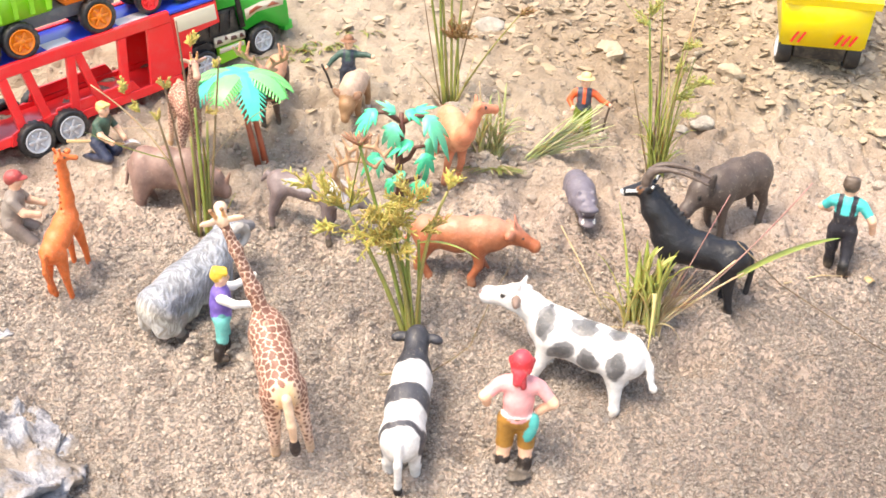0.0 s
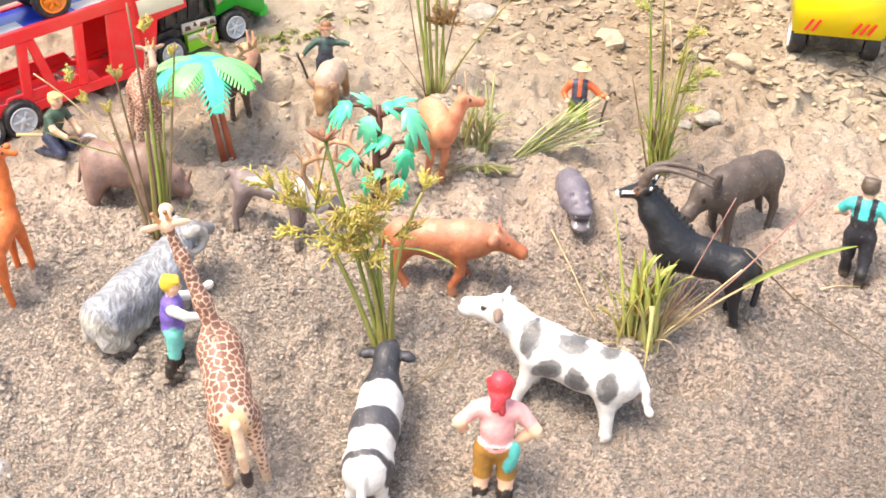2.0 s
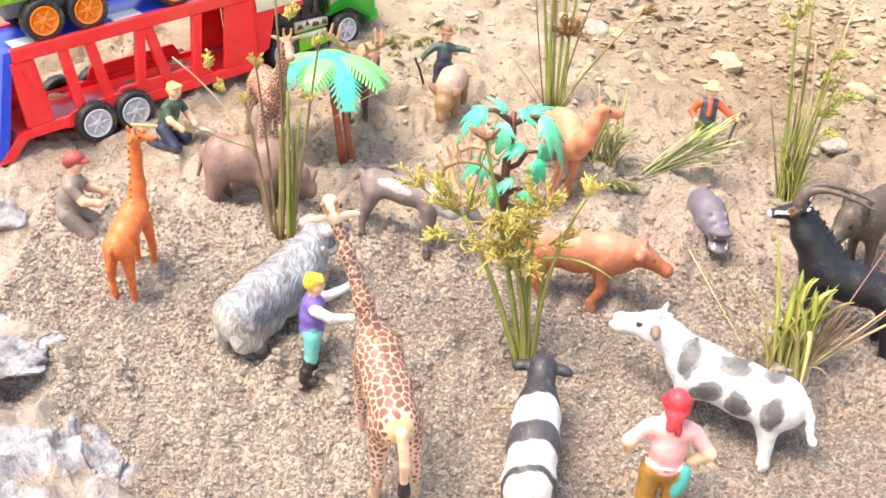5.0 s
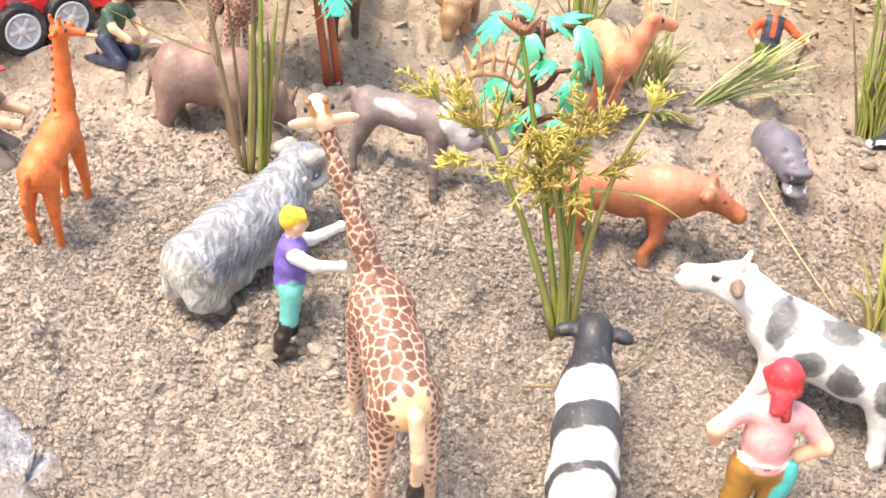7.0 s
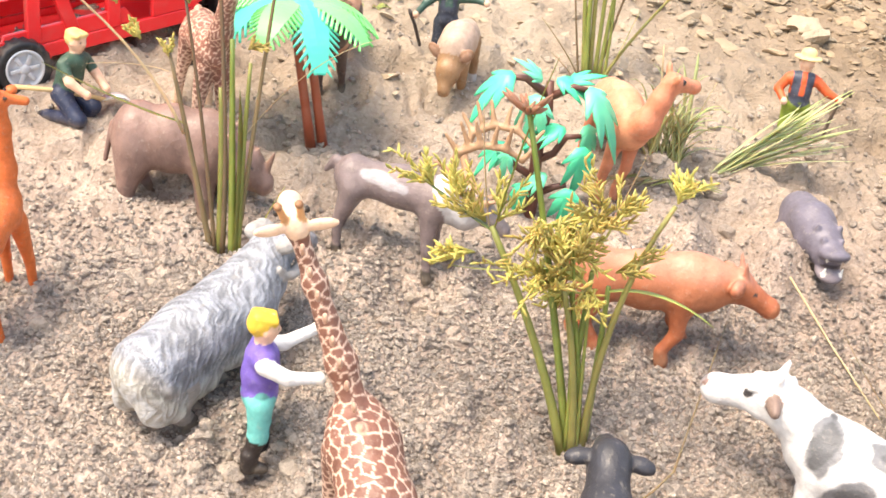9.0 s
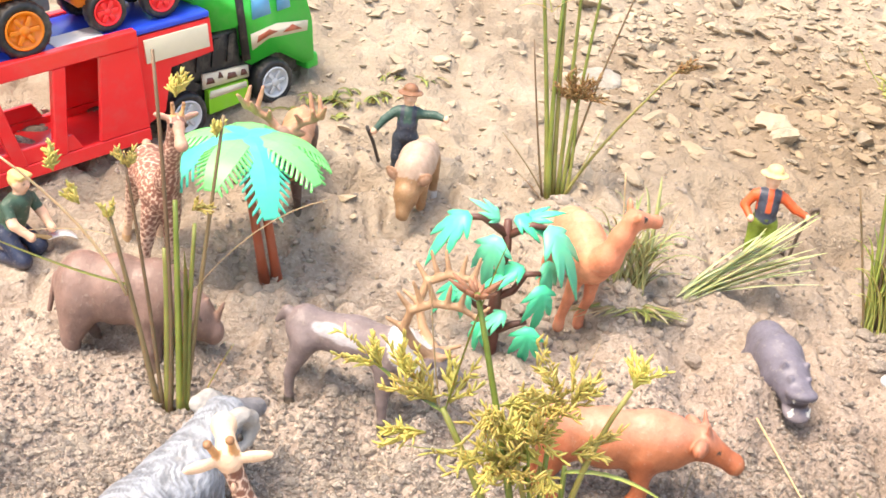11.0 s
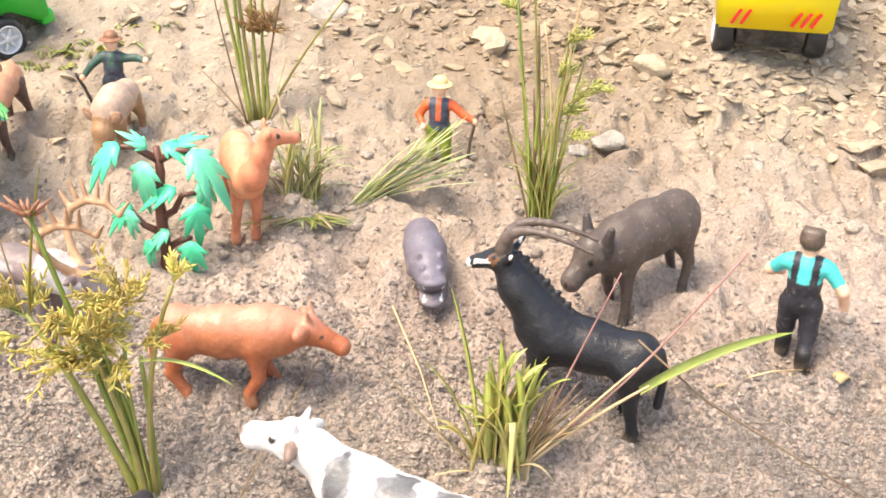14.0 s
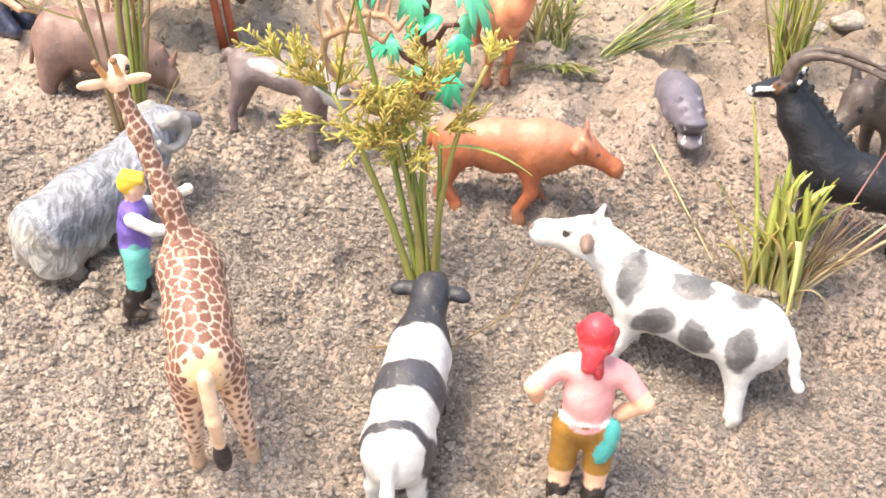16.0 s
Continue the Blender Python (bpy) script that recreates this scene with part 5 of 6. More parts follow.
def loaded_tipper():
    """The toy lorry that rides on the upper deck."""
    base = on_bank(-0.2870, 0.1055, 37.5)
    t = thing("toy_tipper", base @ Matrix.Translation((0.019, 0.002, 0.0640)), "small toy tipper with lime bed and orange cab", "toy truck")
    bm = bmesh.new()
    prism(bm, [(-58, 24), (18, 24), (24, 50), (-64, 50)], 2, 38)
    bmesh.ops.bevel(bm, geom=bm.edges[:], offset=1.0 * MM, segments=2, affect="EDGES")
    body = part("bed", bm, LIME, t, "lime green tipper bed")
    for i in range(7):
        bm = bmesh.new()
        prism(bm, [(-52 + 11 * i, 26), (-49 + 11 * i, 26), (-49 + 11.4 * i, 48), (-52 + 11.4 * i, 48)], 0.6, 2.4)
        part("rib", bm, LIME, body, smooth=False)
    bm = bmesh.new()
    box(bm, -52, 62, 8, 32, 14, 23, 1)
    part("chassis", bm, GREY, t)
    bm = bmesh.new()
    prism(bm, [(26, 24), (64, 24), (68, 32), (64, 50), (28, 52)], 2, 38)
    bmesh.ops.bevel(bm, geom=bm.edges[:], offset=1.2 * MM, segments=2, affect="EDGES")
    part("cab", bm, ORANGE, t, "orange cab")
    bm = bmesh.new()
    prism(bm, [(30, 38), (58, 38), (56, 47), (31, 48)], 1.2, 2.3)
    part("window", bm, WINDOW, t, smooth=False)
    for x in (-34, -8, 46):
        for y, s in ((3, -1), (37, 1)):
            wheel(t, x, y, 11.5, 12.5, 9, ORANGE, s)
    l = thing("toy_loader", base @ Matrix.Translation((0.010, 0.004, 0.0640)), "small orange toy loader with red wheels on the blue deck", "toy truck")
    bm = bmesh.new()
    prism(bm, [(82, 12), (134, 12), (136, 22), (116, 26), (112, 42), (92, 42), (88, 26), (82, 24)], 6, 32)
    bmesh.ops.bevel(bm, geom=bm.edges[:], offset=1.0 * MM, segments=2, affect="EDGES")
    part("body", bm, ORANGE, l)
    bm = bmesh.new()
    prism(bm, [(134, 6), (148, 4), (146, 16), (136, 20)], 4, 34)
    part("bucket", bm, YELLOW, l, smooth=False)
    for x in (94, 120):
        for y, s in ((5, -1), (33, 1)):
            wheel(l, x, y, 9, 9.5, 7, RED, s)


def dump_truck():
    t = thing("toy_dump_truck", on_bank(0.2440, 0.240, 79), "yellow plastic toy dump truck on blue chassis, seen from behind", "toy truck")
    # x ahead, y = 0 at the left wheels, to -46 at the right
    bm = bmesh.new()
    prism(bm, [(-16, 22), (70, 24), (78, 62), (-22, 66)], -54, 8)
    bmesh.ops.bevel(bm, geom=bm.edges[:], offset=2.0 * MM, segments=2, affect="EDGES")
    body = part("bed", bm, YELLOW, t, "glossy yellow tipper bed")
    bm = bmesh.new()
    prism(bm, [(-24, 62), (80, 60), (80, 67), (-26, 69)], -57, 11)
    part("bed_rim", bm, YELLOW, body, smooth=False)
    for i, y in enumerate((-2, -7, -34, -39, -44)):
        bm = bmesh.new()
        m = pose(0, 0, 0, 25, 0, 0)
        box(bm, -18.6, -17.4, y - 0.8, y + 0.8, 27, 37, 0.2, m)
        part("stripe", bm, RED, body, "thin red printed stripe")
    bm = bmesh.new()
    box(bm, -12, 120, -42, -4, 10, 23, 1.5)
    part("chassis", bm, BLACK, t)
    bm = bmesh.new()
    prism(bm, [(20, 10), (76, 10), (76, 24), (20, 24)], -58, -44)
    part("side_tank", bm, BLUE, t, "blue side frame", smooth=False)
    bm = bmesh.new()
    prism(bm, [(82, 16), (124, 16), (128, 40), (118, 64), (84, 66)], -52, 6)
    bmesh.ops.bevel(bm, geom=bm.edges[:], offset=2.0 * MM, segments=2, affect="EDGES")
    part("cab", bm, BLUE, t, "blue cab")
    for x in (0, 98):
        for y, s in ((2, 1), (-48, -1)):
            wheel(t, x, y, 13, 13.5, 11, CHROME, s)


# ---- plastic trees ----
def frond(bm, length, width, droop, teeth=15):
    """A feather-shaped palm frond along +x: a solid middle and a comb of leaflets on both edges; mm."""
    def at(f, side):
        z = 4.5 * math.sin(f * 2.0) - droop * f ** 2
        x = length * f * (1 - 0.12 * f * f)
        return Vector((x, side, z + 1.2 - 0.02 * side * side))

    def slab(points):
        top = [bm.verts.new(p * MM) for p in points]
        low = [bm.verts.new((p - Vector((0, 0, 0.8))) * MM) for p in points]
        bm.faces.new(top)
        bm.faces.new(low[::-1])
        for k in range(len(top)):
            bm.faces.new((top[k], low[k], low[(k + 1) % len(top)], top[(k + 1) % len(top)]))

    def wide(f):
        return width * max(math.sin(math.pi * min(f * 0.84 + 0.08, 1)), 0.05) ** 0.65

    for side in (-1, 1):
        for i in range(teeth):
            f, g = i / teeth, (i + 1) / teeth
            a, b = at(f, 0), at(g, 0)
            slab([a, b, at(g, side * wide(g) * 0.58), at(f, side * wide(f) * 0.58)])
            mid, w = (f + g) / 2, wide((f + g) / 2)
            lead = 0.075 * (1 - mid * 0.5)
            tip = at(min(mid + lead, 1.0), side * w)
            slab([at(f + 0.10 / teeth, side * w * 0.56), at(g - 0.30 / teeth, side * w * 0.56), tip + Vector((0.5, 0, -0.8)), tip + Vector((-0.6, 0, -0.8))])
    bmesh.ops.recalc_face_normals(bm, faces=bm.faces)


def toy_palm():
    t = thing("toy_palm", pose(-0.1385, 0.1005, stand(-0.1385, 0.1005) - 0.003), "plastic toy palm with two brown trunks and turquoise-lime fronds", "toy tree")
    top = Vector((-0.013, 0.0, 0.060))
    for s in (-1, 1):
        bm = bmesh.new()
        tube(bm, [(0.0025 * s + top.x * f, 0.001 * s, 0.062 * f) for f in (0, 0.25, 0.5, 0.75, 1)], [0.0024, 0.002, 0.0019, 0.0018, 0.0017], 10)
        part("trunk", bm, BROWN_TRUNK, t)
    for i in range(9):
        bm = bmesh.new()
        frond(bm, 39 if i % 2 else 38, 10.4, 25 if i % 2 else 15)
        mat = TEAL_LEAF if i % 2 else LIME_LEAF
        f = part("frond", bm, mat, t, "turquoise toothed frond" if i % 2 else "lime toothed frond", smooth=False)
        f.matrix_basis = Matrix.Translation(top + Vector((0, 0, 0.002 + 0.0006 * (i % 2)))) @ pose(0, 0, 0, 0, 0, 40 * i + 12)


def lobed_leaf(bm, size):
    """A hand-shaped plastic leaf, stalk at the origin, pointing along +x; mm."""
    tips = [(-62, 0.52), (-27, 0.82), (0, 1.08), (27, 0.80), (62, 0.50)]
    ring = [(0, -0.10)]
    for i, (a, r) in enumerate(tips):
        if i:
            m = (tips[i - 1][0] + a) / 2
            ring.append((0.46 * math.cos(radians(m)) + 0.08, 0.46 * math.sin(radians(m))))
        for da, k in ((-12, 0.62), (-6.5, 0.82), (0, 1.0), (6.5, 0.80), (12, 0.62)):
            ring.append((r * k * math.cos(radians(a + da)) + 0.08, r * k * math.sin(radians(a + da))))
    ring.append((0, 0.10))
    def bend(x, y, dz):
        return Vector((x * size, y * size, (0.12 - 0.75 * (x * x + 0.8 * y * y)) * size + dz)) * MM
    c1, c0 = bm.verts.new(bend(0.2, 0, 0.9)), bm.verts.new(bend(0.2, 0, -0.3))
    up = [bm.verts.new(bend(x, y, 0.5)) for x, y in ring]
    dn = [bm.verts.new(bend(x, y, -0.5)) for x, y in ring]
    n = len(ring)
    for i in range(n):
        j = (i + 1) % n
        bm.faces.new((c1, up[i], up[j]))
        bm.faces.new((c0, dn[j], dn[i]))
        bm.faces.new((up[i], dn[i], dn[j], up[j]))
    bmesh.ops.recalc_face_normals(bm, faces=bm.faces)


def toy_tree():
    x0, y0 = -0.0470, 0.0760
    t = thing("toy_tree", pose(x0, y0, stand(x0, y0) - 0.003), "plastic toy tree with dark trunk and drooping mint-green lobed leaves", "toy tree")
    bm = bmesh.new()
    tube(bm, [(0, 0, 0), (0.0008, 0, 0.010), (0.0, 0, 0.020), (-0.0006, 0, 0.036), (0.001, 0, 0.050), (0, 0, 0.062)], [0.0034, 0.0027, 0.0028, 0.0024, 0.0021, 0.0016], 9)
    part("trunk", bm, DARK_TRUNK, t)
    for p in ([(0, 0, 0.028), (0.006, -0.001, 0.032), (0.010, -0.002, 0.040), (0.016, -0.002, 0.041)], [(0, 0, 0.020), (-0.008, 0, 0.024), (-0.013, 0, 0.031)], [(0, 0, 0.012), (0.008, -0.003, 0.018), (0.013, -0.004, 0.020)],
              [(0, 0, 0.055), (0.010, -0.001, 0.061), (0.017, -0.001, 0.060)], [(0, 0, 0.056), (-0.010, 0, 0.062), (-0.018, -0.001, 0.062)]):
        bm = bmesh.new()
        tube(bm, p, [0.0019 - 0.0008 * k / (len(p) - 1) for k in range(len(p))], 7)
        part("branch", bm, DARK_TRUNK, t)
    # stalk end (x, y, z), way of the tip in the upright plane, size, paler plastic or not
    leaves = [((-15, -2, 62), 205, 21, 0), ((-5, -2, 62), 110, 11, 1), ((-3, -4, 56), 250, 22, 1), ((14, -3, 59), -28, 26, 1), ((3, 1, 61), 10, 15, 0), ((8, -6, 43), 175, 15, 0), ((15, -5, 37), -75, 20, 0),
              ((17, 2, 44), -60, 16, 1), ((4, -6, 23), 195, 12, 1), ((14, -6, 19), -95, 19, 0), ((-13, 3, 31), 200, 15, 0), ((-12, -2, 32), 250, 13, 1), ((-4, -4, 18), 240, 12, 0), ((9, 4, 60), 60, 12, 0)]
    for (x, y, z), way, size, pale in leaves:
        bm = bmesh.new()
        lobed_leaf(bm, size * 0.88)
        leaf = part("leaf", bm, MINT_LEAF if pale else JADE_LEAF, t)
        tip = Vector((math.cos(radians(way)), -0.35, math.sin(radians(way)) * 0.9)).normalized()
        face = Vector((0.25 * math.cos(radians(way)), -0.45, 0.85))
        face = (face - tip * face.dot(tip)).normalized()
        turn = Matrix((tip, face.cross(tip), face)).transposed().to_4x4()
        leaf.matrix_basis = Matrix.Translation((x * MM, y * MM, z * MM)) @ turn


# ---- live plants ----
def seed_spray(bm, tip, way, length, count, rng, wide=0.5):
    """Little plump spikelets along fine branches that spread from a point; metres."""
    w = Vector(way).normalized()
    for b in range(max(6, count // 4)):
        d = (w + Vector((rng.uniform(-1, 1), rng.uniform(-1, 1), rng.uniform(-0.5, 0.8))) * wide).normalized()
        ln = length * rng.uniform(0.4, 1.25)
        end = Vector(tip) + d * ln + Vector((0, 0, -0.15 * ln))
        tube(bm, [tip, Vector(tip) + d * ln * 0.5, end], [0.00035, 0.0003, 0.0002], 4)
        for k in range(12):
            f = 0.22 + 0.78 * k / 11
            p = Vector(tip) * (1 - f) + end * f
            s = (d + Vector((rng.uniform(-1, 1), rng.uniform(-1, 1), rng.uniform(-0.7, 1))) * 0.9).normalized()
            ln2 = rng.uniform(0.0026, 0.0050) * min(1.0, length / 0.013)
            tube(bm, [p, p + s * ln2 * 0.4, p + s * ln2 * 0.75, p + s * ln2], [0.0002, 0.00048, 0.0004, 0.00012], 5)


def bow(a, b, c, n=9):
    """A curve from a to c, drawn towards b; metres."""
    a, b, c = Vector(a), Vector(b), Vector(c)
    return [a * (1 - f) ** 2 + b * 2 * f * (1 - f) + c * f * f for f in (i / (n - 1) for i in range(n))]


def clump(name, x, y, label, category, stems, blades, sprays=(), seeds=SEEDS, leaf=BLADE, seed=1):
    """stems: (from, towards, to, thickness, material); blades: (from, towards, to, half width, material); sprays: (at, way, length, count)."""
    rng = random.Random(seed)
    t = thing(name, pose(x, y, stand(x, y) - 0.003), label, category)
    for a, b, c, r, mat in stems:
        bm = bmesh.new()
        tube(bm, bow(a, b, c), [r * (1 - 0.45 * i / 8) for i in range(9)], 6)
        part("stem", bm, mat or STEM, t)
    for at, way, ln, count in sprays:
        bm = bmesh.new()
        seed_spray(bm, at, way, ln, count, rng)
        part("seed_head", bm, seeds, t, "golden-green seed head" if seeds is SEEDS else "brown dry seed head")
    for a, b, c, w, mat in blades:
        bm = bmesh.new()
        blade_mesh(bm, bow(a, b, c), w)
        part("blade", bm, mat or leaf, t)
    return t


def tuft_blades(rng, count, foot, spread, low, high, width, sag=0.3, drift=0.0):
    """Blades that fan out from one foot, the outer ones bending over."""
    out = []
    for _ in range(count):
        fx, fy = rng.uniform(-foot, foot), rng.uniform(-foot, foot) * 0.6
        tx, ty, h = rng.uniform(-spread, spread) + drift, rng.uniform(-spread, spread) * 0.5, rng.uniform(low, high)
        out.append(((fx, fy, 0), (fx + tx * 0.25, fy + ty * 0.25, h * (0.7 + 0.5 * sag)), (fx + tx, fy + ty, h * (1 - sag * abs(tx) / spread)), width * rng.uniform(0.6, 1.2), None))
    return out


def place_plants():
    rng = random.Random(4)
    # the clump in the middle, with golden heads
    stems = [((0.0022 * math.cos(a), 0.002 * math.sin(a), 0), (-0.003 + 0.0016 * math.cos(a), 0.001 + 0.001 * math.sin(a), 0.035), (-0.010 + 0.007 * math.cos(a * 2 + 1), 0.002 + 0.003 * math.sin(a), h), 0.0012 + 0.0004 * math.sin(3 * a), None) for a, h in ((0.3, 0.062), (1.3, 0.074), (2.4, 0.068), (3.6, 0.080), (4.7, 0.066), (5.6, 0.058))]
    stems += [((-0.003, 0, 0), (-0.014, 0.003, 0.036), (-0.038, 0.008, 0.078), 0.0019, None), ((-0.001, 0.002, 0), (-0.013, 0.003, 0.052), (-0.0325, 0.007, 0.119), 0.0016, None), ((0.0035, 0, 0), (0.0, 0, 0.056), (0.0165, -0.003, 0.096), 0.0014, None),
              ((0.004, 0.002, 0), (0.004, 0.002, 0.03), (0.002, 0.002, 0.064), 0.0015, None)]
    blades = [((-0.037, 0.008, 0.077), (-0.033, 0.007, 0.108), (-0.026, 0.006, 0.136), 0.0017, STEM), ((-0.037, 0.008, 0.076), (-0.050, 0.011, 0.082), (-0.064, 0.014, 0.091), 0.0020, STEM), ((0.002, 0, 0.063), (0.018, -0.004, 0.069), (0.036, -0.008, 0.058), 0.0018, None),
              ((-0.039, 0.008, 0.078), (-0.044, 0.010, 0.10), (-0.046, 0.011, 0.118), 0.0008, DRY), ((-0.012, 0.002, 0.07), (-0.030, 0.006, 0.062), (-0.050, 0.010, 0.062), 0.0008, None), ((-0.01, 0, 0.07), (0.0, -0.002, 0.09), (0.004, -0.004, 0.112), 0.0007, DRY)]
    sprays = [((rng.uniform(-0.026, 0.000), rng.uniform(-0.004, 0.008), rng.uniform(0.056, 0.086)), (rng.uniform(-0.8, 0.8), rng.uniform(-0.6, 0.4), rng.uniform(-0.3, 0.9)), rng.uniform(0.013, 0.023), 30) for _ in range(15)]
    sprays += [((-0.040, 0.009, 0.079), (-0.6, 0, 0.5), 0.020, 36), ((-0.058, 0.013, 0.088), (-0.6, 0, 0.7), 0.016, 27), ((-0.050, 0.011, 0.085), (-0.3, 0, 0.9), 0.014, 27), ((-0.042, 0.009, 0.068), (-0.9, 0, -0.1), 0.013, 24), ((-0.036, 0.008, 0.08), (0.3, 0, 0.9), 0.014, 27),
               ((0.017, -0.003, 0.097), (0.3, 0, 0.7), 0.012, 32), ((0.003, 0, 0.07), (0.9, 0, 0.35), 0.014, 27), ((0.0, 0, 0.088), (0.35, 0, 0.9), 0.012, 27)]
    t = clump("sedge_clump", -0.0372, -0.0455, "green sedge clump with golden seed heads stuck in the sand", "sedge", stems, blades, sprays, seed=3)
    # brown star at its tip
    bm = bmesh.new()
    tip = Vector((-0.0325, 0.007, 0.117))
    for i in range(11):
        a, e = 2 * math.pi * i / 11, rng.uniform(0.3, 1.0)
        d = Vector((math.cos(a) * 0.8, math.sin(a) * 0.8, e)).normalized() * rng.uniform(0.006, 0.012)
        tube(bm, [tip, tip + d * 0.6, tip + d], [0.0005, 0.0010, 0.0003], 5)
    part("seed_head", bm, RUST_SEEDS, t, "reddish-brown star-shaped head")
    # the clump by the ram
    clump("sedge_clump", -0.166, 0.0280, "green sedge stems with sparse golden heads beside the grey ram", "sedge",
          [((0.002, 0, 0), (0.0, 0, 0.04), (-0.003, 0.002, 0.088), 0.0017, None), ((-0.003, 0.001, 0), (-0.004, 0, 0.05), (-0.006, 0.001, 0.070), 0.0016, None), ((-0.005, 0, 0), (-0.014, 0, 0.04), (-0.024, -0.003, 0.082), 0.0014, TWIG), ((0.004, 0.001, 0), (0.003, 0.001, 0.04), (0.004, 0.002, 0.080), 0.0013, None),
           ((-0.018, -0.002, 0.052), (-0.030, -0.004, 0.080), (-0.060, -0.010, 0.104), 0.0007, DRY), ((-0.004, 0, 0.0), (-0.010, 0, 0.05), (-0.020, -0.002, 0.105), 0.0010, TWIG), ((0.003, 0.002, 0), (0.006, 0.002, 0.05), (0.012, 0.003, 0.120), 0.0011, TWIG), ((-0.002, 0, 0), (-0.001, 0, 0.05), (-0.012, 0.003, 0.14), 0.0012, TWIG)],
          [((0.003, -0.001, 0), (0.003, -0.001, 0.035), (0.001, 0, 0.070), 0.0032, STEM), ((-0.018, -0.002, 0.056), (-0.036, -0.005, 0.060), (-0.066, -0.012, 0.076), 0.0015, STEM), ((-0.024, -0.003, 0.075), (-0.034, -0.004, 0.078), (-0.052, -0.008, 0.076), 0.0007, DRY), ((0.006, 0, 0), (0.012, -0.001, 0.02), (0.020, -0.002, 0.036), 0.0016, None), ((0.002, 0.002, 0.05), (0.024, 0.001, 0.086), (0.050, -0.003, 0.096), 0.0007, DRY)],
          [((-0.042, -0.006, 0.098), (-0.2, 0, 0.8), 0.0088, 14), ((-0.034, -0.004, 0.086), (-0.4, 0, 0.6), 0.0068, 12), ((-0.024, -0.003, 0.080), (-0.2, 0, 0.9), 0.0068, 12), ((-0.004, 0.002, 0.125), (0, 0, 1), 0.0109, 21), ((0.010, 0.003, 0.112), (0.3, 0, 0.9), 0.0088, 16), ((-0.018, -0.002, 0.100), (-0.3, 0, 0.9), 0.0088, 16), ((0.003, 0.002, 0.085), (0.5, -0.2, 0.4), 0.0068, 12)], seed=5)
    # tall clump behind the camel
    clump("sedge_clump", -0.0135, 0.172, "tall green sedge with brown tufted heads behind the camel", "sedge",
          [((-0.003, 0, 0), (-0.008, 0, 0.04), (-0.024, 0.002, 0.125), 0.00133, None), ((0.0, 0.001, 0), (-0.005, 0, 0.05), (-0.014, 0.002, 0.15), 0.00125, None), ((0.002, 0, 0), (0.0, 0, 0.05), (-0.004, 0.001, 0.14), 0.00117, None), ((0.004, 0, 0), (0.003, 0, 0.04), (0.008, 0.001, 0.12), 0.00109, None), ((0.003, 0.001, 0), (0.006, 0, 0.04), (0.026, 0.001, 0.115), 0.00070, TWIG),
           ((0.004, -0.001, 0), (0.014, 0, 0.026), (0.046, -0.002, 0.068), 0.00094, None), ((-0.004, 0, 0), (-0.010, 0, 0.012), (-0.028, 0.001, 0.030), 0.00047, TWIG), ((-0.005, 0, 0), (-0.012, 0, 0.03), (-0.020, 0.001, 0.075), 0.00062, TWIG), ((0.006, 0, 0), (0.007, 0, 0.02), (0.004, 0, 0.052), 0.00101, None), ((-0.002, -0.001, 0), (-0.008, -0.001, 0.04), (-0.010, 0, 0.10), 0.00140, None)],
          [((-0.014, 0.001, 0.088), (-0.022, -0.002, 0.094), (-0.030, -0.004, 0.090), 0.00078, None), ((-0.014, 0.001, 0.088), (-0.008, -0.002, 0.097), (-0.001, -0.003, 0.096), 0.00078, None), ((-0.014, 0.001, 0.088), (-0.018, 0, 0.10), (-0.022, 0, 0.112), 0.00078, None), ((0.006, 0, 0), (0.012, -0.002, 0.02), (0.017, -0.004, 0.040), 0.00094, None), ((-0.006, -0.002, 0), (-0.012, -0.004, 0.008), (-0.022, -0.008, 0.016), 0.0012, DRY)],
          [((0.003, 0, 0.048), (0.0, -0.2, 0.8), 0.016, 60), ((0.046, -0.002, 0.067), (0.6, 0, 0.5), 0.010, 45), ((0.003, 0, 0.050), (0.8, -0.1, 0.5), 0.012, 30), ((0.001, 0, 0.050), (-0.8, -0.1, 0.5), 0.010, 24)], seeds=BROWN_SEEDS, seed=7)
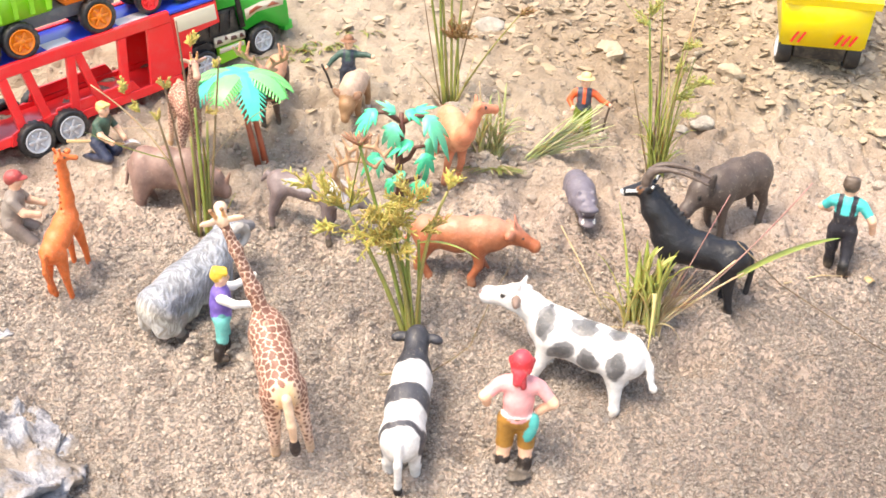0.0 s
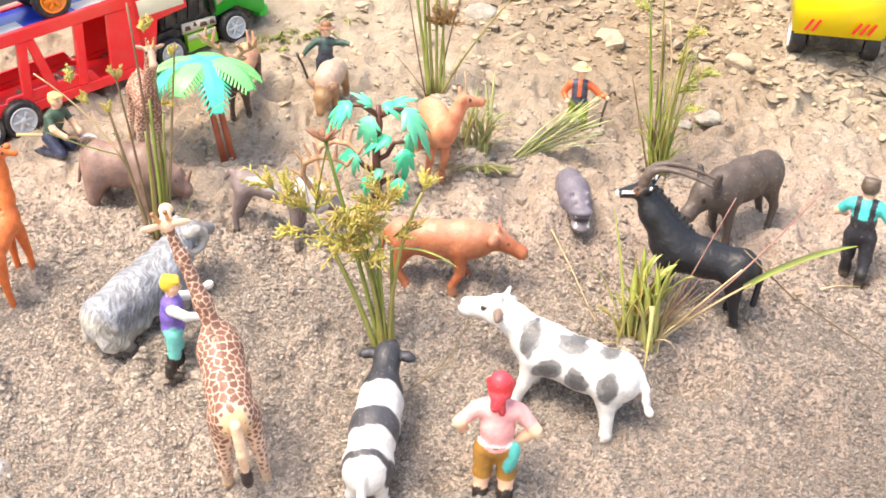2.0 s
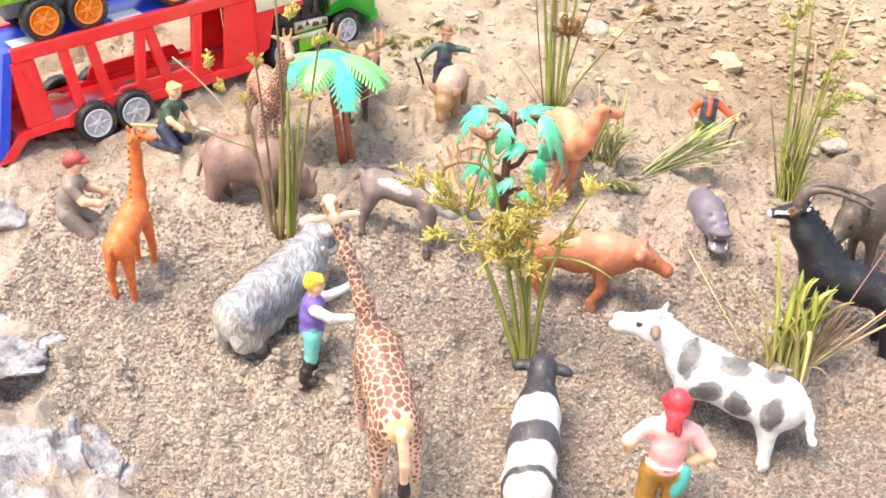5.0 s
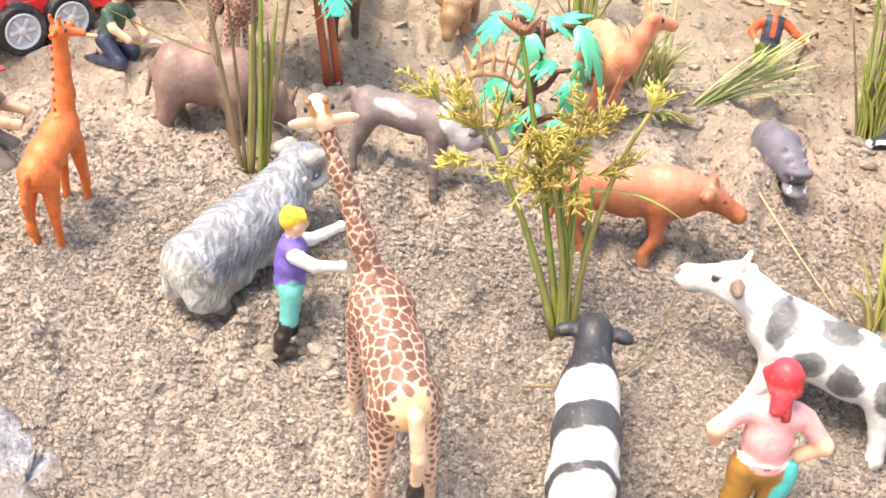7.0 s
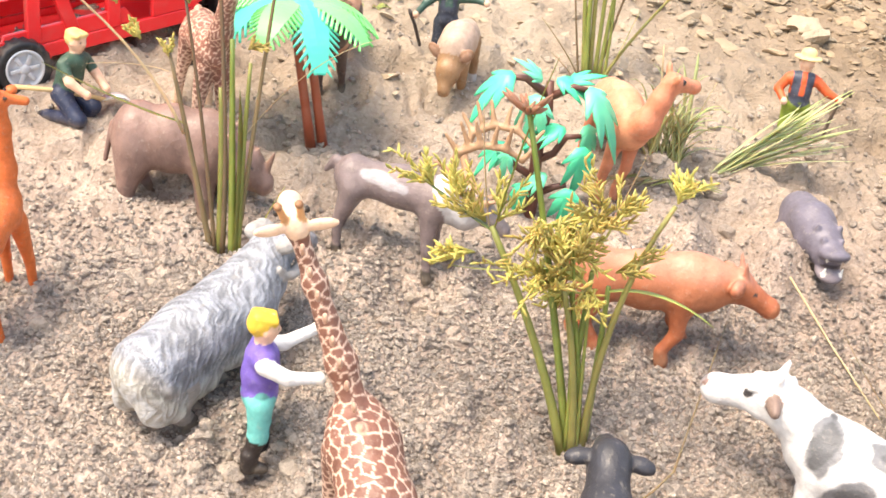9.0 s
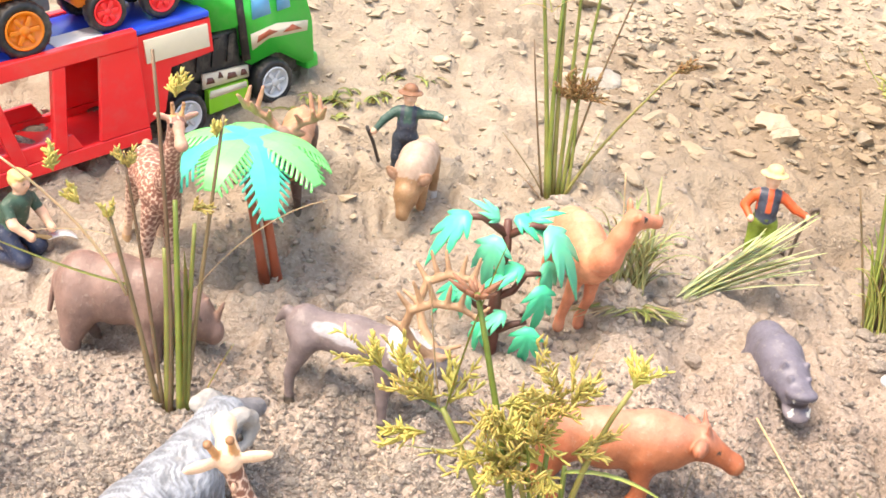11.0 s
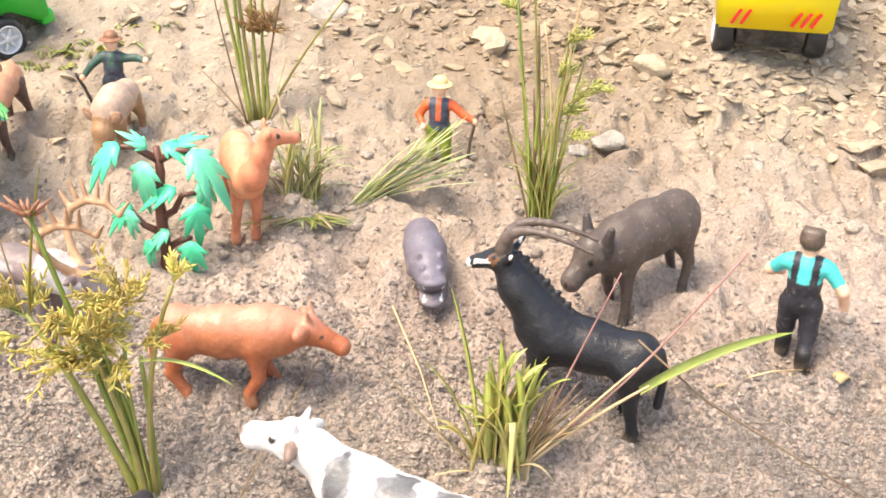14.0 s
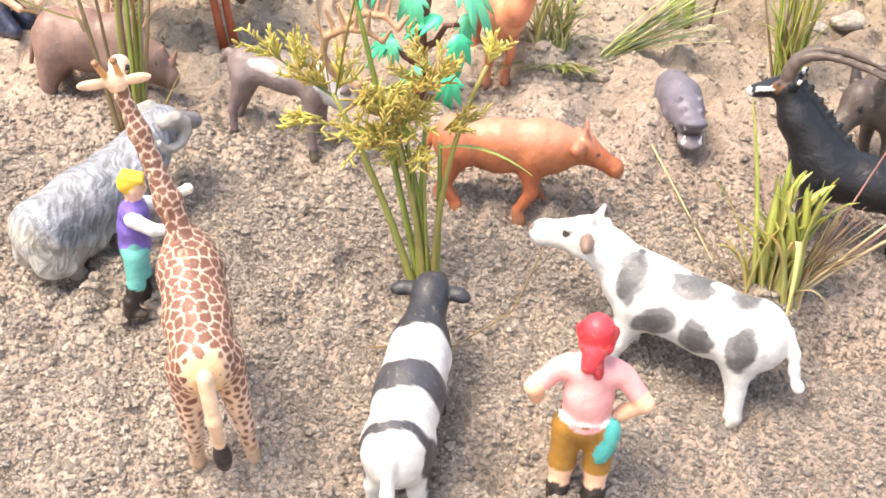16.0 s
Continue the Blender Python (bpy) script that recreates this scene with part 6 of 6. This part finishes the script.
    # slender clump on the clay
    clump("sedge_clump", 0.1270, 0.1070, "slender yellow-green sedge clump standing in dry clay", "sedge",
          [((-0.004, 0, 0), (-0.008, 0, 0.04), (-0.016, 0.004, 0.108), 0.00117, None), ((0.0, 0, 0), (-0.003, 0, 0.05), (-0.006, 0.002, 0.098), 0.00086, TWIG), ((-0.002, 0, 0), (-0.004, 0, 0.03), (-0.0065, 0.002, 0.068), 0.00086, TWIG), ((-0.005, -0.001, 0), (-0.010, 0, 0.02), (-0.022, 0.005, 0.066), 0.00078, TWIG), ((0.003, 0, 0), (0.003, 0, 0.04), (0.0075, -0.002, 0.096), 0.00101, None),
           ((0.002, 0.001, 0), (0.004, 0, 0.05), (0.0126, -0.003, 0.124), 0.0008, DRY), ((0.001, 0, 0), (-0.004, 0, 0.05), (-0.010, 0.002, 0.130), 0.00078, None), ((0.003, 0, 0.02), (0.004, 0, 0.06), (-0.004, 0, 0.100), 0.0007, DRY), ((0.004, 0.001, 0), (0.006, 0, 0.04), (0.016, 0, 0.085), 0.00062, None)],
          tuft_blades(rng, 34, 0.006, 0.018, 0.020, 0.060, 0.0015, 0.2) + tuft_blades(rng, 14, 0.006, 0.016, 0.06, 0.098, 0.0011, 0.12)
          + [((-0.016, 0.004, 0.104), (-0.026, 0.006, 0.108), (-0.037, 0.009, 0.125), 0.00094, None), ((-0.016, 0.004, 0.104), (-0.018, 0.004, 0.116), (-0.014, 0.003, 0.138), 0.00070, None), ((-0.016, 0.004, 0.104), (-0.010, 0.003, 0.112), (-0.004, 0.001, 0.128), 0.00070, None), ((0.005, 0, 0.055), (0.012, -0.002, 0.062), (0.021, -0.005, 0.074), 0.00086, None), ((0.005, 0, 0.052), (0.012, -0.002, 0.054), (0.024, -0.005, 0.058), 0.00070, None), ((0.007, -0.002, 0.092), (0.016, -0.003, 0.094), (0.026, -0.006, 0.084), 0.0007, DRY), ((0.007, -0.002, 0.092), (0.012, -0.003, 0.10), (0.016, -0.003, 0.104), 0.0008, DRY)],
          [((0.006, -0.002, 0.090), (0.5, 0, 0.4), 0.011, 20), ((0.006, -0.001, 0.056), (0.6, -0.1, 0.5), 0.012, 20), ((-0.015, 0.004, 0.110), (0.2, 0, 0.9), 0.016, 24), ((0.012, -0.002, 0.064), (0.7, 0, 0.5), 0.010, 16), ((0.018, -0.003, 0.070), (0.8, 0, 0.2), 0.010, 16), ((0.010, -0.002, 0.046), (0.8, -0.2, 0.3), 0.010, 16), ((-0.016, 0.004, 0.104), (-0.6, 0, 0.6), 0.012, 20), ((0.004, 0, 0.074), (0.5, 0, 0.6), 0.010, 16)], seeds=GREEN_SEEDS, leaf=SEDGE_BLADE, seed=9)
    # grass tuft under the antelope
    dry = [((rng.uniform(0.0, 0.012), rng.uniform(-0.005, 0.005), 0), (0.012, 0, 0.016), (rng.uniform(0.016, 0.034), rng.uniform(-0.006, 0.004), rng.uniform(0.022, 0.046)), rng.uniform(0.0007, 0.0013), rng.choice((DRY, DRY, PINK_STRAW))) for _ in range(38)]
    clump("grass_tuft", 0.0967, -0.0335, "yellow-green grass tuft with long bent blades and straw", "grass",
          [((0.010, 0, 0.004), (0.022, -0.001, 0.04), (0.041, -0.002, 0.092), 0.0005, PINK_STRAW), ((0.010, 0, 0.006), (0.044, -0.003, 0.036), (0.085, -0.005, 0.102), 0.0007, PINK_STRAW), ((0.010, -0.001, 0.004), (0.030, -0.002, 0.026), (0.056, -0.003, 0.044), 0.0010, DRY), ((0.008, -0.002, 0.004), (0.030, -0.003, 0.030), (0.050, -0.003, 0.052), 0.0007, DRY)],
          tuft_blades(rng, 40, 0.011, 0.020, 0.026, 0.062, 0.0034, 0.14) + dry
          + [((-0.006, 0, 0), (-0.010, 0, 0.048), (-0.020, 0.001, 0.084), 0.0040, None), ((-0.006, 0, 0), (-0.014, 0, 0.04), (-0.030, 0.002, 0.052), 0.0020, None), ((0.002, 0, 0), (0.003, 0, 0.03), (0.0005, 0, 0.054), 0.0024, None), ((0.006, 0, 0), (0.011, 0, 0.03), (0.0125, 0, 0.054), 0.0022, None), ((-0.002, 0, 0), (-0.006, 0, 0.03), (-0.004, 0, 0.056), 0.0022, None),
             ((-0.006, -0.002, 0.004), (-0.026, 0, 0.020), (-0.046, 0.003, 0.049), 0.0012, DRY), ((0.0, -0.003, 0.004), (0.006, -0.014, 0.066), (0.002, -0.022, 0.000), 0.0022, None), ((0.004, -0.004, 0.004), (0.014, -0.010, 0.020), (0.022, -0.012, 0.004), 0.0014, DRY), ((0.053, -0.003, 0.041), (0.078, -0.005, 0.062), (0.106, -0.007, 0.070), 0.0050, STEM), ((-0.004, -0.004, 0.002), (-0.014, -0.010, 0.014), (-0.030, -0.014, 0.008), 0.0010, DRY)], seed=11)
    # grass bent over in the middle of the sand, and the thin tuft beside it
    clump("grass_tuft", 0.0310, 0.1095, "pale green grass blades bent over to one side", "grass", [],
          [((rng.uniform(-0.003, 0.004), rng.uniform(-0.003, 0.003), 0.001), (rng.uniform(0.016, 0.026), rng.uniform(-0.004, 0.004), rng.uniform(0.012, 0.026)), (rng.uniform(0.036, 0.066), rng.uniform(-0.008, 0.006), rng.uniform(0.018, 0.052)), rng.uniform(0.0011, 0.0022), None) for _ in range(34)], leaf=PALE_BLADE, seed=13)
    clump("grass_tuft", 0.0135, 0.1070, "thin soft green grass tuft with straw litter", "grass", [((-0.003, 0, 0), (-0.006, 0, 0.03), (-0.010, 0.002, 0.060), 0.0006, DRY)],
          tuft_blades(rng, 56, 0.009, 0.026, 0.018, 0.058, 0.0015, 0.3) + [((0.004, 0, 0), (0.008, 0, 0.024), (0.016, 0, 0.048), 0.0010, DRY), ((-0.004, -0.002, 0), (-0.010, -0.002, 0.014), (-0.018, -0.003, 0.026), 0.0022, None)]
          + [((rng.uniform(-0.012, 0.014), rng.uniform(-0.014, -0.002), 0.003), (rng.uniform(-0.01, 0.01), rng.uniform(-0.016, -0.006), 0.007), (rng.uniform(-0.03, 0.03), rng.uniform(-0.022, -0.008), 0.003), rng.uniform(0.0008, 0.0018), rng.choice((None, STEM, DRY))) for _ in range(44)], leaf=SOFT_BLADE, seed=15)
    # low weeds on the riverbed behind the cab
    for x, y, wide in ((-0.106, 0.232, 0.016), (-0.084, 0.254, 0.014), (-0.137, 0.214, 0.020), (-0.121, 0.226, 0.014)):
        clump("grass_tuft", x, y, "low dull-green weeds lying flat on the riverbed", "grass", [],
              [((fx, fy, 0.004), (fx + dx * 0.5, fy + 0.003, 0.009), (fx + dx, fy + dy, 0.005), rng.uniform(0.0012, 0.0022), STEM)
               for fx, fy, dx, dy in ((rng.uniform(-wide, wide), rng.uniform(-0.005, 0.005), rng.uniform(-0.012, 0.012), rng.uniform(-0.006, 0.006)) for _ in range(16))], seed=17)
    # loose straws
    for p in ([(0.148, -0.03, 0.048), (0.175, -0.038, 0.034), (0.210, -0.049, 0.017), (0.252, -0.062, 0.003)], [(-0.0548, -0.0763, 0.003), (-0.040, -0.0785, 0.005), (-0.0251, -0.0763, 0.005), (-0.013, -0.068, 0.006), (-0.0037, -0.0566, 0.006), (0.008, -0.030, 0.010), (0.0257, 0.0119, 0.006)], [(0.0559, 0.0386, 0.003), (0.0675, 0.009, 0.007), (0.0752, -0.028, 0.003)], [(0.190, 0.0, 0.002), (0.215, 0.006, 0.004), (0.235, 0.014, 0.002)]):
        t = thing("straw", pose(0, 0, 0), "thin dry reddish straw lying on the sand", "straw")
        bm = bmesh.new()
        tube(bm, [Vector((x, y, float(ground(x, y)) + z)) for x, y, z in p], [0.0005 - 0.0002 * i / (len(p) - 1) for i in range(len(p))], 5)
        part("stalk", bm, TWIG if len(p) > 3 else DRY, t)


def stony(x, y):
    """How thickly stones lie: none on the sand, most on the riverbed beyond."""
    edge = 0.185 + 0.045 * smooth_noise(x * 11 + 5, y * 11, 21) - 0.30 * np.clip(x - 0.08, 0, 0.25) + 0.05 * np.clip(-0.02 - x, 0, 0.1) / 0.1
    return np.clip((y - edge) / 0.05, 0, 1) * np.clip(0.75 + 0.5 * smooth_noise(x * 16, y * 16, 31), 0.12, 1)


def broken_stone(rng, ball, count=9):
    """A unit ball knocked into flat faces, lying flat."""
    q = ball.copy()
    for _ in range(count):
        d = rng.normal(size=3)
        d /= np.linalg.norm(d)
        q -= np.clip(q @ d - rng.uniform(0.3, 0.7), 0, None)[:, None] * d * 0.97
    return q * np.array([1.0, rng.uniform(0.6, 0.95), rng.uniform(0.28, 0.46)])


def stone_field():
    """The dry riverbed beyond the sand: loose broken stones, the larger ones single, the small joined."""
    rng = np.random.default_rng(3)
    bm = bmesh.new()
    bmesh.ops.create_icosphere(bm, subdivisions=2, radius=1)
    ball = np.array([v.co[:] for v in bm.verts])
    faces = np.array([[v.index for v in f.verts] for f in bm.faces])
    bm.free()
    vs, fs, n = [], [], 0
    for i in range(30000):
        x, y = rng.uniform(-0.36, 0.55), rng.uniform(0.10, 0.60)
        if rng.random() > float(stony(x, y)) * (0.24 if x < 0.0 else 1.0) + 0.006:
            continue
        s = min(0.0015 + 0.0017 * rng.exponential(), 0.009)
        q = broken_stone(rng, ball) * s
        a = rng.uniform(0, 6.28)
        c, si = math.cos(a), math.sin(a)
        q = q @ np.array([[c, si, 0], [-si, c, 0], [0, 0, 1]])
        t = rng.normal(0, 0.22, 2)
        q[:, 2] += q[:, 0] * t[0] + q[:, 1] * t[1]
        vs.append(q + np.array([x, y, float(ground(x, y, y < 0.4)) - 0.02 * s]))
        fs.append(faces + n)
        n += len(q)
    me = bpy.data.meshes.new("riverbed_stones")
    me.from_pydata(np.concatenate(vs).tolist(), [], np.concatenate(fs).tolist())
    me.materials.append(RUBBLE)
    tagged(new("riverbed_stones", me), "pale broken flat stones of a dry riverbed", "stones", kind="stuff")
    # larger stones, each a piece of the ground
    kinds = []
    for i in range(14):
        q = broken_stone(rng, ball, 11)
        me = bpy.data.meshes.new("stone")
        me.from_pydata(q.tolist(), [], faces.tolist())
        me.materials.append((STONE_PIECE, STONE_PIECE, STONE_PIECE_GREY)[i % 3])
        kinds.append(me)
    bed = bpy.data.objects["ground"]
    made = 0
    for i in range(4000):
        x, y = rng.uniform(-0.34, 0.48), rng.uniform(0.12, 0.50)
        if rng.random() > float(stony(x, y)) * (0.1 if x < 0.0 else 1.0):
            continue
        s = min(0.0058 + 0.0026 * rng.exponential(), 0.017)
        ob = shared("stone", kinds[made % 14], bed, pose(x, y, float(ground(x, y, y < 0.4)) - 0.04 * s, rng.normal(8, 9), rng.normal(0, 9), rng.uniform(0, 360)) @ Matrix.Diagonal((s, s, s, 1)))
        made += 1
        if made == 300:
            break


def sand_crumbs():
    """Rounded pellets of damp sand that lie over the near bank, thinner further up."""
    rng = np.random.default_rng(8)
    corner = np.array([(1, 0, 0), (-1, 0, 0), (0, 1, 0), (0, -1, 0), (0, 0, 1), (0, 0, -1)], float)
    tri = np.array([(0, 2, 4), (2, 1, 4), (1, 3, 4), (3, 0, 4), (2, 0, 5), (1, 2, 5), (3, 1, 5), (0, 3, 5)])
    n = 230000
    x, y = rng.uniform(-0.30, 0.32, n), rng.uniform(-0.21, 0.20, n)
    keep = rng.random(n) < np.clip(1.0 - 12.0 * np.clip(y + 0.012 + 0.15 * np.clip(x - 0.03, 0, 0.15), 0, 1), 0.04, 1) * np.clip(0.85 + 0.5 * smooth_noise(x * 17, y * 17, 41), 0.25, 1)
    x, y = x[keep], y[keep]
    n = len(x)
    s = np.clip(0.00058 + 0.00028 * rng.exponential(size=n), 0, 0.0024)
    a = rng.uniform(0, 6.28, n)
    c, si = np.cos(a), np.sin(a)
    p = (corner[None] + rng.normal(0, 0.22, (n, 6, 3))) * s[:, None, None] * np.array((1.0, 0.85, 0.8))
    v = np.stack([p[..., 0] * c[:, None] - p[..., 1] * si[:, None] + x[:, None], p[..., 0] * si[:, None] + p[..., 1] * c[:, None] + y[:, None], p[..., 2] + (ground(x, y) + 0.48 * s)[:, None]], -1)
    f = (tri[None] + 6 * np.arange(n)[:, None, None]).reshape(-1, 3)
    me = bpy.data.meshes.new("sand_crumbs")
    me.from_pydata(v.reshape(-1, 3).tolist(), [], f.tolist())
    me.materials.append(CRUMB)
    tagged(new("sand_crumbs", me), "coarse grey-brown sand pellets and crumbs", "sand", kind="stuff")


def sand_clods():
    """Lumps of caked sand, thickest where the bank was dug over and round the plants."""
    rng = np.random.default_rng(19)
    bm = bmesh.new()
    bmesh.ops.create_icosphere(bm, subdivisions=2, radius=1)
    ball = np.array([v.co[:] for v in bm.verts])
    faces = np.array([[v.index for v in f.verts] for f in bm.faces])
    bm.free()
    vs, fs, n = [], [], 0
    roots = ((0.0135, 0.100), (0.126, 0.098), (0.031, 0.105), (-0.01, 0.09), (0.10, -0.045), (-0.138, 0.100), (0.08, 0.135), (-0.2, 0.01), (-0.08, 0.02), (-0.142, -0.07))
    for i in range(1500):
        if i < 800:
            x, y = rng.uniform(-0.30, 0.32), rng.uniform(-0.20, 0.20)
            if rng.random() > np.clip(0.35 + 0.9 * float(smooth_noise(x * 13, y * 13, 51)), 0.04, 1) * (1.0 if y > -0.02 else 0.45):
                continue
        else:
            cx, cy = roots[i % 10]
            x, y = cx + rng.normal(0, 0.016), cy + rng.normal(0, 0.010)
        s = min(0.0010 + 0.0007 * rng.exponential(), 0.0040)
        q = ball * (1 + 0.22 * smooth_noise(ball[:, 0] * 2.3 + i, ball[:, 1] * 2.3 + ball[:, 2] * 1.7, 7))[:, None]
        q = q * np.array([rng.uniform(0.8, 1.25), rng.uniform(0.8, 1.25), rng.uniform(0.55, 0.85)]) * s
        vs.append(q + np.array([x, y, float(ground(x, y)) + 0.05 * s]))
        fs.append(faces + n)
        n += len(q)
    me = bpy.data.meshes.new("sand_clods")
    me.from_pydata(np.concatenate(vs).tolist(), [], np.concatenate(fs).tolist())
    me.materials.append(CLOD)
    tagged(new("sand_clods", me), "small caked lumps of damp sand", "sand", kind="stuff")


def place_rocks():
    for x, y, r, flat, mat, label, a in (
        (-0.262, -0.140, 60, 0.24, QUARTZ, "low crusty white rock at the sand's edge", 20), (-0.300, -0.052, 48, 0.11, QUARTZ, "white weathered rock half sunk in sand", 60),
        (-0.325, 0.02, 22, 0.5, QUARTZ, "pale rock beside the sand", 10), (-0.222, -0.168, 24, 0.28, QUARTZ, "broken white rock in sand", 130),
        (0.167, 0.158, 9, 0.6, GREY_STONE, "small grey stone on clay", 40), (0.150, 0.152, 7, 0.5, GREY_STONE, "small grey stone on clay", 80), (0.238, 0.137, 8, 0.6, GREY_STONE, "small grey-brown stone on clay", 0),
        (0.112, 0.250, 13, 0.5, RUBBLE, "flat pale stone in riverbed", 15), (0.20, 0.22, 12, 0.5, RUBBLE, "flat pale stone in riverbed", 75), (0.02, 0.272, 12, 0.6, GREY_STONE, "dark lump of dry clay", 30)):
        ob = new("rock", rock_mesh("rock", r, flat, int(r * 7 + a), mat, 4 if r > 15 else 3, 0.6 if r > 15 else 0.35))
        ob.matrix_basis = pose(x, y, stand(x, y) + r * flat * MM * 0.25, 0, 0, a)
        tagged(ob, label, "rock")
    # the toy shovel in front of the crouching figurine
    a, b = (-0.2640, 0.0920, 0.0440), (-0.2290, 0.1020, 0.0395)
    t = thing("toy_shovel", pose(0, 0, 0), "toy shovel with tan handle and pale blade before crouching figurine", "shovel")
    bm = bmesh.new()
    tube(bm, [a, ((a[0] + b[0]) / 2, (a[1] + b[1]) / 2, (a[2] + b[2]) / 2 + 0.001), b], [0.0011, 0.0010, 0.0010], 8)
    part("handle", bm, DEAD_LEAF, t)
    bm = bmesh.new()
    d = (Vector(b) - Vector(a)).normalized()
    blade_mesh(bm, [Vector(b) + d * 0.011 * f + Vector((0, 0, 0.002 * math.sin(3 * f))) for f in (-0.1, 0.1, 0.3, 0.5, 0.7, 0.85, 0.95)], 0.0045, 0.35)
    part("blade", bm, WHITE, t, "pale scoop-shaped blade")
    # dry leaf
    t = thing("dead_leaf", pose(0.2442, 0.0031, stand(0.2442, 0.0031) + 0.001, 12, 0, 30), "curled dry yellow-brown leaf on the sand", "leaf")
    bm = bmesh.new()
    blade_mesh(bm, [Vector((-0.006 + 0.012 * f, 0.001 * math.sin(3 * f), 0.0025 * math.sin(3.1 * f))) for f in (0, 0.2, 0.4, 0.6, 0.8, 1)], 0.004, 0.35)
    part("blade", bm, DEAD_LEAF, t)


CRUMB = stone_material("sand_grains", (0.37, 0.312, 0.273), (0.75, 0.665, 0.60), 450, 0.82, True)
CLOD = stone_material("sand_clods", (0.46, 0.39, 0.335), (0.64, 0.555, 0.485), 350, 1.2, True)
STONE_PIECE = stone_material("riverbed_stone", (0.36, 0.298, 0.224), (0.47, 0.40, 0.312), 3, 1.2)
STONE_PIECE_GREY = stone_material("grey_riverbed_stone", (0.30, 0.255, 0.20), (0.42, 0.365, 0.295), 3, 1.2)
for spot in ((0.0225, -0.140, 0.014, 0.004), (-0.142, -0.068, 0.012, 0.007), (0.229, 0.021, 0.016, 0.005), (-0.17, -0.055, 0.008, 0.003), (0.076, -0.098, 0.007, 0.003), (0.034, -0.077, 0.007, 0.003),
             (0.155, -0.018, 0.010, 0.003), (0.112, -0.010, 0.008, 0.003), (-0.036, 0.0, 0.008, 0.003), (0.0, -0.003, 0.008, 0.003), (0.013, 0.009, 0.008, 0.003), (-0.122, 0.043, 0.008, 0.003), (-0.08, 0.038, 0.009, 0.003),
             (0.152, 0.043, 0.009, 0.003), (0.19, 0.06, 0.009, 0.003), (0.074, 0.056, 0.012, 0.003), (-0.01, 0.093, 0.012, 0.004), (-0.09, 0.142, 0.010, 0.003), (-0.07, 0.165, 0.010, 0.003), (0.088, 0.149, 0.012, 0.004),
             (-0.22, -0.02, 0.010, 0.003), (-0.214, -0.006, 0.009, 0.003), (0.052, -0.128, 0.016, 0.007), (-0.003, -0.124, 0.014, 0.008), (0.122, -0.052, 0.020, 0.010), (-0.095, 0.018, 0.014, 0.006), (-0.014, 0.083, 0.022, 0.007),
             (-0.2, 0.01, 0.02, 0.003), (-0.108, -0.138, 0.008, 0.003), (-0.09, -0.141, 0.008, 0.003), (0.10, 0.075, 0.03, 0.003), (0.036, 0.080, 0.022, 0.007), (0.145, 0.10, 0.025, 0.003)):
    DENTS.append(spot)
# scrapes and hollows between the toys
taken = [spot[:2] for spot in DENTS] + [(-0.104, -0.112), (0.0535, -0.074), (-0.0365, -0.1125), (-0.159, -0.0305), (-0.19, 0.053), (-0.101, 0.04), (0.0, 0.0), (0.13, -0.0085), (0.169, 0.056), (-0.232, -0.0125)]
dice = random.Random(12)
while len(DENTS) < 105:
    x, y = dice.uniform(-0.30, 0.30), dice.uniform(-0.19, 0.19)
    r = dice.uniform(0.006, 0.013)
    if all(math.hypot(x - a, y - b) > r + 0.018 for a, b in taken):
        DENTS.append((x, y, r, r * dice.uniform(0.22, 0.42)))
build_ground()
stone_field()
sand_crumbs()
sand_clods()
place_rocks()
car_carrier()
loaded_tipper()
dump_truck()
toy_palm()
toy_tree()
place_animals()
place_people()
place_plants()
